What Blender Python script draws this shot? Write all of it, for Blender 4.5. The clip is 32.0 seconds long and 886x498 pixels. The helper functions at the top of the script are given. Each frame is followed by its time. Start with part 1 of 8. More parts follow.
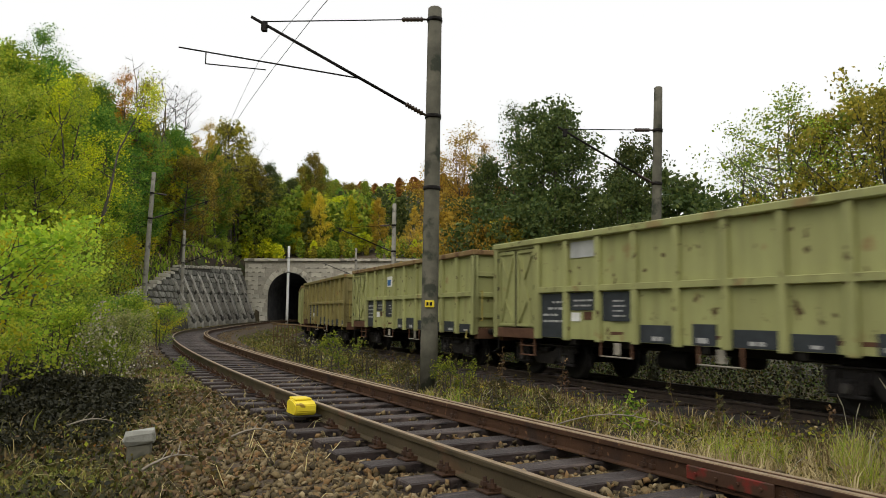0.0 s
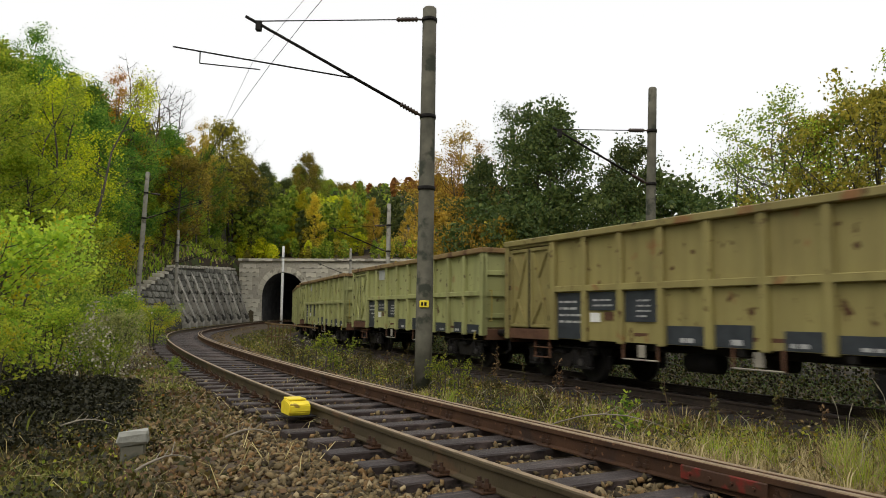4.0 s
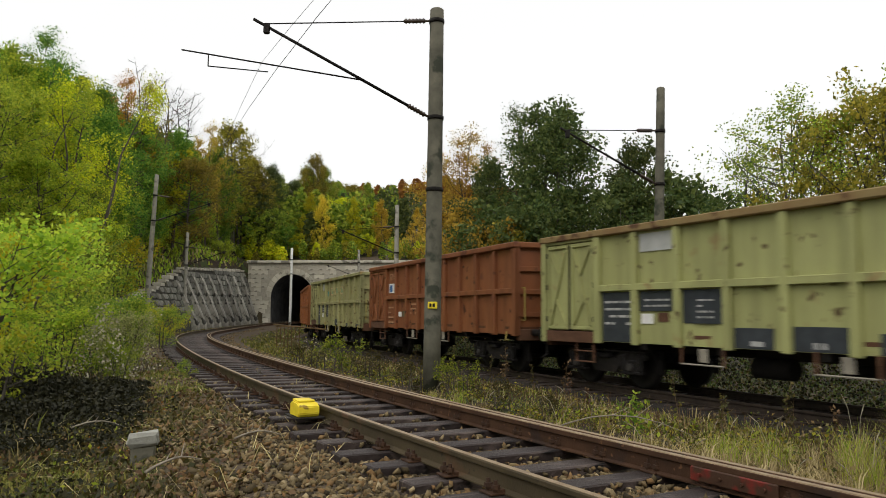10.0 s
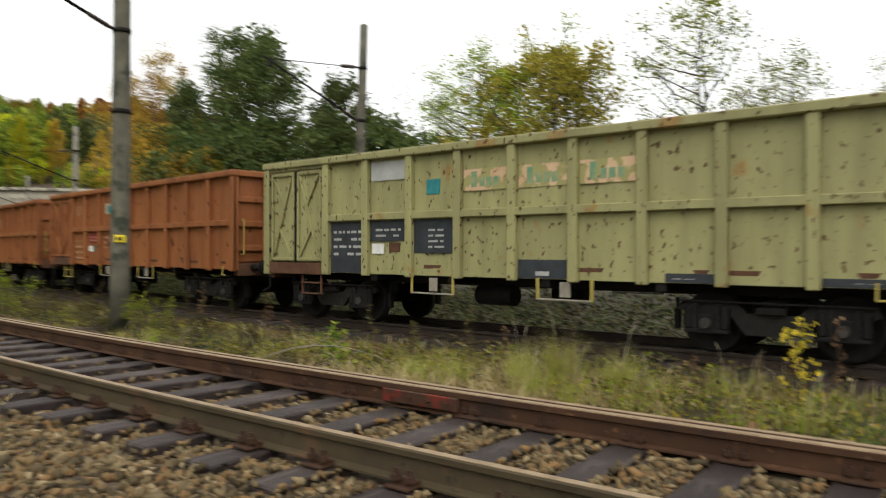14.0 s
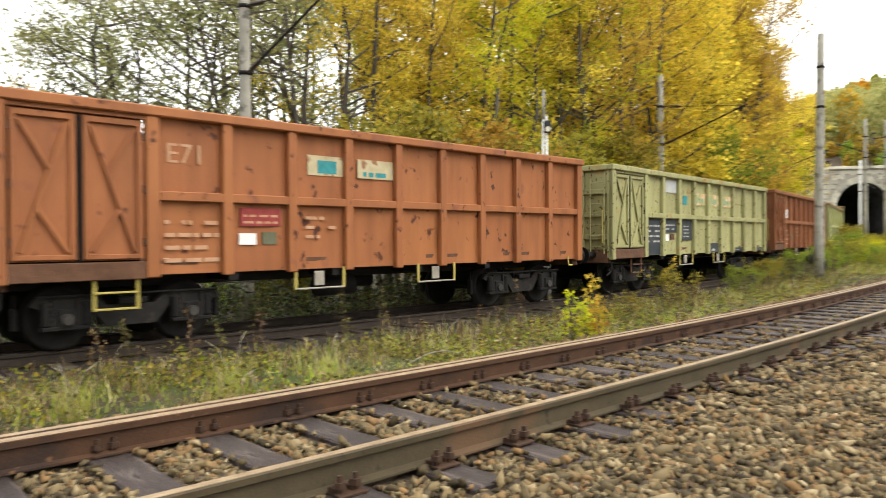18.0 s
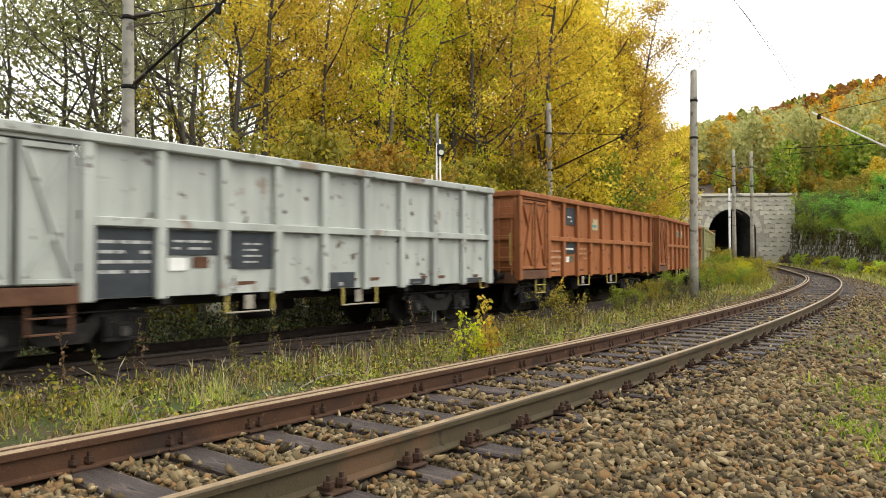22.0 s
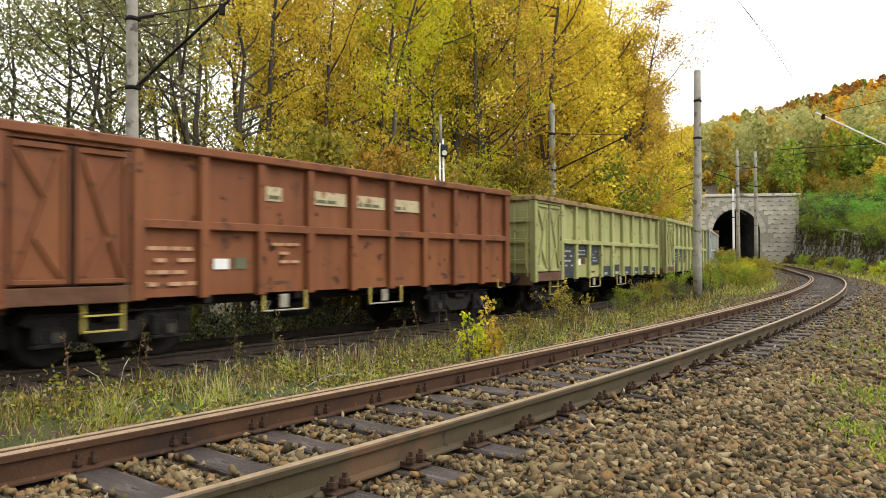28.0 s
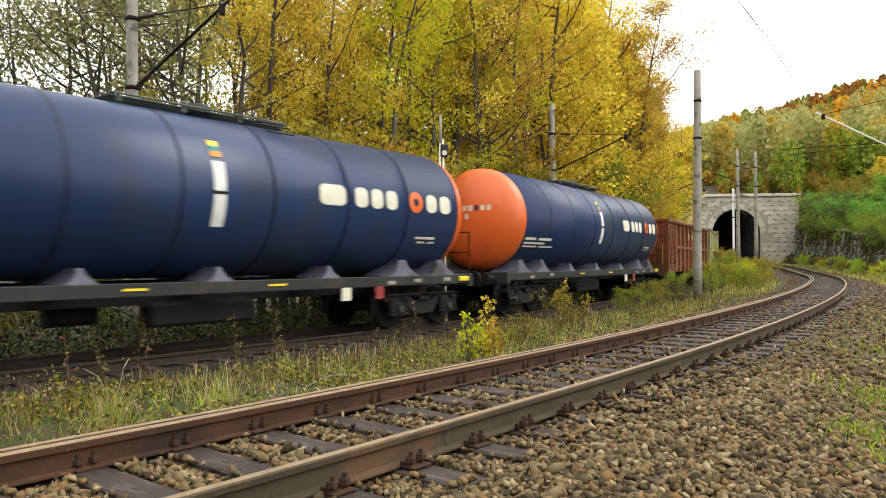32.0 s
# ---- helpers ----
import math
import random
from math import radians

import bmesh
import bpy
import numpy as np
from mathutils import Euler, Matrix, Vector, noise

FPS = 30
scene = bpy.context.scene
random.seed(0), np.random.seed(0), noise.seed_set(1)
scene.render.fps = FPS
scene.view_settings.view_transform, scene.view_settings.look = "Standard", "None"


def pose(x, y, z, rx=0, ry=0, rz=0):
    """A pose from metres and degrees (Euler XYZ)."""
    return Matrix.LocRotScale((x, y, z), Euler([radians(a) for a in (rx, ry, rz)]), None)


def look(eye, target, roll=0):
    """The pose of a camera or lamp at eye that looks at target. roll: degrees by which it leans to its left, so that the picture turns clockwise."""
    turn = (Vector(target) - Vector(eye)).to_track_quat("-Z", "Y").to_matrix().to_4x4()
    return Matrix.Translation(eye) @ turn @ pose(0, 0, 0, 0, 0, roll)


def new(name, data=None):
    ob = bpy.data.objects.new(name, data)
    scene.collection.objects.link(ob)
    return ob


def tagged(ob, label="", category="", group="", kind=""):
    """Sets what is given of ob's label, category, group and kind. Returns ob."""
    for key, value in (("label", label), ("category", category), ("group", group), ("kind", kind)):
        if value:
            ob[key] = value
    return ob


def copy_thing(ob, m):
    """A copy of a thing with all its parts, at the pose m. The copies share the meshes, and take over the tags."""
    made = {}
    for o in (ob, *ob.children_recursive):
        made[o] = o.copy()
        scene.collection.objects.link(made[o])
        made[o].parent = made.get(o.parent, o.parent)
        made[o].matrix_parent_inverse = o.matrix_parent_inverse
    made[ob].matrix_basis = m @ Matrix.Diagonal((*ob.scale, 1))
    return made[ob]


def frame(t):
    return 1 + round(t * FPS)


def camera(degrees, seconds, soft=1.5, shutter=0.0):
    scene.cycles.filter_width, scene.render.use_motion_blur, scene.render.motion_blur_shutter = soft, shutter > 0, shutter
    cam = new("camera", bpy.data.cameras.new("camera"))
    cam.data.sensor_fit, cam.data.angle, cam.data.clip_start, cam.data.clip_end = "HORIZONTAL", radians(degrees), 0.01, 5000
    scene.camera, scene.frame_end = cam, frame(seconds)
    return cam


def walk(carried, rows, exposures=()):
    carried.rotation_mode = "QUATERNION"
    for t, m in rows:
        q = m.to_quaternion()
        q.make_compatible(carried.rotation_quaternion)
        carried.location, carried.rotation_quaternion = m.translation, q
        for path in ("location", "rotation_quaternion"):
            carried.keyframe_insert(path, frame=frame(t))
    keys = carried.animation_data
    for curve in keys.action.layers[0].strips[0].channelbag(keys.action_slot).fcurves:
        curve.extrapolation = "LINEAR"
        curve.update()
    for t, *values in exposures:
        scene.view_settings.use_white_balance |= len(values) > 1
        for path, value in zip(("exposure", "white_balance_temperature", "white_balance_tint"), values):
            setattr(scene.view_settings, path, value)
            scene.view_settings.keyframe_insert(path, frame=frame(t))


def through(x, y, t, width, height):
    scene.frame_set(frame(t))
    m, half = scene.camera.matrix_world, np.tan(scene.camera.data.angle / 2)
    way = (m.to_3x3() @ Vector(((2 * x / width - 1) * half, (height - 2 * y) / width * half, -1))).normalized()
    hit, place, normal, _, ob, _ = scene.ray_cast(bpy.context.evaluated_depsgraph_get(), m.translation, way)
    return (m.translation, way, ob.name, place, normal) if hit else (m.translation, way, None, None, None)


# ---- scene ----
cam = camera(62.0, 32.0, soft=0.9, shutter=0.5)
EYE = 1.04
PATH = [
    (0.0, pose(0, 0, EYE, 95.04, -0.67, 0.20)),
    (0.5, pose(0, 0, EYE, 95.04, -0.70, 0.19)),
    (1.0, pose(0, 0, EYE, 95.04, -0.67, 0.06)),
    (1.5, pose(0, 0, EYE, 95.05, -0.67, -0.05)),
    (2.0, pose(0, 0, EYE, 95.05, -0.67, -0.10)),
    (2.5, pose(0, 0, EYE, 95.05, -0.67, -0.13)),
    (3.0, pose(0, 0, EYE, 95.05, -0.66, -0.14)),
    (3.5, pose(0, 0, EYE, 95.05, -0.66, -0.18)),
    (5.5, pose(0, 0, EYE, 95.06, -0.64, -0.28)),
    (6.0, pose(0, 0, EYE, 95.06, -0.62, -0.31)),
    (6.5, pose(0, 0, EYE, 95.07, -0.59, -0.32)),
    (7.0, pose(0, 0, EYE, 95.08, -0.58, -0.31)),
    (7.5, pose(0, 0, EYE, 95.08, -0.54, -0.27)),
    (8.0, pose(0, 0, EYE, 95.09, -0.52, -0.23)),
    (8.5, pose(0, 0, EYE, 95.09, -0.52, -0.15)),
    (9.0, pose(0, 0, EYE, 95.10, -0.45, -0.16)),
    (9.5, pose(0, 0, EYE, 95.13, -0.41, -0.09)),
    (10.0, pose(0, 0, EYE, 95.14, -0.51, 0.43)),
    (10.5, pose(0, 0, EYE, 95.13, -0.57, 0.62)),
    (11.0, pose(0, 0, EYE, 95.15, -0.58, 0.75)),
    (11.5, pose(0, 0, EYE, 95.15, -0.66, 0.41)),
    (12.0, pose(0, 0, EYE, 95.15, -0.65, -0.03)),
    (12.5, pose(0, 0, EYE, 95.07, -0.73, -2.58)),
    (13.0, pose(0, 0, EYE, 93.89, -0.20, -8.57)),
    (13.5, pose(0, 0, EYE, 92.43, -0.36, -13.72)),
    (14.0, pose(0, 0, EYE, 90.11, -0.14, -22.41)),
    (14.5, pose(0, 0, EYE, 87.61, -1.18, -33.03)),
    (16.5, pose(0, 0, EYE, 88.33, -0.19, -77.90)),
    (17.0, pose(0, 0, EYE, 88.36, 0.13, -84.39)),
    (17.5, pose(0, 0, EYE, 88.81, 0.34, -91.57)),
    (18.0, pose(0, 0, EYE, 89.32, 0.37, -100.10)),
    (18.5, pose(0, 0, EYE, 89.71, 0.31, -104.72)),
    (19.0, pose(0, 0, EYE, 90.14, 0.31, -106.55)),
    (19.5, pose(0, 0, EYE, 90.53, 0.35, -108.27)),
    (20.0, pose(0, 0, EYE, 90.80, 0.31, -108.69)),
    (20.5, pose(0, 0, EYE, 90.82, 0.32, -108.45)),
    (21.0, pose(0, 0, EYE, 90.87, 0.29, -108.49)),
    (21.5, pose(0, 0, EYE, 90.88, 0.26, -108.51)),
    (22.0, pose(0, 0, EYE, 90.96, 0.23, -108.33)),
    (22.5, pose(0, 0, EYE, 91.00, 0.21, -108.11)),
    (23.0, pose(0, 0, EYE, 91.00, 0.24, -108.07)),
    (27.5, pose(0, 0, EYE, 91.00, 0.24, -108.07)),
    (32.0, pose(0, 0, EYE, 91.00, 0.24, -108.07)),
]
EXPOSURES = [(0, -0.6), (12.0, -0.6), (14.5, -0.12), (16.5, 0.38), (17.2, 0.45), (18.2, 0.60), (20.0, 0.44), (23.0, 0.28), (32, 0.30)]
walk(cam, PATH, EXPOSURES)

# plan of the line: distance along the near track, its curvature (1/km) and its height
CURVE_S = [-110, -85, -60, -40, -20, 0, 20, 40, 60, 85, 110]
CURVE_K = [10.87, 10.62, 9.56, 6.81, 4.06, 9.61, 4.1, 4.41, 9.4, 10.83, 11.19]
RISE_S = [-110, -60, -25, 25, 60, 110]
RISE_Z = [0.48, -0.22, 0, 0, 0.09, 1.91]
NEAR_D, NEAR_HEADING = 3.786, -58.30
GAP_S = [-112, -88, -50, -25, -8, 8, 22, 48, 88, 112]
GAP_D = [7.25, 7.25, 7.72, 8.41, 8.14, 8.34, 7.68, 7.85, 7.25, 7.25]
TRAIN_U0, TRAIN_V, PITCH, BODY = -16.076, 7.243, 14.031, 12.75
TRAIN_DROP = -0.47

# ---------------------------------------------------------------- sky and sun
world = bpy.data.worlds.new("overcast_sky")
scene.world = world
world.use_nodes = True
wn = world.node_tree.nodes
wl = world.node_tree.links
sky = wn.new("ShaderNodeTexSky")
sky.sky_type, sky.sun_disc = "NISHITA", False
sky.sun_elevation, sky.sun_rotation = radians(50), radians(200)
sky.air_density, sky.dust_density = 1.0, 3.0
veil = wn.new("ShaderNodeMix")
veil.data_type, veil.blend_type = "RGBA", "MIX"
veil.inputs[0].default_value = 0.72
veil.inputs[7].default_value = (18.6, 18.4, 17.8, 1)
wl.new(sky.outputs[0], veil.inputs[6])
wl.new(veil.outputs[2], wn["Background"].inputs[0])
wn["Background"].inputs[1].default_value = 0.11
sun = new("sun", bpy.data.lights.new("sun", "SUN"))
sun.data.energy, sun.data.angle, sun.data.color = 1.5, radians(40), (1.0, 0.95, 0.86)
sun.matrix_world = look((0, 0, 0), (-math.sin(radians(200)) * math.cos(radians(50)), -math.cos(radians(200)) * math.cos(radians(50)), -math.sin(radians(50))))

# ---------------------------------------------------------------- plan
STEP = 0.5
LS = np.arange(-320, 320.01, STEP)
_k = np.interp(LS, CURVE_S, CURVE_K) / 1000
_k[np.abs(LS) > 112] = 0.0
LT = np.concatenate([[0], np.cumsum((_k[1:] + _k[:-1]) / 2 * STEP)])
MID = len(LS) // 2
LT += radians(NEAR_HEADING) - LT[MID]
_m = (LT[1:] + LT[:-1]) / 2
LX = np.concatenate([[0], np.cumsum(np.cos(_m) * STEP)])
LY = np.concatenate([[0], np.cumsum(np.sin(_m) * STEP)])
LX += math.sin(radians(55)) * NEAR_D - LX[MID]
LY += math.cos(radians(55)) * NEAR_D - LY[MID]
_g = np.arange(-130, 130.1, 1.0)
_w = np.exp(-0.5 * (np.arange(-8, 9) / 4.0) ** 2)
LZ = np.interp(LS, _g, np.convolve(np.pad(np.interp(_g, RISE_S, RISE_Z), 8, "edge"), _w / _w.sum(), "valid"))
_w = np.exp(-0.5 * (np.arange(-18, 19) / 7.0) ** 2)
LD = np.interp(LS, _g, np.convolve(np.pad(np.interp(_g, GAP_S, GAP_D), 18, "edge"), _w / _w.sum(), "valid"))


def line(s, off=0.0):
    """Place and heading at s along the near track, off metres to its far side."""
    x, y, a, z = (float(np.interp(s, LS, v)) for v in (LX, LY, LT, LZ))
    return Vector((x - math.sin(a) * off, y + math.cos(a) * off, z)), a


def gap(s):
    return float(np.interp(s, LS, LD))


TX, TY = LX - np.sin(LT) * LD, LY + np.cos(LT) * LD
TU = np.concatenate([[0], np.cumsum(np.hypot(np.diff(TX), np.diff(TY)))])
TU -= TU[MID]
TA = np.unwrap(np.arctan2(np.gradient(TY), np.gradient(TX)))


def train_line(u):
    """Place (rail level of the train's track) and heading at u along it."""
    return Vector((float(np.interp(u, TU, TX)), float(np.interp(u, TU, TY)), float(np.interp(u, TU, LZ)) + TRAIN_DROP)), float(np.interp(u, TU, TA))


def plan(x, y):
    """Distance along the near track and offset to its far side, for arrays of places."""
    x, y = np.asarray(x, float), np.asarray(y, float)
    s, n = np.empty(x.shape), np.empty(x.shape)
    cx, cy = LX[::4], LY[::4]
    flat_x, flat_y, fs, fn = x.ravel(), y.ravel(), s.ravel(), n.ravel()
    for a in range(0, flat_x.size, 4000):
        px, py = flat_x[a:a + 4000], flat_y[a:a + 4000]
        j = ((px[:, None] - cx) ** 2 + (py[:, None] - cy) ** 2).argmin(1) * 4
        dx, dy = px - LX[j], py - LY[j]
        fs[a:a + 4000] = LS[j] + dx * np.cos(LT[j]) + dy * np.sin(LT[j])
        fn[a:a + 4000] = -dx * np.sin(LT[j]) + dy * np.cos(LT[j])
    return s, n


def ramp(v, a, b):
    t = np.clip((np.asarray(v, float) - a) / (b - a), 0, 1)
    return t * t * (3 - 2 * t)


PORTAL_L, PORTAL_R = -87.0, 88.0


def wavy(x, y, size, seed=0.0):
    """Cheap smooth unevenness, about -1 to 1."""
    return (np.sin(x / size + seed) * np.cos(y / size * 1.3 - seed) + np.sin(x / size * 2.3 + y / size * 1.1 + seed * 2) * 0.5 + np.cos(y / size * 2.9 - x / size * 1.7) * 0.3) / 1.6


def ground(x, y):
    """Height of the ground."""
    s, n = plan(x, y)
    zt, d = np.interp(s, LS, LZ), np.interp(s, LS, LD)
    z = zt - 0.21 - 0.05 * ramp(-s, 1.5, 5.0) * (1 - ramp(np.abs(n), 1.5, 2.2))
    z = np.where(n < 0, z - 0.22 * ramp(-n, 1.5, 3.6), z)
    z = np.where(n > 0, z - 0.52 * ramp(n, 1.3, 3.6), z)
    z = z + 0.06 * wavy(x, y, 1.7, 1) * ramp(np.abs(n), 1.8, 3.5) * (1 - ramp(np.abs(n - d), 2.6, 1.6))
    z = np.where(n > d + 1.8, z - 0.8 * ramp(n - d, 1.8, 8), z)
    # bank on the camera's side, left and right
    left = ramp(-s, 9, 40)
    wall_l = 6.3 * ramp(-s, 47, 80)
    bank = np.clip(-n - 5.2 - 2 * (1 - left), 0, 28)
    z = z + np.where(s < 0, left * (bank * 0.7 + wall_l * ramp(-n, 5.0, 6.2)), 0)
    right = ramp(s, 30, 70)
    wall_r = 3.6 * ramp(s, 58, 80)
    bank = np.clip(-n - 7.5, 0, 120)
    z = z + np.where(s > 0, right * (bank * 0.40 + wall_r * ramp(-n, 6.0, 7.0)), 0)
    # hills over the tunnels
    back = PORTAL_L - s
    fall = 1 - 0.6 * ramp(n, 12, 110)
    z = np.where(back > 0.6, np.maximum(z, zt + (7.1 * ramp(back, 0.6, 1.4) + np.clip(back - 2, 0, 60) * 0.165) * fall), z)
    back = s - PORTAL_R
    z = np.where(back > 0.6, np.maximum(z, zt + (7.2 * ramp(back, 0.6, 1.4) + np.clip(back - 2, 0, 130) * 0.215) * fall), z)
    r = np.hypot(x, y)
    z = z + 1.6 * wavy(x, y, 19, 3) * ramp(r, 60, 140)
    z = z + 8 * ramp(r, 170, 420) * (0.6 + 0.4 * wavy(x, y, 150, 2))
    z = z + 19 * np.exp(-(((x + 14) / 70) ** 2 + ((y - 300) / 75) ** 2))
    return z


def ground_at(x, y):
    return float(ground(np.array([x]), np.array([y]))[0])


# ---------------------------------------------------------------- mesh helpers
def part(name, bm, material, parent=None, label=""):
    me = bpy.data.meshes.new(name)
    bm.to_mesh(me)
    bm.free()
    return mesh_part(name, me, material, parent, label)


def mesh_part(name, me, material, parent=None, label=""):
    if material and not me.materials:
        me.materials.append(material)
    ob = new(name, me)
    if parent:
        ob.parent = parent
    if label:
        ob["label"] = label
    return ob


def raw(name, verts, faces, material, parent=None, label="", smooth=False):
    me = bpy.data.meshes.new(name)
    me.from_pydata([tuple(v) for v in verts], [], faces)
    if smooth:
        me.polygons.foreach_set("use_smooth", [True] * len(me.polygons))
    me.update()
    return mesh_part(name, me, material, parent, label)


def add_box(bm, x0, x1, y0, y1, z0, z1, bevel=0.0, m=None):
    vs = [bm.verts.new((x, y, z)) for x in (x0, x1) for y in (y0, y1) for z in (z0, z1)]
    fs = [bm.faces.new([vs[i] for i in f]) for f in ((0, 1, 3, 2), (4, 6, 7, 5), (0, 4, 5, 1), (2, 3, 7, 6), (0, 2, 6, 4), (1, 5, 7, 3))]
    if bevel:
        es = list({e for f in fs for e in f.edges})
        out = bmesh.ops.bevel(bm, geom=es, offset=bevel, segments=1, affect="EDGES")
        vs = list({v for f in out["faces"] for v in f.verts} | {v for v in vs if v.is_valid})
    if m is not None:
        bmesh.ops.transform(bm, matrix=m, verts=vs)
    return vs


def box(x0, x1, y0, y1, z0, z1, bevel=0.0, m=None):
    bm = bmesh.new()
    add_box(bm, x0, x1, y0, y1, z0, z1, bevel, m)
    return bm


def add_tube(bm, a, b, r0, r1=None, sides=8, caps=True):
    a, b = Vector(a), Vector(b)
    r1 = r0 if r1 is None else r1
    q = (b - a).to_track_quat("Z", "Y")
    rings = []
    for p, r in ((a, r0), (b, r1)):
        rings.append([bm.verts.new(p + q @ Vector((r * math.cos(2 * math.pi * i / sides), r * math.sin(2 * math.pi * i / sides), 0))) for i in range(sides)])
    for i in range(sides):
        bm.faces.new((rings[0][i], rings[0][(i + 1) % sides], rings[1][(i + 1) % sides], rings[1][i])).smooth = sides > 6
    if caps:
        bm.faces.new(rings[0][::-1])
        bm.faces.new(rings[1])


def tube(a, b, r0, r1=None, sides=8):
    bm = bmesh.new()
    add_tube(bm, a, b, r0, r1, sides)
    return bm


def add_path(bm, pts, r, sides=6):
    for a, b in zip(pts, pts[1:]):
        add_tube(bm, a, b, r, r, sides)


def add_lathe(bm, prof, sides=16, m=None):
    """Turns (radius, z) pairs round z."""
    rings = []
    for r, z in prof:
        rings.append([bm.verts.new((r * math.cos(2 * math.pi * i / sides), r * math.sin(2 * math.pi * i / sides), z)) for i in range(sides)])
    for a, b in zip(rings, rings[1:]):
        for i in range(sides):
            bm.faces.new((a[i], a[(i + 1) % sides], b[(i + 1) % sides], b[i])).smooth = True
    bm.faces.new(rings[0][::-1])
    bm.faces.new(rings[-1])
    if m is not None:
        bmesh.ops.transform(bm, matrix=m, verts=[v for ring in rings for v in ring])


def sweep(name, prof, s0, s1, off, dz, material, parent, step=1.0, on_train=False, label=""):
    """A profile of (across, up) pairs carried along a track."""
    verts, faces, n = [], [], len(prof)
    count = max(2, int(abs(s1 - s0) / step) + 1)
    for i in range(count):
        s = s0 + (s1 - s0) * i / (count - 1)
        if on_train:
            p, a = train_line(s)
            p = p + Vector((-math.sin(a), math.cos(a), 0)) * off
        else:
            p, a = line(s, off)
        side = Vector((-math.sin(a), math.cos(a), 0))
        verts += [p + side * u + Vector((0, 0, v + dz)) for u, v in prof]
    for i in range(count - 1):
        for j in range(n):
            k = (j + 1) % n
            faces.append((i * n + j, i * n + k, (i + 1) * n + k, (i + 1) * n + j))
    faces += [tuple(range(n))[::-1], tuple(range((count - 1) * n, count * n))]
    return raw(name, verts, faces, material, parent, label)

# ---------------------------------------------------------------- materials
def material(name, colours, scale=4.0, rough=0.85, bump=0.0, bump_scale=40.0, metal=0.0, spots=None, spread=0.0, island=0.0, detail=6.0, stretch=(1, 1, 1), spec=0.3):
    """Noise between colours on object coordinates, with optional spots (colour, scale, amount) and variation by object or by piece."""
    m = bpy.data.materials.new(name)
    m.use_nodes = True
    nt = m.node_tree
    b = nt.nodes["Principled BSDF"]
    b.inputs["Roughness"].default_value, b.inputs["Metallic"].default_value = rough, metal
    b.inputs["Specular IOR Level"].default_value = spec
    tc, mp = nt.nodes.new("ShaderNodeTexCoord"), nt.nodes.new("ShaderNodeMapping")
    mp.inputs["Scale"].default_value = stretch
    nt.links.new(tc.outputs["Object"], mp.inputs[0])
    nz = nt.nodes.new("ShaderNodeTexNoise")
    nz.inputs["Scale"].default_value, nz.inputs["Detail"].default_value, nz.inputs["Roughness"].default_value = scale, detail, 0.62
    nt.links.new(mp.outputs[0], nz.inputs["Vector"])
    cr = nt.nodes.new("ShaderNodeValToRGB")
    while len(cr.color_ramp.elements) < len(colours):
        cr.color_ramp.elements.new(0.5)
    for i, c in enumerate(colours):
        cr.color_ramp.elements[i].position = 0.3 + 0.4 * i / max(1, len(colours) - 1)
        cr.color_ramp.elements[i].color = (*c, 1)
    nt.links.new(nz.outputs[0], cr.inputs[0])
    out = cr.outputs[0]
    if spots:
        for colour, sc, amount in spots:
            n2, r2, mx = nt.nodes.new("ShaderNodeTexNoise"), nt.nodes.new("ShaderNodeValToRGB"), nt.nodes.new("ShaderNodeMix")
            n2.inputs["Scale"].default_value, n2.inputs["Detail"].default_value = sc, 8
            nt.links.new(mp.outputs[0], n2.inputs["Vector"])
            r2.color_ramp.elements[0].position, r2.color_ramp.elements[1].position = 0.72 - amount, 0.78 - amount
            nt.links.new(n2.outputs[0], r2.inputs[0])
            mx.data_type = "RGBA"
            mx.inputs[7].default_value = (*colour, 1)
            nt.links.new(r2.outputs[0], mx.inputs[0])
            nt.links.new(out, mx.inputs[6])
            out = mx.outputs[2]
    if spread or island:
        hs = nt.nodes.new("ShaderNodeHueSaturation")
        nt.links.new(out, hs.inputs["Color"])
        info = nt.nodes.new("ShaderNodeNewGeometry") if island else nt.nodes.new("ShaderNodeObjectInfo")
        amount = island or spread
        for socket, k, base in (("Value", amount, 1 - amount * 0.5), ("Hue", amount * 0.022, 0.5 - amount * 0.011)):
            ma = nt.nodes.new("ShaderNodeMath")
            ma.operation = "MULTIPLY_ADD"
            ma.inputs[1].default_value, ma.inputs[2].default_value = k, base
            nt.links.new(info.outputs["Random Per Island" if island else "Random"], ma.inputs[0])
            nt.links.new(ma.outputs[0], hs.inputs[socket])
        out = hs.outputs[0]
    nt.links.new(out, b.inputs["Base Color"])
    if bump:
        n3, bp = nt.nodes.new("ShaderNodeTexNoise"), nt.nodes.new("ShaderNodeBump")
        n3.inputs["Scale"].default_value, n3.inputs["Detail"].default_value = bump_scale, 6
        nt.links.new(mp.outputs[0], n3.inputs["Vector"])
        bp.inputs["Strength"].default_value, bp.inputs["Distance"].default_value = bump, 0.02
        nt.links.new(n3.outputs[0], bp.inputs["Height"])
        nt.links.new(bp.outputs[0], b.inputs["Normal"])
    return m


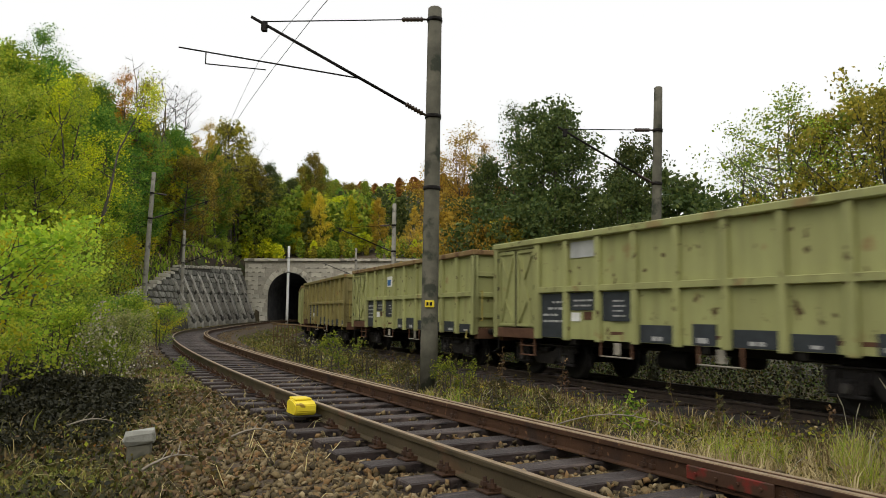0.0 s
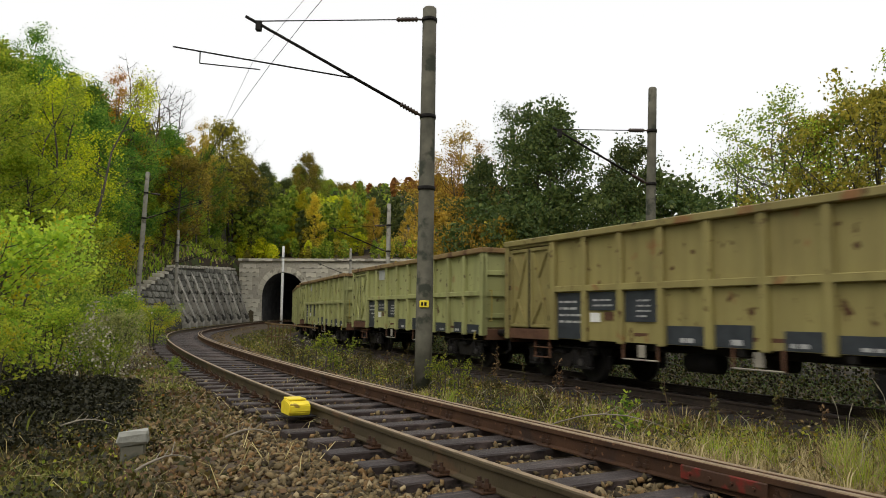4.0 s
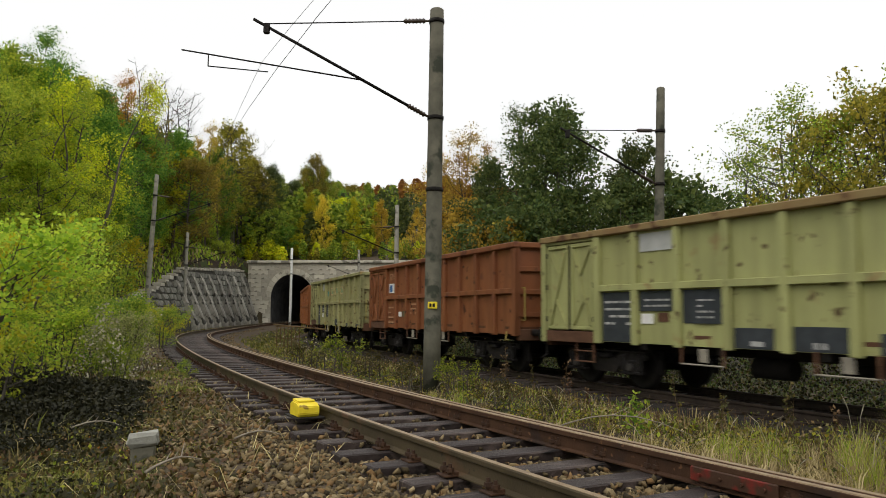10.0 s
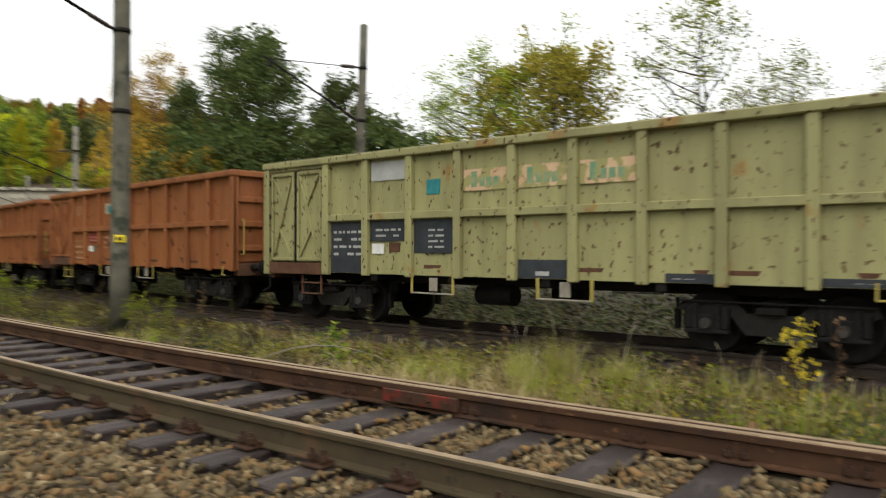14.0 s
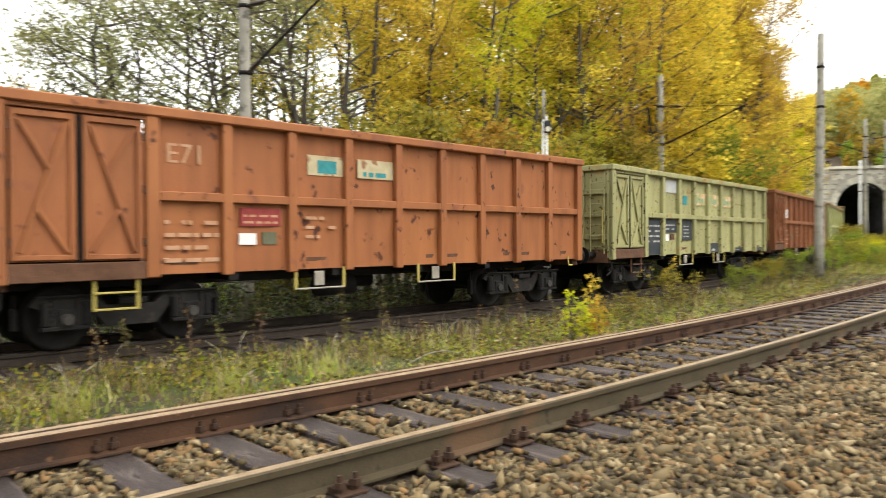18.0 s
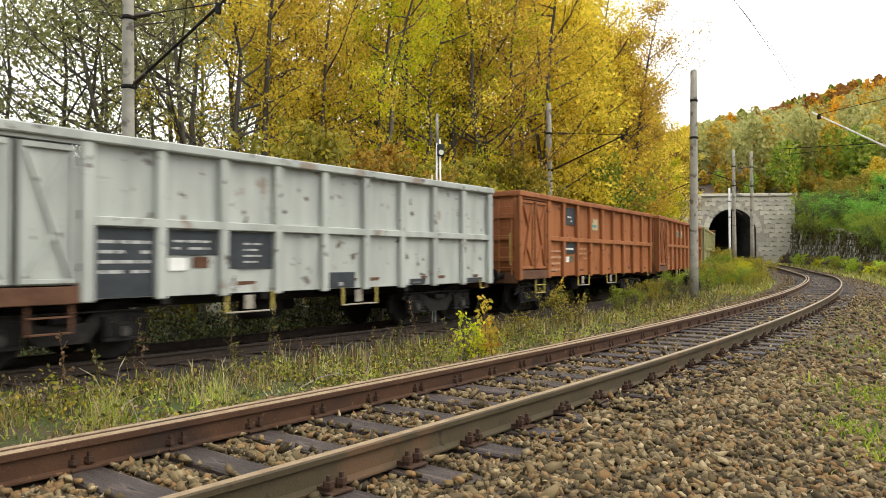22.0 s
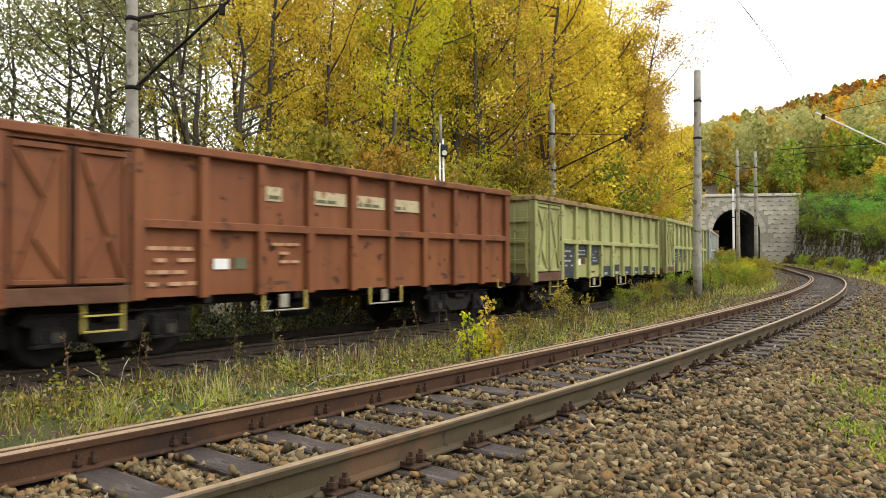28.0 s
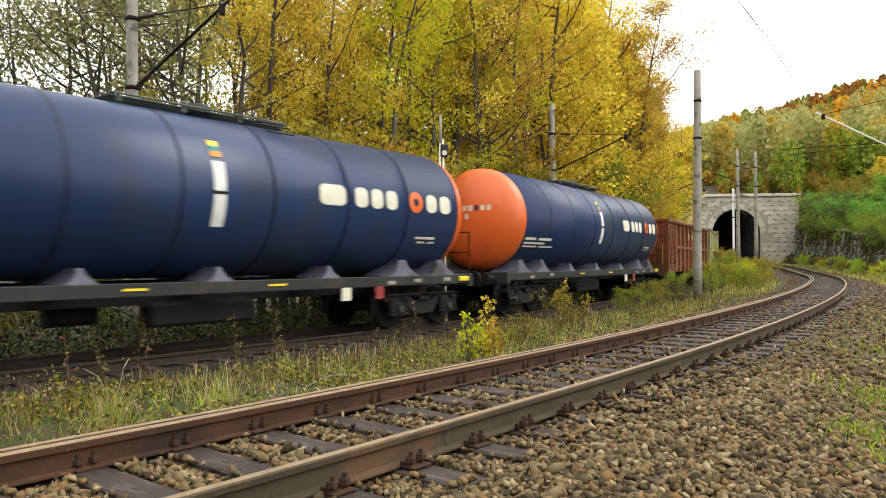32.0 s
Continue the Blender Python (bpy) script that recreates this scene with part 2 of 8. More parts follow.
def leafy(name, colours, through=0.5):
    """Leaves: a colour for each leaf, some light passing through."""
    m = bpy.data.materials.new(name)
    m.use_nodes = True
    nt = m.node_tree
    b = nt.nodes["Principled BSDF"]
    b.inputs["Roughness"].default_value, b.inputs["Specular IOR Level"].default_value = 0.6, 0.25
    geo, cr = nt.nodes.new("ShaderNodeNewGeometry"), nt.nodes.new("ShaderNodeValToRGB")
    while len(cr.color_ramp.elements) < len(colours):
        cr.color_ramp.elements.new(0.5)
    for i, c in enumerate(colours):
        cr.color_ramp.elements[i].position = i / max(1, len(colours) - 1)
        cr.color_ramp.elements[i].color = (*c, 1)
    nt.links.new(geo.outputs["Random Per Island"], cr.inputs[0])
    info, hs = nt.nodes.new("ShaderNodeObjectInfo"), nt.nodes.new("ShaderNodeHueSaturation")
    for socket, k, base in (("Value", 0.5, 0.75), ("Hue", 0.03, 0.485)):
        ma = nt.nodes.new("ShaderNodeMath")
        ma.operation = "MULTIPLY_ADD"
        ma.inputs[1].default_value, ma.inputs[2].default_value = k, base
        nt.links.new(info.outputs["Random"], ma.inputs[0])
        nt.links.new(ma.outputs[0], hs.inputs[socket])
    nt.links.new(cr.outputs[0], hs.inputs["Color"])
    nt.links.new(hs.outputs[0], b.inputs["Base Color"])
    tl, mx = nt.nodes.new("ShaderNodeBsdfTranslucent"), nt.nodes.new("ShaderNodeMixShader")
    nt.links.new(hs.outputs[0], tl.inputs[0])
    mx.inputs[0].default_value = through
    nt.links.new(b.outputs[0], mx.inputs[1])
    nt.links.new(tl.outputs[0], mx.inputs[2])
    nt.links.new(mx.outputs[0], nt.nodes["Material Output"].inputs[0])
    return m


RUST = (0.055, 0.026, 0.014)
M_RAIL = material("rusty_rail", [(0.042, 0.0195, 0.0095), (0.074, 0.035, 0.0165)], 3, 0.8, 0.25, 60, spots=[((0.032, 0.018, 0.012), 1.6, 0.14), ((0.150, 0.075, 0.036), 14, 0.08)])
M_RAIL_OLIVE = material("oxidised_rail", [(0.046, 0.035, 0.018), (0.076, 0.057, 0.030)], 2.5, 0.75, 0.2, 60, spots=[((0.100, 0.058, 0.030), 1.3, 0.15), ((0.034, 0.026, 0.016), 12, 0.07)])
M_HEAD = material("rail_head_steel", [(0.200, 0.138, 0.078), (0.350, 0.262, 0.160)], 8, 0.5, 0.3, 80, metal=0.2)
M_SLEEPER = material("tarred_sleeper", [(0.024, 0.017, 0.015), (0.058, 0.042, 0.037)], 5, 0.6, 0.7, 30, spots=[((0.100, 0.076, 0.066), 3.5, 0.14), ((0.010, 0.008, 0.008), 6, 0.10)], stretch=(5, 0.6, 1), spread=0.6, spec=0.32)
M_STONE = material("ballast_stone", [(0.62, 0.62, 0.62), (1.0, 1.0, 1.0)], 9, 0.9, 0.18, 60)
STONE_TONES = ((0.0, (0.040, 0.029, 0.014)), (0.22, (0.105, 0.078, 0.038)), (0.48, (0.225, 0.166, 0.080)), (0.66, (0.245, 0.140, 0.056)), (0.82, (0.140, 0.104, 0.050)), (1.0, (0.400, 0.310, 0.172)))


def tone_stones(m, tones):
    """Each stone takes its own tone; the noise under it stays as fine mottling."""
    nt = m.node_tree
    b = nt.nodes["Principled BSDF"]
    old = b.inputs["Base Color"].links[0].from_socket
    geo, cr, mx = (nt.nodes.new(k) for k in ("ShaderNodeNewGeometry", "ShaderNodeValToRGB", "ShaderNodeMix"))
    while len(cr.color_ramp.elements) < len(tones):
        cr.color_ramp.elements.new(0.5)
    for e, (at, c) in zip(cr.color_ramp.elements, tones):
        e.position, e.color = at, (*c, 1)
    nt.links.new(geo.outputs["Random Per Island"], cr.inputs[0])
    mx.data_type, mx.blend_type = "RGBA", "MULTIPLY"
    mx.inputs[0].default_value = 1.0
    nt.links.new(cr.outputs[0], mx.inputs[6])
    nt.links.new(old, mx.inputs[7])
    nt.links.new(mx.outputs[2], b.inputs["Base Color"])


tone_stones(M_STONE, STONE_TONES)
M_CONCRETE = material("weathered_concrete", [(0.24, 0.23, 0.19), (0.36, 0.34, 0.29)], 3, 0.9, 0.25, 45, spots=[((0.13, 0.12, 0.10), 2.2, 0.16)], spread=0.25)
M_MASONRY = material("portal_stone", [(0.40, 0.37, 0.30), (0.55, 0.52, 0.43)], 0.9, 0.92, 0.6, 10, spots=[((0.20, 0.185, 0.15), 1.1, 0.17)], spread=0.36)
M_RIB = material("dark_rib_stone", [(0.13, 0.125, 0.105), (0.44, 0.415, 0.355)], 1.6, 0.95, 0.8, 9, spots=[((0.05, 0.048, 0.04), 1.2, 0.18)], spread=0.5)
M_JOINT = material("dark_mortar", [(0.280, 0.260, 0.210), (0.400, 0.372, 0.305)], 4, 0.95)
M_SOOT = material("sooty_lining", [(0.02, 0.02, 0.02), (0.06, 0.058, 0.055)], 1.5, 0.95, 0.4, 10)
# near black to hold the shade under the wagons; poles and fittings share it
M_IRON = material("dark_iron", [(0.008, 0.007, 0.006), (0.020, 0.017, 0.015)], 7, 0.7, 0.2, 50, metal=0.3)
M_BARK = material("tree_bark", [(0.05, 0.042, 0.033), (0.13, 0.115, 0.095)], 6, 0.95, 0.6, 25, stretch=(1, 1, 0.25), spread=0.5)


def wagon_paint(name, base, dark, rusty, chips=0.0):
    """Weathered wagon paint: fading, rust patches, chips and vertical dirt streaks."""
    base, dark = [tuple(v * 0.84 for v in c) for c in (base, dark)]
    m = material(name, [dark, base], 0.55, 0.62, 0.12, 30, spots=[(rusty, 1.6, 0.09), ((rusty[0] * 0.28, rusty[1] * 0.24, rusty[2] * 0.24), 5.0 + chips * 130, 0.085 + chips * 0.95)], spread=0.14, stretch=(1, 1, 0.8))
    nt = m.node_tree
    b = nt.nodes["Principled BSDF"]
    old = b.inputs["Base Color"].links[0].from_socket
    tc, mp, nz, cr, mx = (nt.nodes.new(k) for k in ("ShaderNodeTexCoord", "ShaderNodeMapping", "ShaderNodeTexNoise", "ShaderNodeValToRGB", "ShaderNodeMix"))
    mp.inputs["Scale"].default_value = (2.2, 2.2, 0.3)
    nt.links.new(tc.outputs["Object"], mp.inputs[0])
    nt.links.new(mp.outputs[0], nz.inputs["Vector"])
    nz.inputs["Scale"].default_value, nz.inputs["Detail"].default_value = 1.4, 7
    cr.color_ramp.elements[0].position, cr.color_ramp.elements[1].position = 0.42, 0.74
    cr.color_ramp.elements[0].color, cr.color_ramp.elements[1].color = (0, 0, 0, 1), (0.42, 0.42, 0.42, 1)
    nt.links.new(nz.outputs[0], cr.inputs[0])
    mx.data_type = "RGBA"
    mx.inputs[7].default_value = (dark[0] * 0.42, dark[1] * 0.40, dark[2] * 0.42, 1)
    nt.links.new(cr.outputs[0], mx.inputs[0])
    nt.links.new(old, mx.inputs[6])
    nt.links.new(mx.outputs[2], b.inputs["Base Color"])
    return m


P_YELLOW = wagon_paint("olive_yellow_paint", (0.450, 0.458, 0.185), (0.372, 0.382, 0.160), (0.29, 0.215, 0.09))
P_OCHRE = wagon_paint("ochre_paint", (0.37, 0.32, 0.115), (0.29, 0.24, 0.09), (0.26, 0.13, 0.05))
P_ORANGE = wagon_paint("oxide_orange_paint", (0.395, 0.146, 0.050), (0.325, 0.116, 0.042), (0.23, 0.080, 0.038))
P_RED = wagon_paint("oxide_red_paint", (0.315, 0.120, 0.044), (0.235, 0.082, 0.034), (0.13, 0.046, 0.026))
P_CHIPPED = wagon_paint("chipped_yellow_paint", (0.43, 0.41, 0.185), (0.35, 0.34, 0.155), (0.33, 0.21, 0.07), 0.036)
P_RUSTY = wagon_paint("red_brown_paint", (0.27, 0.098, 0.036), (0.20, 0.070, 0.028), (0.10, 0.04, 0.022))
P_GREY = wagon_paint("pale_grey_paint", (0.520, 0.548, 0.505), (0.440, 0.465, 0.428), (0.25, 0.2, 0.15))
M_PANEL = material("slate_label_panel", [(0.024, 0.029, 0.034), (0.046, 0.053, 0.060)], 3, 0.6)
M_WHITE = material("white_paint", [(0.66, 0.66, 0.62), (0.8, 0.8, 0.77)], 6, 0.6)
M_TANK = material("navy_tank_paint", [(0.013, 0.031, 0.092), (0.018, 0.039, 0.112)], 1.2, 0.34, 0.02, 8, spots=[((0.020, 0.036, 0.080), 0.8, 0.16)], stretch=(1, 1, 0.4), spec=0.42)
M_TANK_END = material("orange_tank_paint", [(0.68, 0.125, 0.022), (0.76, 0.155, 0.030)], 1.2, 0.34, 0.02, 8, spots=[((0.60, 0.12, 0.03), 0.9, 0.14)], spec=0.6)
M_YELLOW = material("yellow_paint", [(0.72, 0.56, 0.02), (0.85, 0.68, 0.05)], 8, 0.5, 0.1, 40, spots=[((0.3, 0.2, 0.03), 6, 0.1)])
P_TOPRUST = material("rust_stained_rail_paint", [(0.26, 0.20, 0.085), (0.20, 0.115, 0.05)], 1.4, 0.8, 0.2, 40, spots=[((0.10, 0.05, 0.025), 3, 0.16)])
M_STICKER = material("dirty_cream_sticker", [(0.36, 0.30, 0.17), (0.52, 0.45, 0.29)], 3, 0.75, spots=[((0.25, 0.13, 0.06), 3, 0.12)])
# rail colour darkened to stand for the shade under the wagons
M_RAIL_FAR = material("shade_dark_rail", [(0.018, 0.013, 0.010), (0.042, 0.029, 0.020)], 6, 0.75, 0.3, 60)
M_CREAM = material("cream_letter_paint", [(0.62, 0.6, 0.48), (0.74, 0.72, 0.6)], 4, 0.6)

LEAF = {
    "green": leafy("green_leaves", [(0.095, 0.158, 0.024), (0.235, 0.320, 0.038), (0.470, 0.495, 0.056)], 0.58),
    "deep": leafy("deep_green_leaves", [(0.062, 0.165, 0.026), (0.165, 0.330, 0.044), (0.330, 0.470, 0.058)], 0.58),
    "fresh": leafy("fresh_green_leaves", [(0.220, 0.350, 0.034), (0.410, 0.545, 0.050), (0.640, 0.675, 0.070)], 0.6),
    "yellow": leafy("yellow_leaves", [(0.370, 0.310, 0.038), (0.680, 0.500, 0.055), (0.820, 0.610, 0.095)], 0.66),
    "lime": leafy("lime_leaves", [(0.310, 0.390, 0.022), (0.560, 0.560, 0.024), (0.780, 0.665, 0.035)], 0.58),
    "orange": leafy("orange_leaves", [(0.300, 0.180, 0.020), (0.560, 0.250, 0.022), (0.680, 0.310, 0.030)]),
    "gold": leafy("golden_brown_leaves", [(0.200, 0.140, 0.026), (0.430, 0.275, 0.038), (0.620, 0.400, 0.060)]),
    "sage": leafy("greyish_willow_leaves", [(0.160, 0.175, 0.065), (0.310, 0.320, 0.120), (0.470, 0.455, 0.180)], 0.45),
    "dark": leafy("dark_leaves", [(0.048, 0.082, 0.024), (0.095, 0.138, 0.038), (0.170, 0.200, 0.050)], 0.4),
    "russet": leafy("russet_leaves", [(0.16, 0.07, 0.02), (0.27, 0.11, 0.025), (0.36, 0.17, 0.03)]),
    "pale": leafy("pale_green_leaves", [(0.300, 0.330, 0.110), (0.450, 0.455, 0.160), (0.600, 0.560, 0.210)]),
    "straw": leafy("straw_blades", [(0.210, 0.155, 0.066), (0.370, 0.290, 0.132), (0.550, 0.450, 0.240)], 0.3),
    "grass": leafy("grass_blades", [(0.085, 0.130, 0.022), (0.200, 0.230, 0.037), (0.380, 0.350, 0.080)], 0.35),
    "litter": leafy("fallen_leaves", [(0.060, 0.034, 0.017), (0.115, 0.065, 0.030), (0.21, 0.135, 0.062)], 0.1),
    "olive": leafy("olive_leaves", [(0.130, 0.130, 0.022), (0.300, 0.265, 0.034), (0.500, 0.390, 0.050)]),
    # near black: the shade under bushes and train is mixed into these leaves
    "thicket": leafy("shade_toned_thicket_leaves", [(0.011, 0.013, 0.005), (0.022, 0.024, 0.008), (0.042, 0.040, 0.013)], 0.1),
    "fluff": leafy("pale_seed_fluff", [(0.22, 0.19, 0.13), (0.34, 0.30, 0.22), (0.46, 0.42, 0.33)], 0.3),
    "bramble": leafy("dusky_weeds", [(0.045, 0.05, 0.015), (0.09, 0.085, 0.022), (0.16, 0.12, 0.03)], 0.25),
}

# ---------------------------------------------------------------- ground
def ground_material():
    m = material("grass_and_earth", [(0.018, 0.017, 0.008), (0.042, 0.034, 0.016), (0.075, 0.052, 0.028)], 1.1, 0.95, 0.7, 16, spots=[((0.034, 0.022, 0.014), 0.9, 0.2), ((0.045, 0.060, 0.015), 0.6, 0.15)])
    nt = m.node_tree
    b = nt.nodes["Principled BSDF"]
    old = b.inputs["Base Color"].links[0].from_socket
    at, mx, nz, ma, cr = (nt.nodes.new(k) for k in ("ShaderNodeAttribute", "ShaderNodeMix", "ShaderNodeTexNoise", "ShaderNodeMath", "ShaderNodeValToRGB"))
    at.attribute_name = "gravel"
    mx.data_type = "RGBA"
    nz.inputs["Scale"].default_value, nz.inputs["Detail"].default_value = 22, 8
    tc = nt.nodes["Texture Coordinate"]
    nt.links.new(tc.outputs["Object"], nz.inputs["Vector"])
    cr.color_ramp.elements[0].position, cr.color_ramp.elements[1].position = 0.3, 0.7
    cr.color_ramp.elements[0].color, cr.color_ramp.elements[1].color = (0.022, 0.016, 0.010, 1), (0.120, 0.087, 0.054, 1)
    nt.links.new(nz.outputs[0], cr.inputs[0])
    n2 = nt.nodes.new("ShaderNodeTexNoise")
    n2.inputs["Scale"].default_value, n2.inputs["Detail"].default_value = 1.6, 6
    nt.links.new(tc.outputs["Object"], n2.inputs["Vector"])
    ma.operation = "MULTIPLY_ADD"
    ma.inputs[1].default_value, ma.inputs[2].default_value = 0.9, -0.45
    nt.links.new(n2.outputs[0], ma.inputs[0])
    add = nt.nodes.new("ShaderNodeMath")
    add.operation, add.use_clamp = "ADD", True
    nt.links.new(ma.outputs[0], add.inputs[0])
    nt.links.new(at.outputs["Fac"], add.inputs[1])
    nt.links.new(add.outputs[0], mx.inputs[0])
    nt.links.new(old, mx.inputs[6])
    nt.links.new(cr.outputs[0], mx.inputs[7])
    nt.links.new(mx.outputs[2], b.inputs["Base Color"])
    return m


def gravel_amount(x, y):
    s, n = plan(x, y)
    d = np.interp(s, LS, LD)
    g = np.maximum(1.25 * (1 - ramp(np.abs(n), 2.1, 3.2)), 1.2 * (1 - ramp(np.abs(n - d), 2.2, 3.0)))
    camp = (1 - ramp(-n, 5.0, 8.5)) * (n < 0) * ramp(s + np.clip(-n - 2.4, 0, 3) * -0.6, -7.0, -3.6) * (1 - ramp(s, 34, 60))
    return np.maximum(g, camp * 0.95)


def build_ground():
    radii = [0.0]
    while radii[-1] < 2600:
        r = radii[-1]
        radii.append(r + max(0.16, r * 0.024 if r < 120 else r * 0.06))
    na = 560
    ang = np.linspace(0, 2 * np.pi, na, endpoint=False)
    rr = np.array(radii[1:])
    x = np.concatenate([[0], (rr[:, None] * np.sin(ang)).ravel()])
    y = np.concatenate([[0], (rr[:, None] * np.cos(ang)).ravel()])
    z = ground(x, y)
    s, n = plan(x, y)
    d, zt = np.interp(s, LS, LD), np.interp(s, LS, LZ)
    faces = [(0, 1 + j, 1 + (j + 1) % na) for j in range(na)]
    bore = (np.minimum(np.abs(n), np.abs(n - d)) < 3.4) & ((s < PORTAL_L + 0.3) | (s > PORTAL_R - 0.3))
    up = z - zt
    for i in range(len(rr) - 1):
        a, b = 1 + i * na, 1 + (i + 1) * na
        for j in range(na):
            k = (j + 1) % na
            q = (a + j, b + j, b + k, a + k)
            if bore[q[0]] or bore[q[2]]:
                h = [up[v] for v in q]
                if min(h) < 6.6:
                    continue
            faces.append(q)
    ob = raw("ground", np.stack([x, y, z], 1).tolist(), faces, ground_material(), smooth=True)
    at = ob.data.attributes.new("gravel", "FLOAT", "POINT")
    at.data.foreach_set("value", gravel_amount(x, y).astype(np.float32))
    return tagged(ob, "uneven autumn grass and earth with gravel strips", "ground", kind="structure")


build_ground()

# ---------------------------------------------------------------- tracks
RAIL = [(-0.0625, -0.172), (-0.0625, -0.160), (-0.012, -0.146), (-0.008, -0.05), (-0.034, -0.038), (-0.036, -0.008), (-0.028, 0.0), (0.028, 0.0), (0.036, -0.008), (0.034, -0.038), (0.008, -0.05), (0.012, -0.146), (0.0625, -0.160), (0.0625, -0.172)]
CAP = [(-0.027, -0.004), (-0.024, 0.003), (0.024, 0.003), (0.027, -0.004)]
CHECK = [(-0.05, -0.172), (-0.05, -0.16), (-0.012, -0.148), (-0.012, -0.05), (-0.035, -0.04), (-0.035, -0.004), (-0.027, 0.004), (0.02, 0.004), (0.026, -0.006), (0.02, -0.05), (0.01, -0.148), (0.05, -0.16), (0.05, -0.172)]

# this ballast's colour carries the shade cast by the train above it
M_BED_SHADE = material("shade_dark_ballast", [(0.010, 0.008, 0.007), (0.034, 0.028, 0.022)], 12, 0.95, 0.9, 26)
near_track = tagged(new("railway_track"), "single rusty railway track on tarred wooden sleepers", "railway track", kind="structure")
sweep("rail", RAIL, -112, 112, -0.755, 0, M_RAIL_OLIVE, near_track, 0.5)
sweep("rail_head", CAP, -112, 112, -0.755, 0, M_HEAD, near_track, 0.5, label="worn brighter running surface")
sweep("rail", RAIL, -112, 112, 0.755, 0, M_RAIL, near_track, 0.5)
sweep("rail_head", CAP, -112, 112, 0.755, 0, M_HEAD, near_track, 0.5, label="worn brighter running surface")
sweep("check_rail", CHECK, -75, 75, 0.755 - 0.115, 0, M_RAIL, near_track, 0.5, label="rusty brown check rail beside the inner rail")
sweep("check_rail_edge", [(-0.031, 0.0), (-0.027, 0.0075), (0.018, 0.0075), (0.021, 0.001)], -75, 75, 0.755 - 0.115, 0, M_HEAD, near_track, 0.5)

sweep("ballast_bed", [(-2.3, -0.5), (-1.5, -0.205), (1.5, -0.205), (2.3, -0.5)], -86, 86, 0, 0, M_BED_SHADE, None, 1.0, True, "ballast bed under the train, coloured dark for the shade there")
tagged(bpy.data.objects["ballast_bed"], "", "ballast bed", kind="structure")
far_track = tagged(new("railway_track"), "rusty railway track in dark ballast under the train", "railway track", kind="structure")
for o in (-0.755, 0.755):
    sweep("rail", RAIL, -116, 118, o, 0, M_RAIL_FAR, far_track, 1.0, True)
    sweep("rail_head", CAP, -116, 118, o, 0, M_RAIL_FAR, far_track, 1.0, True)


def sleepers():
    bm = box(-0.125, 0.125, -1.27, 1.27, -0.33, -0.172, 0.012)
    first = part("sleeper", bm, M_SLEEPER, near_track)
    rng = random.Random(4)
    plate = bmesh.new()
    add_box(plate, -0.08, 0.08, -0.17, 0.17, -0.172, -0.157, 0.003)
    for sx in (-0.045, 0.045):
        for sy in (-0.115, 0.115):
            add_tube(plate, (sx, sy, -0.16), (sx, sy, -0.075), 0.016, 0.014, 6)
            add_tube(plate, (sx, sy, -0.135), (sx, sy, -0.105), 0.033, 0.030, 6)
            add_box(plate, sx - 0.03, sx + 0.03, sy * 0.75 - 0.03, sy * 0.75 + 0.03, -0.155, -0.135)
    plate_me = None
    s = -66.0
    made = 0
    while s < 66:
        p, a = line(s)
        ob = first if not made else new("sleeper", first.data)
        ob.parent = near_track
        jig = rng.uniform(-0.05, 0.05)
        side = Vector((-math.sin(a), math.cos(a), 0))
        ob.matrix_basis = Matrix.Translation(p + side * jig + Vector((0, 0, rng.uniform(-0.012, 0.0)))) @ Matrix.Rotation(a + rng.uniform(-0.02, 0.02), 4, "Z")
        if -26 < s < 26:
            for off in (-0.755, 0.74):
                if plate_me is None:
                    q = part("rail_plate", plate, M_RAIL, near_track, "rusty bolted rail plate")
                    plate_me = q.data
                else:
                    q = new("rail_plate", plate_me)
                    q.parent = near_track
                q.matrix_basis = Matrix.Translation(p + side * off) @ Matrix.Rotation(a, 4, "Z")
        made += 1
        s += 0.62
    s = -52.0
    while s < 52:
        p, a = train_line(s)
        ob = new("sleeper", first.data)
        ob.parent = far_track
        ob.matrix_basis = Matrix.Translation(p) @ Matrix.Rotation(a, 4, "Z")
        s += 0.64


sleepers()


def clamp_joint():
    """Red painted joint bars on the inner rail."""
    t = tagged(new("rail_joint"), "red painted fishplate bolted to the inner rail", "rail joint")
    p, a = line(-3.2, 0.575)
    t.matrix_basis = Matrix.Translation(p) @ Matrix.Rotation(a, 4, "Z")
    red = material("red_joint_paint", [(0.12, 0.016, 0.011), (0.22, 0.026, 0.016)], 8, 0.65, 0.2, 40, spots=[(RUST, 4, 0.24)])
    part("joint_bar", box(-0.36, 0.36, -0.012, 0.012, -0.135, -0.035, 0.006), red, t)
    for i in range(4):
        part("bolt", tube((-0.27 + 0.18 * i, -0.012, -0.085), (-0.27 + 0.18 * i, -0.03, -0.085), 0.014, 0.013, 6), red, t)


clamp_joint()


# ---------------------------------------------------------------- tunnels
def arch_points(half, spring, steps=14, floor=0.0):
    """Outline of a bore, from one foot over the crown to the other."""
    pts = [(-half * 0.93, floor), (-half, spring * 0.55), (-half, spring)]
    pts += [(-half * math.cos(math.pi * i / steps), spring + half * 1.05 * math.sin(math.pi * i / steps)) for i in range(1, steps)]
    return pts + [(half, spring), (half, spring * 0.55), (half * 0.93, floor)]


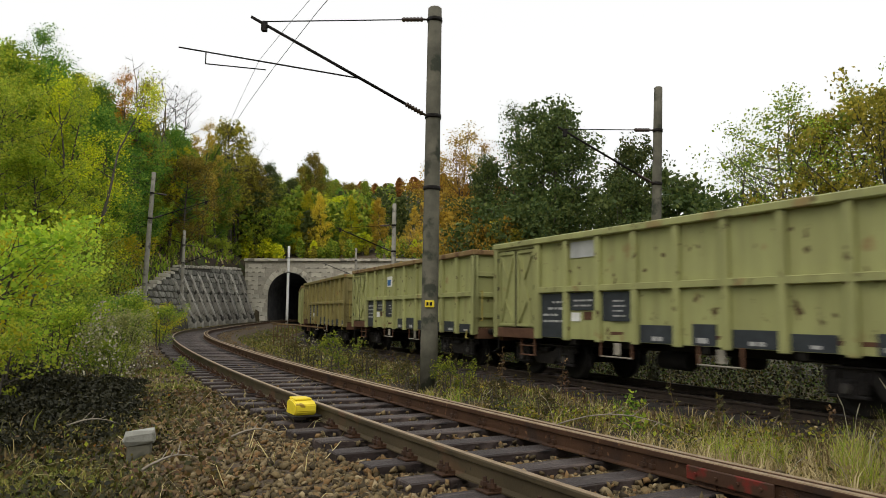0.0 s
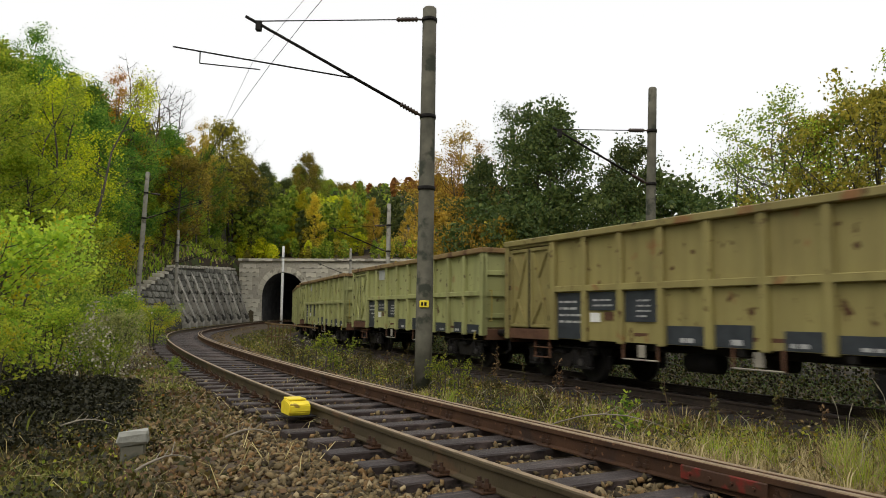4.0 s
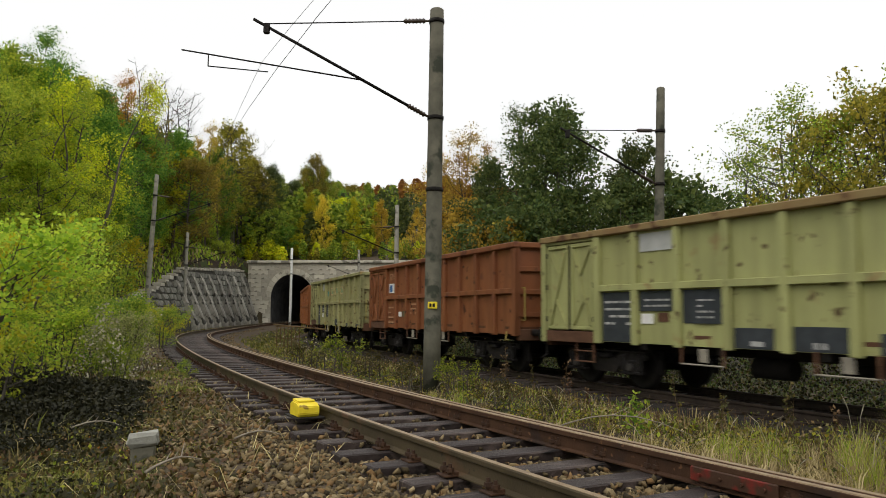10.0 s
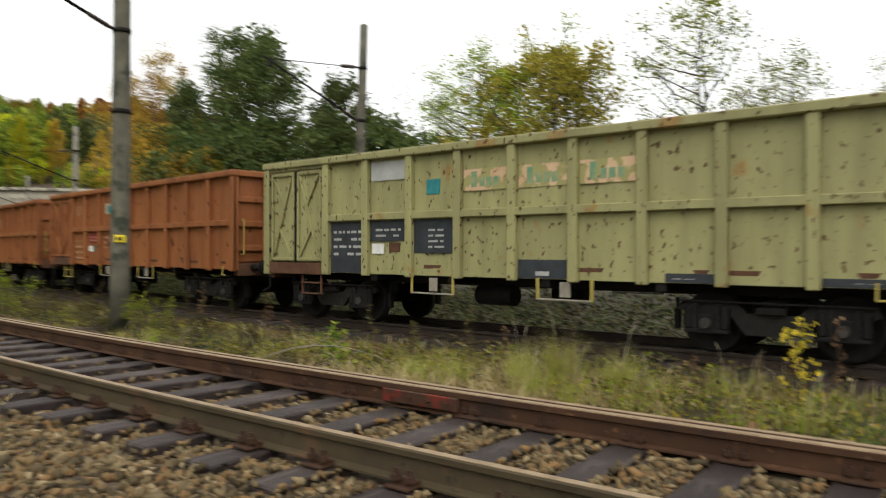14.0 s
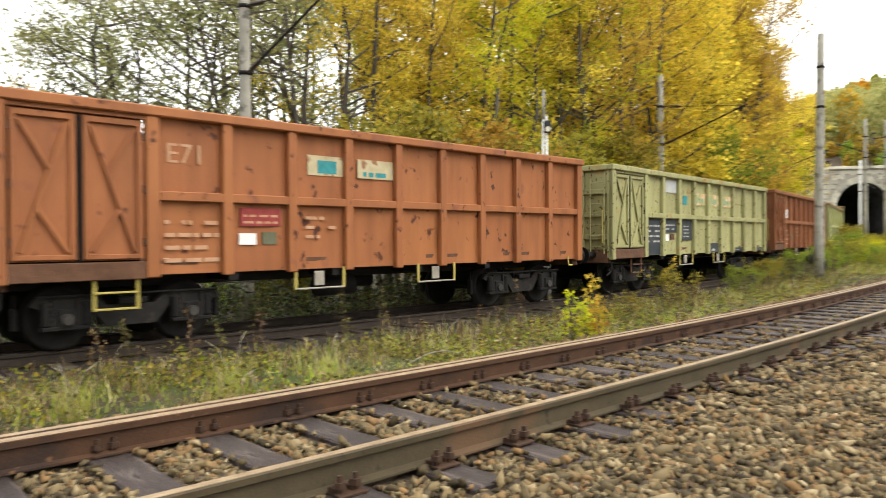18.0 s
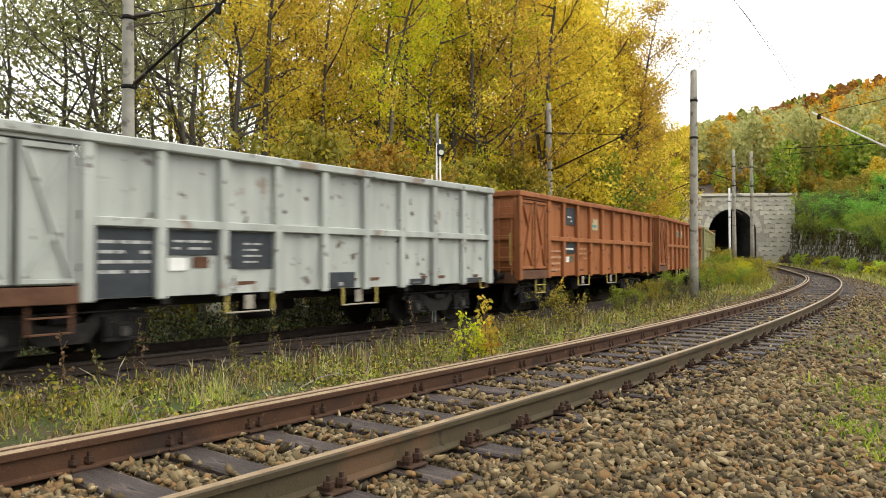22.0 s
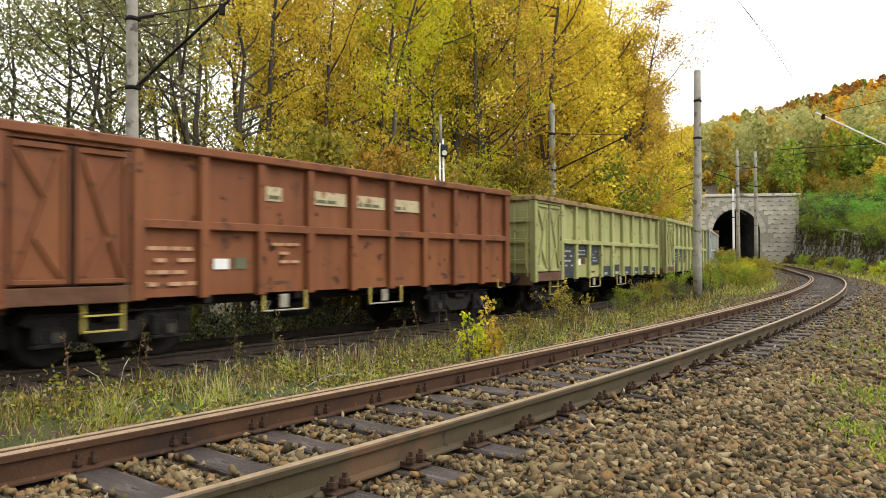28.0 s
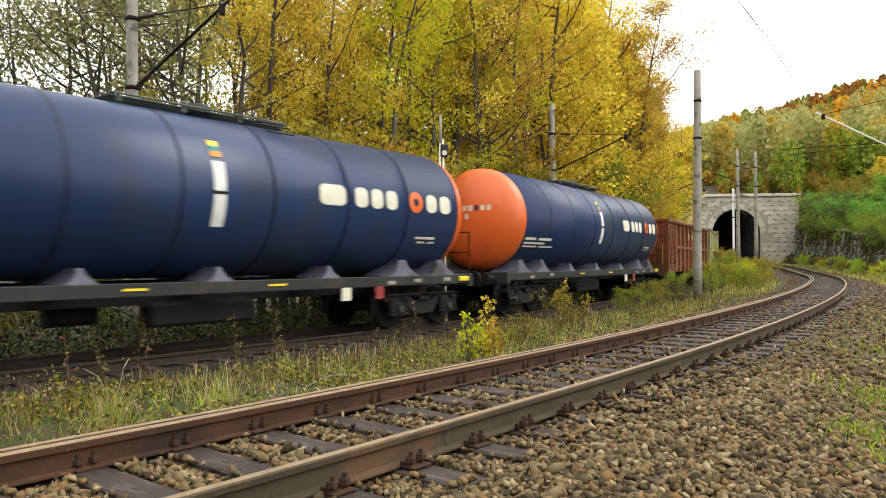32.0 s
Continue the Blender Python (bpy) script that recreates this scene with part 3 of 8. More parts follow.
def stone_blocks(parent, cells, depth, mesh_cache, face):
    """Courses of ashlar: cells of (u0, u1, v0, v1) in the wall's plane, as objects that share meshes."""
    rng = random.Random(len(cells))
    for u0, u1, v0, v1 in cells:
        w, h = u1 - u0, v1 - v0
        key = (round(w, 1), round(h, 2))
        if key not in mesh_cache:
            ob = part("stone", box(-key[0] / 2 + 0.012, key[0] / 2 - 0.012, 0, depth, -key[1] / 2 + 0.012, key[1] / 2 - 0.012, 0.014), M_MASONRY, parent)
            mesh_cache[key] = ob.data
        else:
            ob = new("stone", mesh_cache[key])
            ob.parent = parent
        ob.matrix_basis = face @ Matrix.Translation(((u0 + u1) / 2, rng.uniform(-0.02, 0.02), (v0 + v1) / 2))


STONES = {}


def portal(name, s, facing, arches, top, wings, cornice=0.3, low=(99.0, 0.0)):
    """A masonry portal across the tracks. facing: +1 when it looks along growing s. arches: (offset, half width, spring height, z floor)."""
    p, a = line(s)
    ux = Vector((-math.sin(a), math.cos(a), 0))
    out = Vector((math.cos(a), math.sin(a), 0)) * facing
    base = tagged(new(name), "weathered pale ashlar tunnel portal with sooty arches", "tunnel portal", kind="structure")
    face = Matrix(((ux.x, -out.x, 0, p.x), (ux.y, -out.y, 0, p.y), (0, 0, 1, p.z), (0, 0, 0, 1)))
    u_min, u_max = wings
    # wall with the openings cut out, built as columns between outline points
    bm = bmesh.new()
    cuts = sorted(arches)
    def slab(u0, u1, v0a, v0b, v1):
        if u0 < low[0] < u1 and v0a == v0b:
            slab(u0, low[0], v0a, v0a, v1)
            slab(low[0], u1, v0a, v0a, v1)
            return
        if (u0 + u1) / 2 > low[0]:
            v1 = v1 - low[1]
        vs = []
        for dpt in (0.0, 1.6):
            vs.append([bm.verts.new((u0, dpt, v0a)), bm.verts.new((u1, dpt, v0b)), bm.verts.new((u1, dpt, v1)), bm.verts.new((u0, dpt, v1))])
        f, k = vs
        for q in ((f[0], f[1], f[2], f[3]), (k[3], k[2], k[1], k[0]), (f[1], f[0], k[0], k[1]), (f[2], f[1], k[1], k[2]), (f[3], f[2], k[2], k[3]), (f[0], f[3], k[3], k[0])):
            bm.faces.new(q)
    cur = u_min
    for off, half, spring, zf in cuts:
        slab(cur, off - half, -1.2, -1.2, top)
        pts = [(u, v) for u, v in arch_points(half, spring) if v >= spring - 1e-6]
        for (u0, v0), (u1, v1) in zip(pts, pts[1:]):
            slab(off + u0, off + u1, zf + v0, zf + v1, top)
        cur = off + half
    slab(cur, u_max, -1.2, -1.2, top)
    wall = part("wall", bm, M_JOINT, base)
    wall.matrix_basis = face
    for c0, c1, ct in ((u_min - 0.1, min(u_max + 0.1, low[0]), top), (low[0] + 0.01, u_max + 0.1, top - low[1])):
        if c1 > c0:
            part("cornice", box(c0, c1, -0.25, 1.75, ct, ct + cornice, 0.03), M_MASONRY, base, "dark weathered cornice").matrix_basis = face
    # voussoirs round each arch
    for off, half, spring, zf in cuts:
        n = 15
        for i in range(n):
            t0, t1 = math.pi * i / n + 0.012, math.pi * (i + 1) / n - 0.012
            bm = bmesh.new()
            ring = []
            for dpt in (-0.07, 0.3):
                ring.append([bm.verts.new((off - r * math.cos(t), dpt, zf + spring + r * 1.05 * math.sin(t))) for r, t in ((half, t0), (half + 0.62, t0), (half + 0.62, t1), (half, t1))])
            f, k = ring
            for q in ((f[0], f[1], f[2], f[3]), (k[3], k[2], k[1], k[0])):
                bm.faces.new(q)
            for j in range(4):
                bm.faces.new((f[j], f[(j + 1) % 4], k[(j + 1) % 4], k[j]))
            bmesh.ops.recalc_face_normals(bm, faces=bm.faces)
            part("voussoir", bm, M_MASONRY, base).matrix_basis = face
    # courses
    cells, h, v, row = [], 0.5, -0.6, 0
    rng = random.Random(9)
    while v + h <= top + 0.01:
        u = u_min + (row % 2) * 0.4
        while u < u_max - 0.3:
            w = min(rng.choice((0.8, 1.0, 1.2)), u_max - u)
            ok = u + w < low[0] or u > low[0] - 0.2 and v + h <= top - low[1] + 0.01
            for off, half, spring, zf in cuts:
                for uu in (u, u + w, u + w / 2):
                    for vv in (v, v + h):
                        du, dv = uu - off, vv - zf - spring
                        if abs(du) < half + 0.05 and dv < 0 or dv >= 0 and du * du + (dv / 1.05) ** 2 < (half + 0.58) ** 2:
                            ok = False
            if ok and w > 0.35:
                cells.append((u, u + w, v, v + h))
            u += w
        v += h
        row += 1
    stone_blocks(base, cells, 0.3, STONES, face @ Matrix.Translation((0, -0.035, 0)))
    # bores
    for off, half, spring, zf in cuts:
        verts, faces = [], []
        outl = arch_points(half - 0.02, spring, floor=-0.6)
        m = len(outl)
        for i in range(16):
            q = i * 4.0
            ss = s - facing * q
            pc, ac = line(ss, off)
            side = Vector((-math.sin(ac), math.cos(ac), 0))
            verts += [pc + side * u + Vector((0, 0, zf + w)) for u, w in outl]
        for i in range(15):
            for j in range(m - 1):
                faces.append((i * m + j, i * m + j + 1, (i + 1) * m + j + 1, (i + 1) * m + j))
            faces.append((i * m + m - 1, i * m, (i + 1) * m, (i + 1) * m + m - 1))
        faces.append(tuple(range(15 * m, 16 * m)))
        raw("lining", verts, faces, M_SOOT, base, "soot-black vault")
    return base, face


portal("portal_left", PORTAL_L, 1, [(0.0, 2.55, 3.0, -0.2), (7.25, 2.55, 3.0, -0.67)], 6.75, (-5.4, 17.0))
portal("portal_right", PORTAL_R, -1, [(0.0, 2.6, 3.1, -0.2), (7.3, 2.6, 2.3, -0.8)], 7.0, (-6.8, 14.0), low=(3.4, 0.75))


def retaining_wall(name, s0, s1, off, heights, lean, ribs, rib_from, label, mat):
    """A battered wall beside the track: courses of rough stone, a pale coping, and leaning piers over part of it."""
    base = tagged(new(name), label, "retaining wall", kind="structure")
    n = int(abs(s1 - s0) / 1.5)
    high = lambda f: float(np.interp(f, *heights))
    verts, faces = [], []
    for i in range(n + 1):
        f = i / n
        h = high(f)
        p, a = line(s0 + (s1 - s0) * f, off)
        side = Vector((-math.sin(a), math.cos(a), 0))
        rough = 0.06 * math.sin(i * 2.3)
        for u, v in ((0.3 + rough, -0.8), (0.0 + rough, 0.6), (-lean * 0.55 - rough, h * 0.55), (-lean, h), (-lean - 0.9, h + 0.05), (-lean - 0.9, -0.8)):
            verts.append(p + side * u + Vector((0, 0, v)))
    for i in range(n):
        for j in range(6):
            k = (j + 1) % 6
            faces.append((i * 6 + j, i * 6 + k, (i + 1) * 6 + k, (i + 1) * 6 + j))
    faces += [tuple(range(6))[::-1], tuple(range(n * 6, n * 6 + 6))]
    raw("wall", verts, faces, M_JOINT_DARK, base)
    # rough stones in courses on the sloping face
    rng = random.Random(int(abs(s0)))
    length = abs(s1 - s0)
    shapes = {}
    for row in range(12):
        z = 0.05 + row * 0.55
        u = rng.uniform(0, 0.6)
        while u < length - 0.4:
            w = rng.choice((0.8, 1.0, 1.2, 1.5))
            f = min(1.0, (u + w / 2) / length)
            h = high(f)
            if z + 0.5 < h:
                key = (w, row % 3)
                p, a = line(s0 + (s1 - s0) * f, off)
                if key not in shapes:
                    bm = box(-w / 2 + 0.02, w / 2 - 0.02, -0.12, 0.10, -0.255, 0.255, 0.03)
                    for v in bm.verts:
                        v.co += Vector((rng.uniform(-0.02, 0.02), rng.uniform(-0.03, 0.03), rng.uniform(-0.02, 0.02)))
                    ob = part("stone", bm, mat, base)
                    shapes[key] = ob.data
                else:
                    ob = new("stone", shapes[key])
                    ob.parent = base
                zm = z + 0.27
                back = -lean * zm / h if zm > 0.6 else -lean * 0.6 / h
                tilt = math.atan2(lean, h)
                side = Vector((-math.sin(a), math.cos(a), 0))
                ob.matrix_basis = Matrix.Translation(p + side * (back + 0.05 + rng.uniform(-0.05, 0.03)) + Vector((0, 0, zm))) @ Matrix.Rotation(a, 4, "Z") @ Matrix.Rotation(tilt, 4, "X")
            u += w
    for i in range(int(length / 1.2)):
        f = (i + 0.5) / int(length / 1.2)
        p, a = line(s0 + (s1 - s0) * f, off - lean - 0.25)
        part("coping_stone", box(-0.57, 0.57, -0.3, 0.42, high(f) - 0.12, high(f) + rng.uniform(0.08, 0.2), 0.03), M_MASONRY, base, "pale coping stone").matrix_basis = Matrix.Translation(p) @ Matrix.Rotation(a, 4, "Z")
    for i in range(ribs):
        f = rib_from + (1 - rib_from) * (i + 0.5) / ribs
        h = high(f)
        p, a = line(s0 + (s1 - s0) * f, off)
        bm = bmesh.new()
        vs = []
        for x in (-0.34, 0.34):
            vs.append([bm.verts.new((x, u, v)) for u, v in ((0.85, -0.8), (0.72, 0.2), (-lean + 0.30, h - 0.5), (-lean - 0.2, h - 0.3), (-0.2, -0.8))])
        bm.faces.new(vs[0])
        bm.faces.new(vs[1][::-1])
        for j in range(5):
            bm.faces.new((vs[0][(j + 1) % 5], vs[0][j], vs[1][j], vs[1][(j + 1) % 5]))
        bmesh.ops.recalc_face_normals(bm, faces=bm.faces)
        part("rib", bm, M_RIB, base, "leaning stone rib").matrix_basis = Matrix.Translation(p) @ Matrix.Rotation(a, 4, "Z")
    return base


M_JOINT_DARK = material("damp_joint_earth", [(0.03, 0.028, 0.022), (0.075, 0.07, 0.055)], 3, 0.95)
M_ROUGH = material("rough_wall_stone", [(0.075, 0.074, 0.060), (0.26, 0.25, 0.21)], 1.2, 0.95, 0.6, 9, spots=[((0.035, 0.037, 0.028), 0.9, 0.20)], spread=0.7, stretch=(1.4, 1.4, 0.5))
M_STAINED = material("streaked_pale_stone", [(0.17, 0.165, 0.13), (0.34, 0.32, 0.26)], 1.0, 0.95, 0.5, 9, spots=[((0.05, 0.052, 0.036), 1.6, 0.24)], spread=0.4, stretch=(2.2, 2.2, 0.25))
retaining_wall("retaining_wall_left", -50, -86.6, -4.2, ((0, 0.35, 0.55, 1.0), (1.4, 3.2, 5.2, 5.8)), 1.6, 9, 0.45, "leaning grey stone retaining wall with ribs near the tunnel", M_ROUGH)
retaining_wall("retaining_wall_right", 62, 87.4, -6.0, ((0, 1.0), (2.0, 3.9)), 0.5, 0, 0, "pale stone retaining wall streaked with dark damp stains", M_STAINED)


def wall_creepers():
    """Strands of dark leaves hanging down the right wall and dry stems at its foot."""
    rng = np.random.default_rng(91)
    cs = []
    for _ in range(90):
        s_ = rng.uniform(62.5, 87)
        p, a = line(s_, -5.85)
        side = Vector((-math.sin(a), math.cos(a), 0))
        h = 2.0 + 1.9 * (s_ - 62) / 25.4
        ln = h * rng.uniform(0.25, 0.9)
        for k in range(int(26 * ln)):
            z = h - ln * rng.uniform(0, 1) + 0.1
            q = p + side * (-0.5 * z / h + 0.22 + rng.normal(0, 0.05)) + Vector((math.cos(a), math.sin(a), 0)) * rng.normal(0, 0.09)
            cs.append((q.x, q.y, p.z + z))
    tagged(mesh_part("creepers", leaf_mesh("creepers", np.array(cs), 0.14, rng, 0.8), LEAF["bramble"]), "dark creepers hanging down the pale stone wall", "creepers", kind="stuff")


# ---------------------------------------------------------------- goods wagons
ZB, ZT, HW, HL = 0.957, 3.405, 1.45, BODY / 2
DOOR = 2.05
BAYS = [-HL + DOOR + (BODY - DOOR - 0.1) * i / 9 for i in range(10)]


def bogie(parent, x):
    """Two-axle bogie: pressed side frames, axle boxes between coil springs, brake gear and wheelsets."""
    g = new("bogie")
    g.parent = parent
    g.matrix_basis = Matrix.Translation((x, 0, 0))
    for side in (-1, 1):
        bm = bmesh.new()
        y0, y1 = sorted((side * 0.98, side * 1.06))
        pts = [(-1.35, 0.66), (-1.28, 0.76), (-0.5, 0.78), (-0.34, 0.62), (0.34, 0.62), (0.5, 0.78), (1.28, 0.76), (1.35, 0.66), (1.2, 0.6), (0.55, 0.56), (0.36, 0.32), (-0.36, 0.32), (-0.55, 0.56), (-1.2, 0.6)]
        a = [bm.verts.new((u, y0, v)) for u, v in pts]
        b = [bm.verts.new((u, y1, v)) for u, v in pts]
        bm.faces.new(a)
        bm.faces.new(b[::-1])
        for i in range(len(pts)):
            j = (i + 1) % len(pts)
            bm.faces.new((a[j], a[i], b[i], b[j]))
        bmesh.ops.recalc_face_normals(bm, faces=bm.faces)
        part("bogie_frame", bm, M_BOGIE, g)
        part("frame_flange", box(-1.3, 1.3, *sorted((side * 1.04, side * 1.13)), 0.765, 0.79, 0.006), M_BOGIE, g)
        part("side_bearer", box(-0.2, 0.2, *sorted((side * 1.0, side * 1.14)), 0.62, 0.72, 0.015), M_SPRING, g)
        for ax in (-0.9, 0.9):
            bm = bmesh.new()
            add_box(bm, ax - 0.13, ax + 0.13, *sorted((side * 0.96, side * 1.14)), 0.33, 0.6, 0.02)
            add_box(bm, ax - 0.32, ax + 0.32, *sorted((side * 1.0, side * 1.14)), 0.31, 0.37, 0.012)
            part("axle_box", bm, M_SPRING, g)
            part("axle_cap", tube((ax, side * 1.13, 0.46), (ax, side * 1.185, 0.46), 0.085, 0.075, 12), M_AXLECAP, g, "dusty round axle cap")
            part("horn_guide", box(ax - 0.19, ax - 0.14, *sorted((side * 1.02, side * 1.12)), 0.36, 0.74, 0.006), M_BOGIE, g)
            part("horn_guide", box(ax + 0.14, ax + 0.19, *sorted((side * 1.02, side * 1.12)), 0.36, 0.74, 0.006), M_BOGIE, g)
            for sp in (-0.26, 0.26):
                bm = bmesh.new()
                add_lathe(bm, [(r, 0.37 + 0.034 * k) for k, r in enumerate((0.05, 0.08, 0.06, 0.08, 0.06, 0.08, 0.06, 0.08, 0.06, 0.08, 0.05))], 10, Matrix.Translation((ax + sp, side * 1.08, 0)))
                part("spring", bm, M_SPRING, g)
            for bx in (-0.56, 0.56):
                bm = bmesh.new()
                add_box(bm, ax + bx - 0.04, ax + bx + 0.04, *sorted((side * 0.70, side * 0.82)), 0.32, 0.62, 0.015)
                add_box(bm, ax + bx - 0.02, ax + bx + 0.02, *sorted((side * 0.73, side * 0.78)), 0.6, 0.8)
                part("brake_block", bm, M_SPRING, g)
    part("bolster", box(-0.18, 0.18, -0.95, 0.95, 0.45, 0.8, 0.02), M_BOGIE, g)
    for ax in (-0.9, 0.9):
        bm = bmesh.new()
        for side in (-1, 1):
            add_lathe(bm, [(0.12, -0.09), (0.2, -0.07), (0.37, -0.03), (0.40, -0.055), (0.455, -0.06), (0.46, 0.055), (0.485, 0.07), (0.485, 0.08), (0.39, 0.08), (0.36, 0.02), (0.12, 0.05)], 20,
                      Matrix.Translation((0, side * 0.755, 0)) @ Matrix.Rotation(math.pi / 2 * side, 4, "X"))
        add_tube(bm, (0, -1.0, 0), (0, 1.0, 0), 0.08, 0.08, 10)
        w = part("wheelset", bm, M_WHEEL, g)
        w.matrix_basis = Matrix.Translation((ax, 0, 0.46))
    return g


# running gear: shade below the wagon bodies is put into these base colours
M_BOGIE = material("dusty_shade_dark_bogie_iron", [(0.007, 0.006, 0.0055), (0.018, 0.015, 0.013)], 6, 0.75, 0.3, 40, spots=[((0.030, 0.023, 0.018), 5, 0.12)])
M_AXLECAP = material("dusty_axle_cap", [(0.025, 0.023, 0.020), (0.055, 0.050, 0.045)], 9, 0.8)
M_SPRING = material("dusty_shade_dark_axle_iron", [(0.005, 0.0045, 0.004), (0.013, 0.011, 0.010)], 9, 0.85, 0.2, 50)
M_WHEEL = material("shade_dark_wheel_steel", [(0.005, 0.0045, 0.004), (0.014, 0.012, 0.010)], 9, 0.75, 0.1, 50, metal=0.2)


def buffers(parent, half, z=1.03):
    for end in (-1, 1):
        for y in (-0.875, 0.875):
            bm = bmesh.new()
            x = end * half
            add_tube(bm, (x, y, z), (x + end * 0.38, y, z), 0.09, 0.08, 12)
            add_tube(bm, (x + end * 0.38, y, z), (x + end * 0.6, y, z), 0.055, 0.055, 12)
            add_tube(bm, (x + end * 0.58, y, z), (x + end * 0.635, y, z), 0.21, 0.22, 18)
            part("buffer", bm, M_IRON, parent)
        bm = bmesh.new()
        x = end * half
        add_tube(bm, (x, 0, z - 0.05), (x + end * 0.5, 0, z - 0.12), 0.045, 0.04, 8)
        add_box(bm, *sorted((x, x + end * 0.2)), -0.09, 0.09, z - 0.12, z + 0.06)
        part("coupling", bm, M_IRON, parent)


def open_wagon(paint):
    w = new("open_wagon")
    t = 0.06
    # side skins, far and near, cut into upper and lower panels between posts
    for side in (-1, 1):
        y = side * (HW - 0.11)
        for i in range(9):
            for z0, z1 in ((ZB + 0.02, 2.10), (2.10, ZT - 0.1)):
                bm = bmesh.new()
                x0, x1 = BAYS[i], BAYS[i + 1]
                n = 5
                grid = []
                rng = random.Random(i * 7 + int(z0 * 10) + side)
                for a in range(n + 1):
                    col = []
                    for b in range(4):
                        edge = a in (0, n) or b in (0, 3)
                        dent = 0 if edge else rng.uniform(-0.035, 0.012)
                        col.append(bm.verts.new((x0 + (x1 - x0) * a / n, y + side * dent, z0 + (z1 - z0) * b / 3)))
                    grid.append(col)
                for a in range(n):
                    for b in range(3):
                        f = bm.faces.new((grid[a][b], grid[a + 1][b], grid[a + 1][b + 1], grid[a][b + 1]))
                        f.smooth = True
                ext = bmesh.ops.extrude_face_region(bm, geom=bm.faces[:])
                bmesh.ops.translate(bm, verts=[v for v in ext["geom"] if isinstance(v, bmesh.types.BMVert)], vec=(0, -side * 0.03, 0))
                bmesh.ops.recalc_face_normals(bm, faces=bm.faces)
                for e in bm.edges:
                    if len(e.link_faces) == 2 and e.calc_face_angle() > 0.6:
                        e.smooth = False
                part("side_panel", bm, paint, w)
        for i, x in enumerate(BAYS):
            wd = 0.085 if i not in (0, 9) else 0.10
            bm = bmesh.new()
            y0, y1 = sorted((side * (HW - 0.12), side * HW))
            add_box(bm, x - wd, x + wd, y0, y1, ZB - 0.02, ZT - 0.14, 0.015)
            part("post", bm, paint, w)
        y0, y1 = sorted((side * (HW - 0.12), side * (HW + 0.012)))
        part("post", box(-HL, -HL + 0.17, y0, y1, ZB - 0.05, ZT - 0.14, 0.015), paint, w, "corner post")
        part("waist_rail", box(BAYS[0] + 0.1, HL - 0.2, *sorted((side * (HW - 0.12), side * (HW - 0.008))), 2.05, 2.19, 0.012), paint, w)
        part("top_rail", box(-HL - 0.03, HL + 0.03, *sorted((side * (HW - 0.14), side * (HW + 0.035))), ZT - 0.15, ZT, 0.02), paint, w)
        # pair of doors
        for k in range(2):
            x0 = -HL + 0.22 + k * 0.89
            x1 = x0 + 0.79
            y = side * (HW - 0.08)
            bm = bmesh.new()
            add_box(bm, x0, x1, *sorted((y, y - side * 0.04)), ZB + 0.24, ZT - 0.22, 0.006)
            door = part("door", bm, paint, w)
            bm = bmesh.new()
            ya, yb = sorted((y, y + side * 0.05))
            for xa, xb, za, zb in ((x0, x0 + 0.07, ZB + 0.26, ZT - 0.24), (x1 - 0.07, x1, ZB + 0.26, ZT - 0.24), (x0 + 0.07, x1 - 0.07, ZT - 0.32, ZT - 0.24), (x0 + 0.07, x1 - 0.07, ZB + 0.26, ZB + 0.33)):
                add_box(bm, xa, xb, ya, yb, za, zb, 0.008)
            part("door_frame", bm, paint, door)
            bm = bmesh.new()
            lo, hi = ZB + 0.36, ZT - 0.36
            xa, xb = (x0 + 0.1, x1 - 0.1)
            if k:
                xa, xb = xb, xa
            third = (hi - lo) * 0.36
            for p0, p1 in (((xa, lo), (xb, hi)), ((xa, hi), (xa + (xb - xa) * 0.62, hi - third)), ((xa + (xb - xa) * 0.32, lo + third), (xb, lo))):
                d = Vector((p1[0] - p0[0], 0, p1[1] - p0[1]))
                m = Matrix.Translation((p0[0], y + side * 0.025, p0[1])) @ d.to_track_quat("X", "Y").to_matrix().to_4x4()
                add_box(bm, 0, d.length, -0.024, 0.024, -0.03, 0.03, 0.006, m)
            part("door_brace", bm, paint, door)
            hx = x0 - 0.02 if k == 0 else x1 + 0.03
            for z in (1.45, 2.2, 2.95):
                part("hinge", tube((hx, y + side * 0.05, z - 0.06), (hx, y + side * 0.05, z + 0.06), 0.022, 0.022, 6), M_IRON, door)
        part("locking_bar", tube((-HL + 1.06, side * (HW - 0.05), ZB + 0.2), (-HL + 1.06, side * (HW - 0.05), ZT - 0.25), 0.02, 0.02, 6), M_IRON, w, "dark locking bar")
        part("door_header", box(-HL + 0.17, BAYS[0] - 0.1, *sorted((side * (HW - 0.12), side * (HW - 0.03))), ZT - 0.21, ZT - 0.14, 0.006), paint, w)
        part("door_backing", box(-HL + 0.17, BAYS[0] - 0.1, *sorted((side * (HW - 0.26), side * (HW - 0.22))), ZB + 0.1, ZT - 0.15), M_IRON, w)
        part("door_sill", box(-HL + 0.17, BAYS[0] - 0.1, *sorted((side * (HW - 0.12), side * (HW - 0.03))), ZB - 0.03, ZB + 0.22, 0.01), M_RUSTY, w, "rusty bare door sill")
        # hangers and steps under the body
        for x in (-1.9, -0.9, 0.9, 1.9):
            bm = bmesh.new()
            yy = side * (HW - 0.05)
            add_box(bm, x - 0.03, x + 0.03, *sorted((yy, yy - side * 0.02)), ZB - 0.32, ZB + 0.04, 0.004)
            part("hanger", bm, M_HANGER, w, "yellow painted hanger")
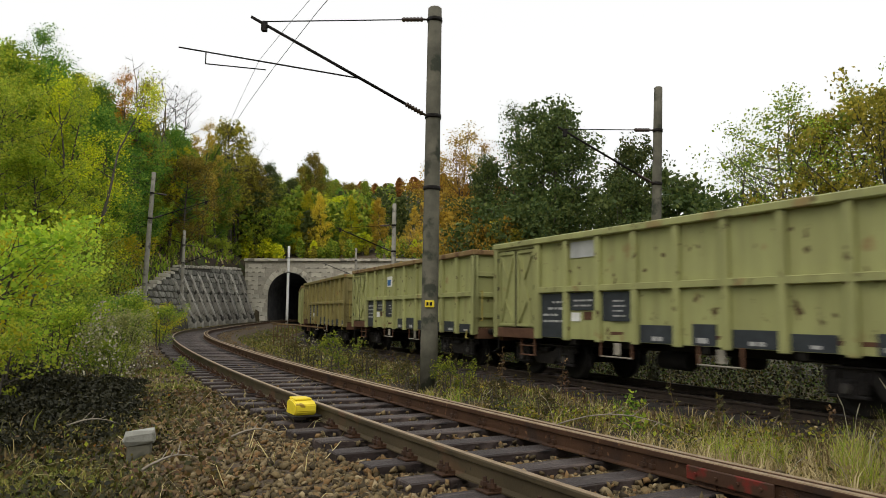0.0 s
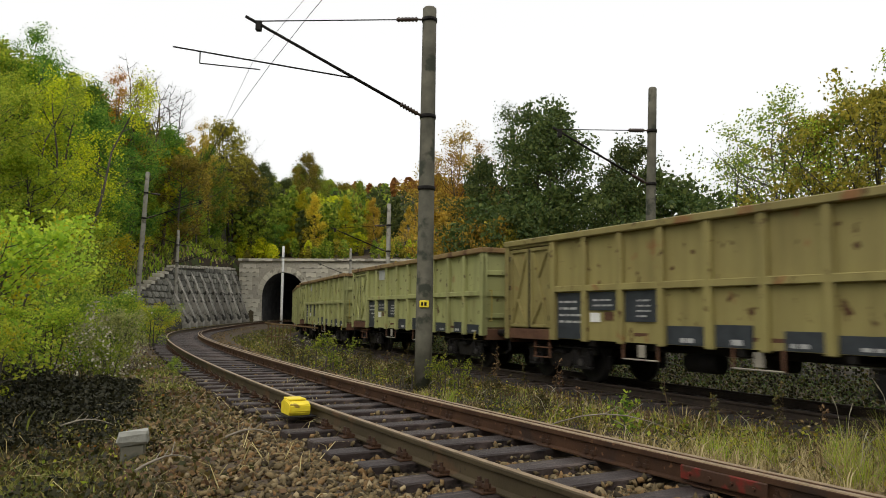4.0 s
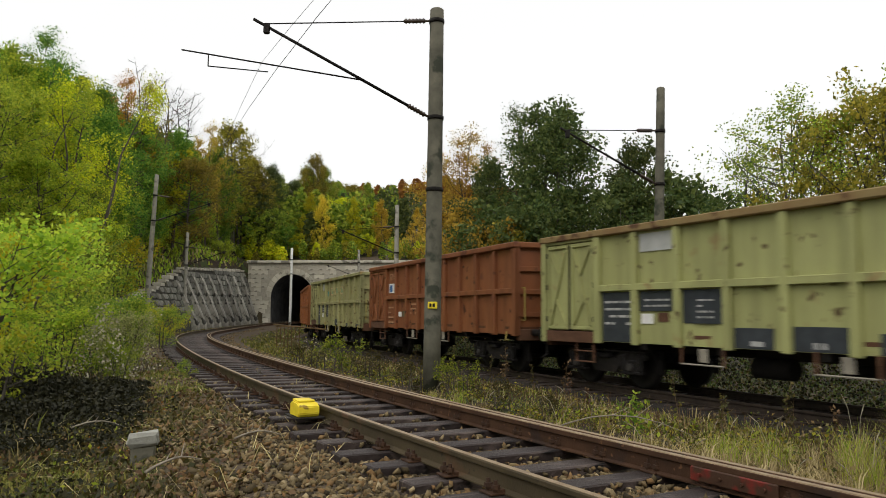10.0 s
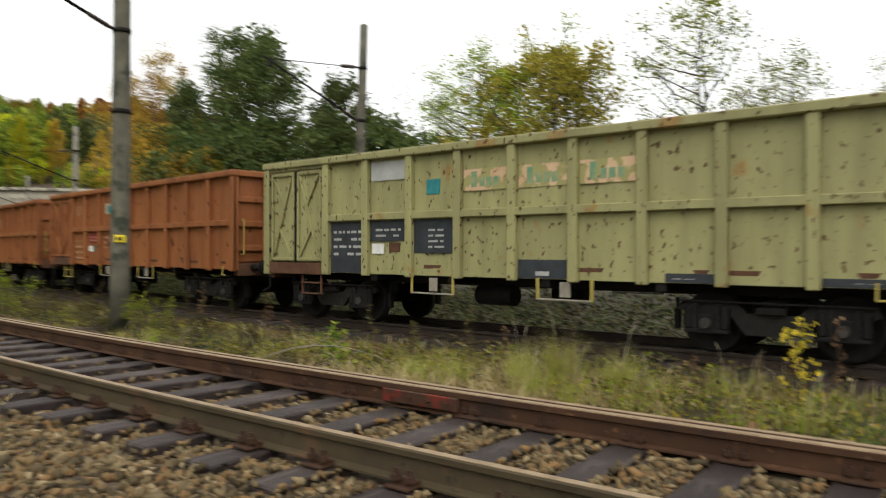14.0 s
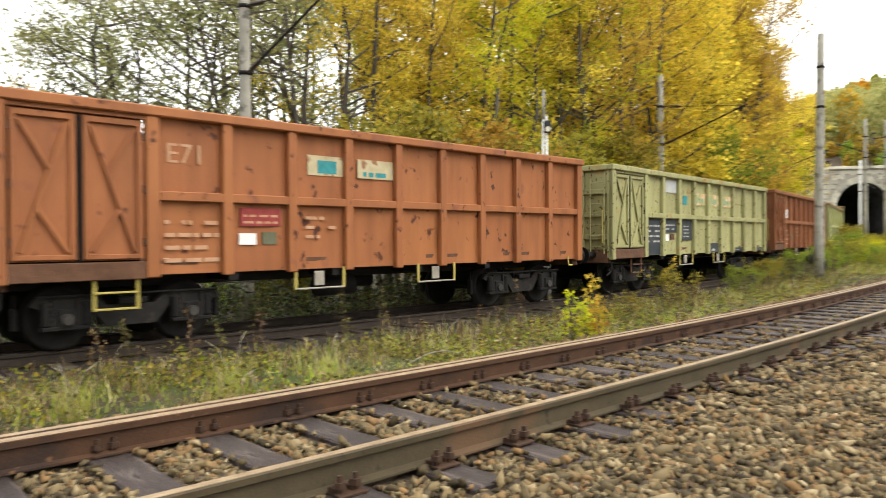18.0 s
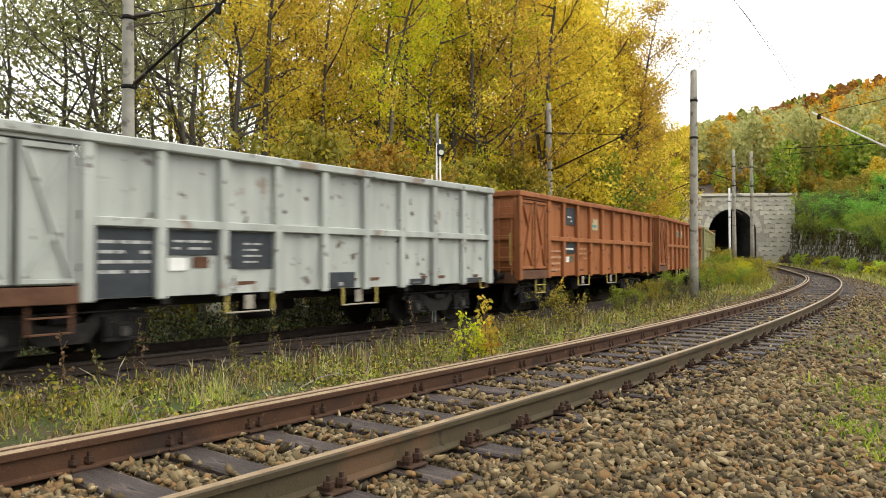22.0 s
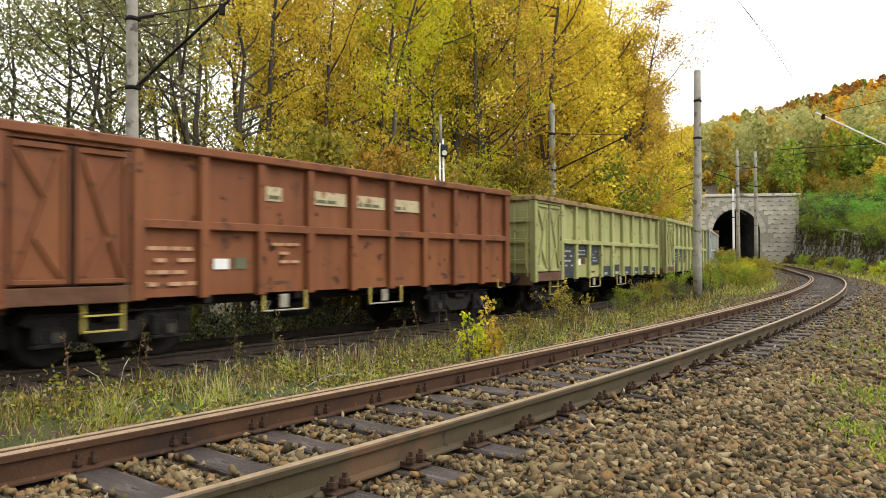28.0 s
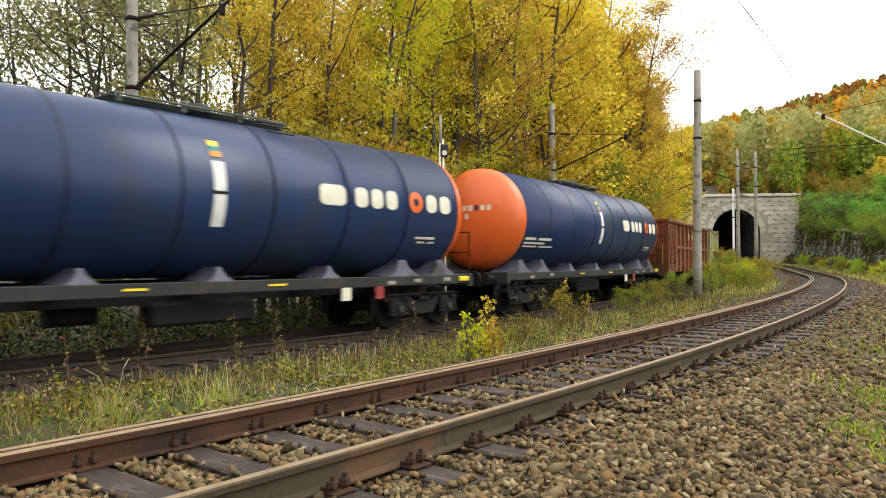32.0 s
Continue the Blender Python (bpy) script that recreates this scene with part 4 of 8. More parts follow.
        for x in (-1.4, 1.4):
            bm = bmesh.new()
            yy = side * (HW - 0.06)
            add_tube(bm, (x - 0.5, yy, ZB - 0.31), (x + 0.5, yy, ZB - 0.31), 0.018, 0.018, 6)
            part("brake_rod", bm, M_PLATE_DULL, w)
            part("brake_plate", box(x - 0.10, x + 0.10, *sorted((yy - side * 0.02, yy - side * 0.05)), ZB - 0.27, ZB - 0.02, 0.01), M_PLATE_DULL, w, "pale brake changeover plate")
        bm = bmesh.new()
        yy = side * (HW - 0.1)
        for x in (-HL + 1.25, -HL + 1.85):
            add_box(bm, x - 0.02, x + 0.02, yy - 0.02, yy + 0.02, 0.5, ZB, 0.003)
        for z in (0.52, 0.75):
            add_box(bm, -HL + 1.25, -HL + 1.85, yy - 0.06, yy + 0.06, z - 0.012, z + 0.012, 0.003)
        part("step", bm, M_RUSTY, w)
        bm = bmesh.new()
        add_path(bm, [(HL - 0.55, yy + side * 0.04, ZB + 0.1), (HL - 0.55, yy + side * 0.07, ZB - 0.12), (HL - 0.4, yy + side * 0.07, ZB - 0.12)], 0.018)
        part("shunter_hook", bm, M_HANGER, w)
        bm = bmesh.new()
        add_path(bm, [(-HL + 0.1, yy, ZB - 0.1), (-HL + 0.1, yy, ZB - 0.35), (-HL - 0.15, yy, ZB - 0.45)], 0.02)
        part("tow_hook", bm, M_SPRING, w)
    # ends
    for end in (-1, 1):
        x = end * (HL - 0.1)
        part("end_panel", box(*sorted((x, x - end * 0.04)), -HW + 0.12, HW - 0.12, ZB, ZT - 0.1), paint, w)
        for y in (-HW + 0.09, -0.5, 0.5, HW - 0.09):
            part("end_post", box(*sorted((x, x + end * 0.10)), y - 0.08, y + 0.08, ZB, ZT - 0.14, 0.012), paint, w)
        for z in (1.5, 2.1, 2.7):
            part("end_rib", box(*sorted((x, x + end * 0.07)), -HW + 0.17, HW - 0.17, z - 0.07, z + 0.07, 0.012), paint, w)
        part("top_rail", box(*sorted((x - end * 0.05, x + end * 0.12)), -HW + 0.14, HW - 0.14, ZT - 0.15, ZT, 0.02), paint, w)
        bm = bmesh.new()
        ya = -HW + 0.42 if end < 0 else HW - 0.42
        for yy in (ya - 0.2, ya + 0.2):
            add_tube(bm, (x + end * 0.16, yy, ZB + 0.1), (x + end * 0.16, yy, ZT - 0.25), 0.016, 0.016, 6)
        for k in range(7):
            add_tube(bm, (x + end * 0.16, ya - 0.2, ZB + 0.3 + 0.28 * k), (x + end * 0.16, ya + 0.2, ZB + 0.3 + 0.28 * k), 0.013, 0.013, 6)
        part("ladder", bm, paint, w)
        bm = bmesh.new()
        yr = -HW + 0.25
        add_path(bm, [(x + end * 0.08, yr, 1.35), (x + end * 0.2, yr, 1.35), (x + end * 0.2, yr, 2.2), (x + end * 0.08, yr, 2.2)], 0.016)
        part("grab_rail", bm, M_HANGER, w)
        part("headstock", box(*sorted((x - end * 0.1, x + end * 0.09)), -1.3, 1.3, 0.82, 1.12, 0.015), M_RUSTY, w)
    part("floor", box(-HL + 0.1, HL - 0.1, -HW + 0.12, HW - 0.12, ZB + 0.15, ZB + 0.22), M_RUSTY, w)
    bm = bmesh.new()
    for y in (-0.45, 0.45):
        add_box(bm, -HL + 0.15, HL - 0.15, y - 0.12, y + 0.12, 0.78, ZB + 0.15, 0.01)
    for x in (-3, -1, 1, 3):
        add_box(bm, x - 0.08, x + 0.08, -HW + 0.14, HW - 0.14, 0.85, ZB + 0.1)
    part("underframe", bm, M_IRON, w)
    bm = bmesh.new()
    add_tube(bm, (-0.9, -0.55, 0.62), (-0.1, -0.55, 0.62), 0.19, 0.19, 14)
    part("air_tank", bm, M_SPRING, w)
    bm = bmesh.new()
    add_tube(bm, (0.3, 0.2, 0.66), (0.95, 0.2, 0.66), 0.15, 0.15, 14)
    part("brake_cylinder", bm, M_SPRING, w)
    buffers(w, HL - 0.03)
    bogie(w, -4.5)
    bogie(w, 4.5)
    return w


M_LETTER = material("worn_lettering", [(0.30, 0.30, 0.29), (0.50, 0.50, 0.48)], 9, 0.7)
M_HANGER = material("dirty_yellow_paint", [(0.30, 0.24, 0.05), (0.44, 0.36, 0.10)], 6, 0.7)
M_PLATE_DULL = material("dusty_plate", [(0.22, 0.20, 0.16), (0.36, 0.33, 0.27)], 7, 0.8)
M_RUSTY = material("bare_rust", [(0.07, 0.033, 0.018), (0.14, 0.07, 0.04)], 4, 0.9, 0.3, 40)


def repaint(w, paint, proto):
    for ch in w.children_recursive:
        if ch.type == "MESH" and ch.material_slots and ch.data.materials[0] == proto:
            ch.material_slots[0].link = "OBJECT"
            ch.material_slots[0].material = paint


def plate(w, name, x0, x1, z0, z1, mat, depth=0.0, label="", parent=None):
    """A thin plate or painted patch on the near side."""
    y = -(HW - 0.11) - 0.006 - depth
    return part(name, box(x0, x1, y - 0.004, y + 0.02, z0, z1), mat, parent or w, label)


def bars(w, x0, z0, x1, z1, rows, mat, parent, seed):
    """Lettering that cannot be read, as short bars."""
    rng = random.Random(seed)
    y = -(HW - 0.11) - 0.017
    h = (z1 - z0) / (rows * 3.0)
    bm = bmesh.new()
    for r in range(rows):
        z = z1 - (r + 0.85) * (z1 - z0) / rows
        x = x0
        while x < x1 - 0.06:
            ln = min(rng.uniform(0.06, 0.28), x1 - x)
            if rng.random() < 0.85:
                add_box(bm, x, x + ln, y - 0.003, y + 0.004, z - h / 2, z + h / 2)
            x += ln + rng.uniform(0.03, 0.07)
    if bm.verts:
        return tagged(part("lettering", bm, mat, parent), kind="stuff")
    bm.free()


def slate_labels(w, seed, low=True):
    b = BAYS
    p1 = plate(w, "label_panel", b[0] + 0.12, b[1] - 0.1, ZB + 0.03, 2.03, M_PANEL, 0.006, "slate panel with white lettering")
    bars(w, b[0] + 0.2, 1.35, b[1] - 0.15, 1.95, 4, M_LETTER, p1, seed)
    p2 = plate(w, "label_panel", b[1] + 0.1, b[2] - 0.1, 1.63, 2.03, M_PANEL, 0.006, "slate panel with white lettering")
    bars(w, b[1] + 0.25, 1.72, b[2] - 0.25, 1.95, 2, M_LETTER, p2, seed + 1)
    p3 = plate(w, "label_panel", b[2] + 0.1, b[3] - 0.1, 1.4, 2.03, M_PANEL, 0.006, "slate panel with white lettering")
    bars(w, b[2] + 0.45, 1.5, b[3] - 0.35, 1.92, 4, M_LETTER, p3, seed + 2)
    plate(w, "document_holder", b[1] + 0.16, b[1] + 0.48, 1.38, 1.58, M_WHITE, 0.02, "white document plate")
    plate(w, "data_plate", b[1] + 0.62, b[1] + 0.9, 1.42, 1.6, M_RUSTY, 0.012)
    for i, (a, z1) in enumerate(((4, 1.3), (6, 1.12), (8, 1.1)) if not low else ((3, 1.34), (4, 1.38), (5, 1.3), (6, 1.26), (7, 1.3), (8, 1.24))):
        q = plate(w, "label_panel", b[a] + (0.1 if (a + seed // 20) % 3 else 0.34), b[a + 1] - (0.1 if (a + seed // 20) % 2 else 0.28), ZB + 0.03, z1, M_PANEL, 0.006)
        bars(w, b[a] + 0.45, ZB + 0.08, b[a + 1] - 0.4, z1 - 0.05, 1, M_LETTER, q, seed + 5 + i)


def red_labels(w, seed, stickers=True, panel=True):
    b = BAYS
    holder = plate(w, "data_plate", b[0] + 0.2, b[0] + 0.24, 1.2, 1.22, M_CREAM, 0.008)
    bars(w, b[0] + 0.2, 1.15, b[1] - 0.12, 1.9, 4, M_FADED, holder, seed)
    if panel:
        p = plate(w, "label_panel", b[1] + 0.25, b[2] - 0.2, 1.7, 1.98, M_REDPLATE, 0.006, "dull red label panel")
        bars(w, b[1] + 0.3, 1.74, b[2] - 0.25, 1.95, 2, M_FADED, p, seed + 1)
    plate(w, "document_holder", b[1] + 0.22, b[1] + 0.52, 1.4, 1.58, M_WHITE, 0.02, "white document plate")
    plate(w, "data_plate", b[1] + 0.64, b[1] + 0.9, 1.4, 1.6, M_GREENPLATE, 0.012)
    bars(w, b[2] + 0.3, 1.5, b[3] - 0.25, 1.98, 3, M_FADED, holder, seed + 2)
    if stickers:
        for i, x in enumerate((b[2] + 0.35, b[3] + 0.25)):
            st = plate(w, "sticker", x, x + 0.85, 2.58, 2.92, M_STICKER, 0.006, "peeling cream sticker with teal mark")
            if i == 0:
                plate(w, "sticker_mark", x + 0.2, x + 0.6, 2.62, 2.84, M_TEAL, 0.012, parent=st)
            else:
                bars(w, x + 0.12, 2.62, x + 0.75, 2.86, 1, M_TEAL, st, seed + 3)


M_FADED = material("faded_pale_paint", [(0.40, 0.20, 0.105), (0.50, 0.32, 0.20)], 6, 0.8)
M_REDPLATE = material("dull_red_plate", [(0.22, 0.03, 0.03), (0.3, 0.05, 0.045)], 6, 0.7)
M_GREENPLATE = material("grey_green_plate", [(0.08, 0.09, 0.05), (0.13, 0.13, 0.08)], 6, 0.7)
M_TEAL = material("teal_print", [(0.02, 0.17, 0.19), (0.04, 0.26, 0.27)], 6, 0.6)
M_BLUE = material("blue_print", [(0.03, 0.12, 0.30), (0.05, 0.18, 0.40)], 6, 0.6)
M_PEACH = material("peach_sticker", [(0.55, 0.36, 0.2), (0.66, 0.47, 0.3)], 4, 0.7, spots=[((0.34, 0.32, 0.13), 5, 0.25), ((0.12, 0.06, 0.03), 9, 0.1)])
M_GREENPRINT = material("faded_green_print", [(0.06, 0.26, 0.15), (0.36, 0.36, 0.20)], 5, 0.7)
M_SLATE = material("faded_slate_print", [(0.12, 0.12, 0.15), (0.2, 0.19, 0.2)], 6, 0.7)
M_PATCH = material("pale_grey_patch", [(0.36, 0.37, 0.35), (0.46, 0.47, 0.45)], 3, 0.7)


def text_part(body, size, mat, parent, x, z, name="lettering", depth=0.012):
    cu = bpy.data.curves.new(name, "FONT")
    cu.body, cu.size, cu.extrude = body, size, 0.002
    ob = new(name, cu)
    me = bpy.data.meshes.new_from_object(ob)
    bpy.data.objects.remove(ob)
    bpy.data.curves.remove(cu)
    o = mesh_part(name, me, mat, parent)
    o.matrix_basis = Matrix.Translation((x, -(HW - 0.11) - depth, z)) @ Matrix.Rotation(math.pi / 2, 4, "X")
    return o


WAGONS = []
proto = open_wagon(P_YELLOW)
PLAN = [  # paint, description, what is on the side
    (-1, P_YELLOW, "olive-yellow"), (0, P_YELLOW, "olive-yellow"), (1, P_YELLOW, "olive-yellow"), (2, P_OCHRE, "rust-stained ochre"), (3, P_YELLOW, "olive-yellow"),
    (4, P_YELLOW, "olive-yellow"), (5, P_YELLOW, "olive-yellow"), (6, P_RED, "oxide-red"), (7, P_CHIPPED, "chipped pale yellow"), (8, P_ORANGE, "oxide-orange"),
    (9, P_ORANGE, "oxide-orange"), (10, P_GREY, "pale grey"), (11, P_YELLOW, "olive-yellow"), (12, P_YELLOW, "olive-yellow"), (13, P_RUSTY, "red-brown"),
]
for k, (i, paint, word) in enumerate(PLAN):
    w = proto if k == 0 else copy_thing(proto, Matrix())
    WAGONS.append((i, w))
    tagged(w, f"{word} high-sided open goods wagon on two bogies", "freight wagon", "wagons of the goods train")
for (i, w), (_, paint, word) in zip(WAGONS, PLAN):
    if paint != P_YELLOW:
        repaint(w, paint, P_YELLOW)
    b = BAYS
    if paint in (P_YELLOW, P_CHIPPED, P_OCHRE, P_GREY):
        slate_labels(w, 20 * (i + 2), i not in (7, 10, 11))
    else:
        red_labels(w, 20 * (i + 2), i == 8, i == 8)
    if i == 11:
        plate(w, "paint_patch", b[1] + 0.32, b[2] - 0.2, 2.62, 3.08, M_PATCH, 0.004, "pale grey repaint patch")
    if i in (0, 3, 4, 5, 7):
        plate(w, "paint_patch", b[1] + 0.12, b[2] - 0.1, 2.83, 3.2, M_PATCH, 0.004, "pale grey repaint patch")
    if i == 1:
        st = plate(w, "sticker", b[2] + 0.2, b[2] + 0.75, 2.55, 2.95, M_WHITE, 0.006, "white and blue sticker")
        plate(w, "sticker_mark", b[2] + 0.28, b[2] + 0.66, 2.6, 2.82, M_BLUE, 0.012, parent=st)
    if i == 6:
        st = plate(w, "sticker", b[0] + 0.25, b[0] + 0.95, 2.3, 2.66, M_WHITE, 0.006, "white and blue sticker")
        plate(w, "sticker_mark", b[0] + 0.32, b[0] + 0.62, 2.34, 2.6, M_BLUE, 0.012, parent=st)
        text_part("E71", 0.36, M_FADED, w, b[0] + 0.3, 2.8)
    if i == 8:
        text_part("E71", 0.42, M_FADED, w, b[0] + 0.22, 2.62)
    if i == 7:
        st = plate(w, "sticker", b[2] + 0.4, b[2] + 0.72, 2.5, 2.78, M_TEAL, 0.006, "teal mark, flaking")
        for c in (3, 4, 5):
            st = plate(w, "sticker", b[c] + 0.1, b[c + 1] - 0.1, 2.52, 2.9, M_PEACH, 0.005, "flaking peach sticker with green print")
            plate(w, "sticker_mark", b[c] + 0.28, b[c] + 0.40, 2.58, 2.86, M_GREENPRINT, 0.011, parent=st)
            for k in range(3):
                plate(w, "sticker_mark", b[c] + 0.46 + 0.15 * k, b[c] + 0.57 + 0.15 * k, 2.59, 2.75, M_GREENPRINT, 0.011, parent=st)
    if i == 13:
        for c, (x0, x1) in enumerate(((2, -0.1), (3, 0.45), (4, 0.45), (5, 0.45))):
            st = plate(w, "sticker", b[x0] + 0.15, b[x0] + 0.2 + 0.9 * (x1 + 0.45), 2.62, 2.88, M_STICKER, 0.006, "torn cream sticker")
            bars(w, b[x0] + 0.2, 2.66, b[x0] + 0.25 + 0.75 * (x1 + 0.45), 2.86, 1, M_GREENPLATE, st, 330 + c)
    for ch in w.children:
        worn = M_RUSTY if ch.name.startswith("hanger") and i < 7 else M_HANGER if ch.name.startswith("step") and i in (8, 9, 11, 12, 13) else None
        if worn:
            ch.material_slots[0].link = "OBJECT"
            ch.material_slots[0].material = worn
            if ch.name.startswith("hanger"):
                ch["label"] = "rusty hanger"
    if i in (1, 3, 4, 5, 12):
        for ch in w.children:
            if ch.name.startswith("top_rail"):
                ch.material_slots[0].link = "OBJECT"
                ch.material_slots[0].material = P_TOPRUST
    if i == 9:
        p = plate(w, "label_panel", b[1] + 0.12, b[2] - 0.1, 2.60, 3.14, M_PANEL, 0.006, "slate panel")
        bars(w, b[1] + 0.3, 2.7, b[2] - 0.25, 2.95, 2, M_WHITE, p, 339)
        p = plate(w, "label_panel", b[1] + 0.12, b[2] - 0.1, 1.68, 2.02, M_PANEL, 0.006)
        bars(w, b[1] + 0.3, 1.8, b[2] - 0.2, 1.97, 1, M_WHITE, p, 340)
        st = plate(w, "sticker", b[3] + 0.2, b[3] + 0.85, 2.5, 2.9, M_STICKER, 0.006, "peeling cream sticker")
        bars(w, b[3] + 0.3, 2.6, b[3] + 0.75, 2.85, 1, M_TEAL, st, 341)
    if i == 11:
        st = plate(w, "sticker", b[3] + 0.3, b[3] + 0.95, 2.55, 2.92, M_PEACH, 0.005, "flaking peach sticker with blue print")
        plate(w, "sticker_mark", b[3] + 0.36, b[3] + 0.55, 2.6, 2.8, M_SLATE, 0.012, parent=st)


# ---------------------------------------------------------------- tank wagons
TANK_LEN = 16.15


def tank_wagon():
    w = tagged(new("tank_wagon"), "navy blue tank wagon with orange domed end", "tank wagon", "wagons of the goods train")
    R, zc, half = 1.47, 2.72, 6.47
    def shell(x0, x1, prof, mat, name, label=""):
        bm = bmesh.new()
        add_lathe(bm, prof, 64, Matrix.Translation((0, 0, zc)) @ Matrix.Rotation(math.pi / 2, 4, "Y"))
        return part(name, bm, mat, w, label)
    shell(-half, half, [(R, -half), (R, half)], M_TANK, "barrel")
    dome = [(R, 0.0), (R * 0.985, 0.12), (R * 0.94, 0.24), (R * 0.82, 0.38), (R * 0.55, 0.50), (R * 0.25, 0.555), (0.01, 0.57)]
    shell(0, 0, [(r, -half - x) for r, x in dome[::-1]] + [(R + 0.006, -half + 0.02)], M_TANK_END, "end_dome", "glossy orange dome")
    shell(0, 0, [(R + 0.006, half - 0.03)] + [(r + 0.004, half + x) for r, x in dome], M_TANK_END, "end_dome", "glossy orange dome")
    for x in (-4.7, -2.85, -1.0, 0.88, 2.75, 4.6):
        bm = bmesh.new()
        add_lathe(bm, [(R - 0.01, -0.03), (R + 0.012, -0.028), (R + 0.012, 0.028), (R - 0.01, 0.03)], 64, Matrix.Translation((x, 0, zc)) @ Matrix.Rotation(math.pi / 2, 4, "Y"))
        part("barrel_band", bm, M_TANKBAND, w)
    def on_shell(x0, x1, a0, a1, mat, name, label="", lift=0.012, parent=None):
        """A patch on the near side between two angles above the axis."""
        n, verts, faces = 6, [], []
        for i in range(n + 1):
            t = radians(a0 + (a1 - a0) * i / n)
            for x in (x0, x1):
                verts.append((x, -math.cos(t) * (R + lift), zc + math.sin(t) * (R + lift)))
        for i in range(n):
            faces.append((2 * i, 2 * i + 1, 2 * i + 3, 2 * i + 2))
        return raw(name, verts, faces, mat, parent or w, label, True)
    gauge = on_shell(-0.42, -0.18, -24, 20, M_WHITE, "gauge_cover", "white curved gauge strip")
    on_shell(-0.44, -0.16, -2.2, -0.2, M_IRON, "gauge_joint", "", 0.02, gauge)
    for a, mt in ((23, M_ORANGEPATCH), (27, M_TEAL), (31, M_YELLOW)):
        on_shell(-0.41, -0.2, a, a + 5, mt, "warning_label")
    # the large name as plain pale shapes of its size, with one orange ring
    def pad(x0, x1, z0, z1, mat, name, label="", lift=0.012):
        """A thin rounded patch that follows the barrel, between two heights above its axis."""
        n, verts, faces = 8, [], []
        cx, hw, r = (x0 + x1) / 2, (x1 - x0) / 2, min((x1 - x0), (z1 - z0)) * 0.3
        for i in range(n + 1):
            f = i / n
            z = z0 + (z1 - z0) * f
            edge = min(z - z0, z1 - z)
            cut = r - math.sqrt(max(0.0, r * r - (r - edge) ** 2)) if edge < r else 0.0
            for sx in (-1, 1):
                xx = cx + sx * (hw - cut)
                verts.append((xx, -math.sqrt((R + lift) ** 2 - z * z), zc + z))
        for i in range(n):
            faces.append((2 * i, 2 * i + 1, 2 * i + 3, 2 * i + 2))
        return raw(name, verts, faces, mat, w, label, True)
    def ring(cx, cz, r0, r1, mat, label):
        verts, faces, n = [], [], 28
        for i in range(n):
            t = 2 * math.pi * i / n
            for r in (r0, r1):
                z = cz + r * math.sin(t)
                verts.append((cx + r * math.cos(t), -math.sqrt((R + 0.012) ** 2 - z * z), zc + z))
        for i in range(n):
            j = (i + 1) % n
            faces.append((2 * i, 2 * i + 1, 2 * j + 1, 2 * j))
        return raw("name_ring", verts, faces, mat, w, label, True)
    for x0, x1 in ((1.95, 2.66), (2.92, 3.30), (3.40, 3.76), (3.86, 4.22), (5.22, 5.60), (5.72, 6.12)):
        pad(x0, x1, -0.09, 0.32, M_CREAM, "name_bar", "cream rounded name block")
    ring(4.86, 0.12, 0.09, 0.235, M_TANK_END, "orange ring")
    for x0, x1, a0, a1 in ((5.0, 5.7, -28, -25.5), (5.1, 5.4, -32, -30), (5.5, 5.75, -32, -30), (-6.3, -5.6, -24, -21), (-5.4, -4.5, -24, -21), (-6.3, -4.9, -29, -26.5), (-6.3, -5.4, -33, -31), (-5.2, -4.2, -33, -31)):
        on_shell(x0, x1, a0, a1, M_CREAM, "lettering")
    # small pale marks on the rear dome
    def dome_x(y, z):
        rr = math.hypot(y, z) / R
        rs, xs = [r / R for r, _ in dome[::-1]], [x for _, x in dome[::-1]]
        return -half - float(np.interp(rr, rs, xs)) - 0.012
    def dome_mark(y0, y1, z0, z1, mat):
        n, verts, faces = 4, [], []
        for i in range(n + 1):
            for j in range(n + 1):
                y, z = y0 + (y1 - y0) * i / n, z0 + (z1 - z0) * j / n
                verts.append((dome_x(y, z), y, zc + z))
        for i in range(n):
            for j in range(n):
                k = i * (n + 1) + j
                faces.append((k, k + 1, k + n + 2, k + n + 1))
        raw("name_bar", verts, faces, mat, w, "", True)
    for k in range(7):
        y0 = 0.62 - 0.19 * k
        dome_mark(y0 - 0.13, y0, 0.22, 0.37, M_TANK if k == 4 else M_CREAM)
    dome_mark(0.05, 0.17, -0.02, 0.12, M_CREAM)
    dome_mark(0.3, 0.6, 0.1, 0.14, M_CREAM)
    # frame
    for y in (-1.2, 1.2):
        part("sole_bar", box(-7.25, 7.25, y - 0.06, y + 0.06, 0.98, 1.2, 0.015), M_FRAMEGREY, w)
    for x in (-7.2, 7.2):
        part("headstock", box(x - 0.1, x + 0.1, -1.3, 1.3, 0.9, 1.22, 0.015), M_FRAMEGREY, w)
    part("centre_sill", box(-7.1, 7.1, -0.3, 0.3, 0.8, 1.15, 0.01), M_IRON, w)
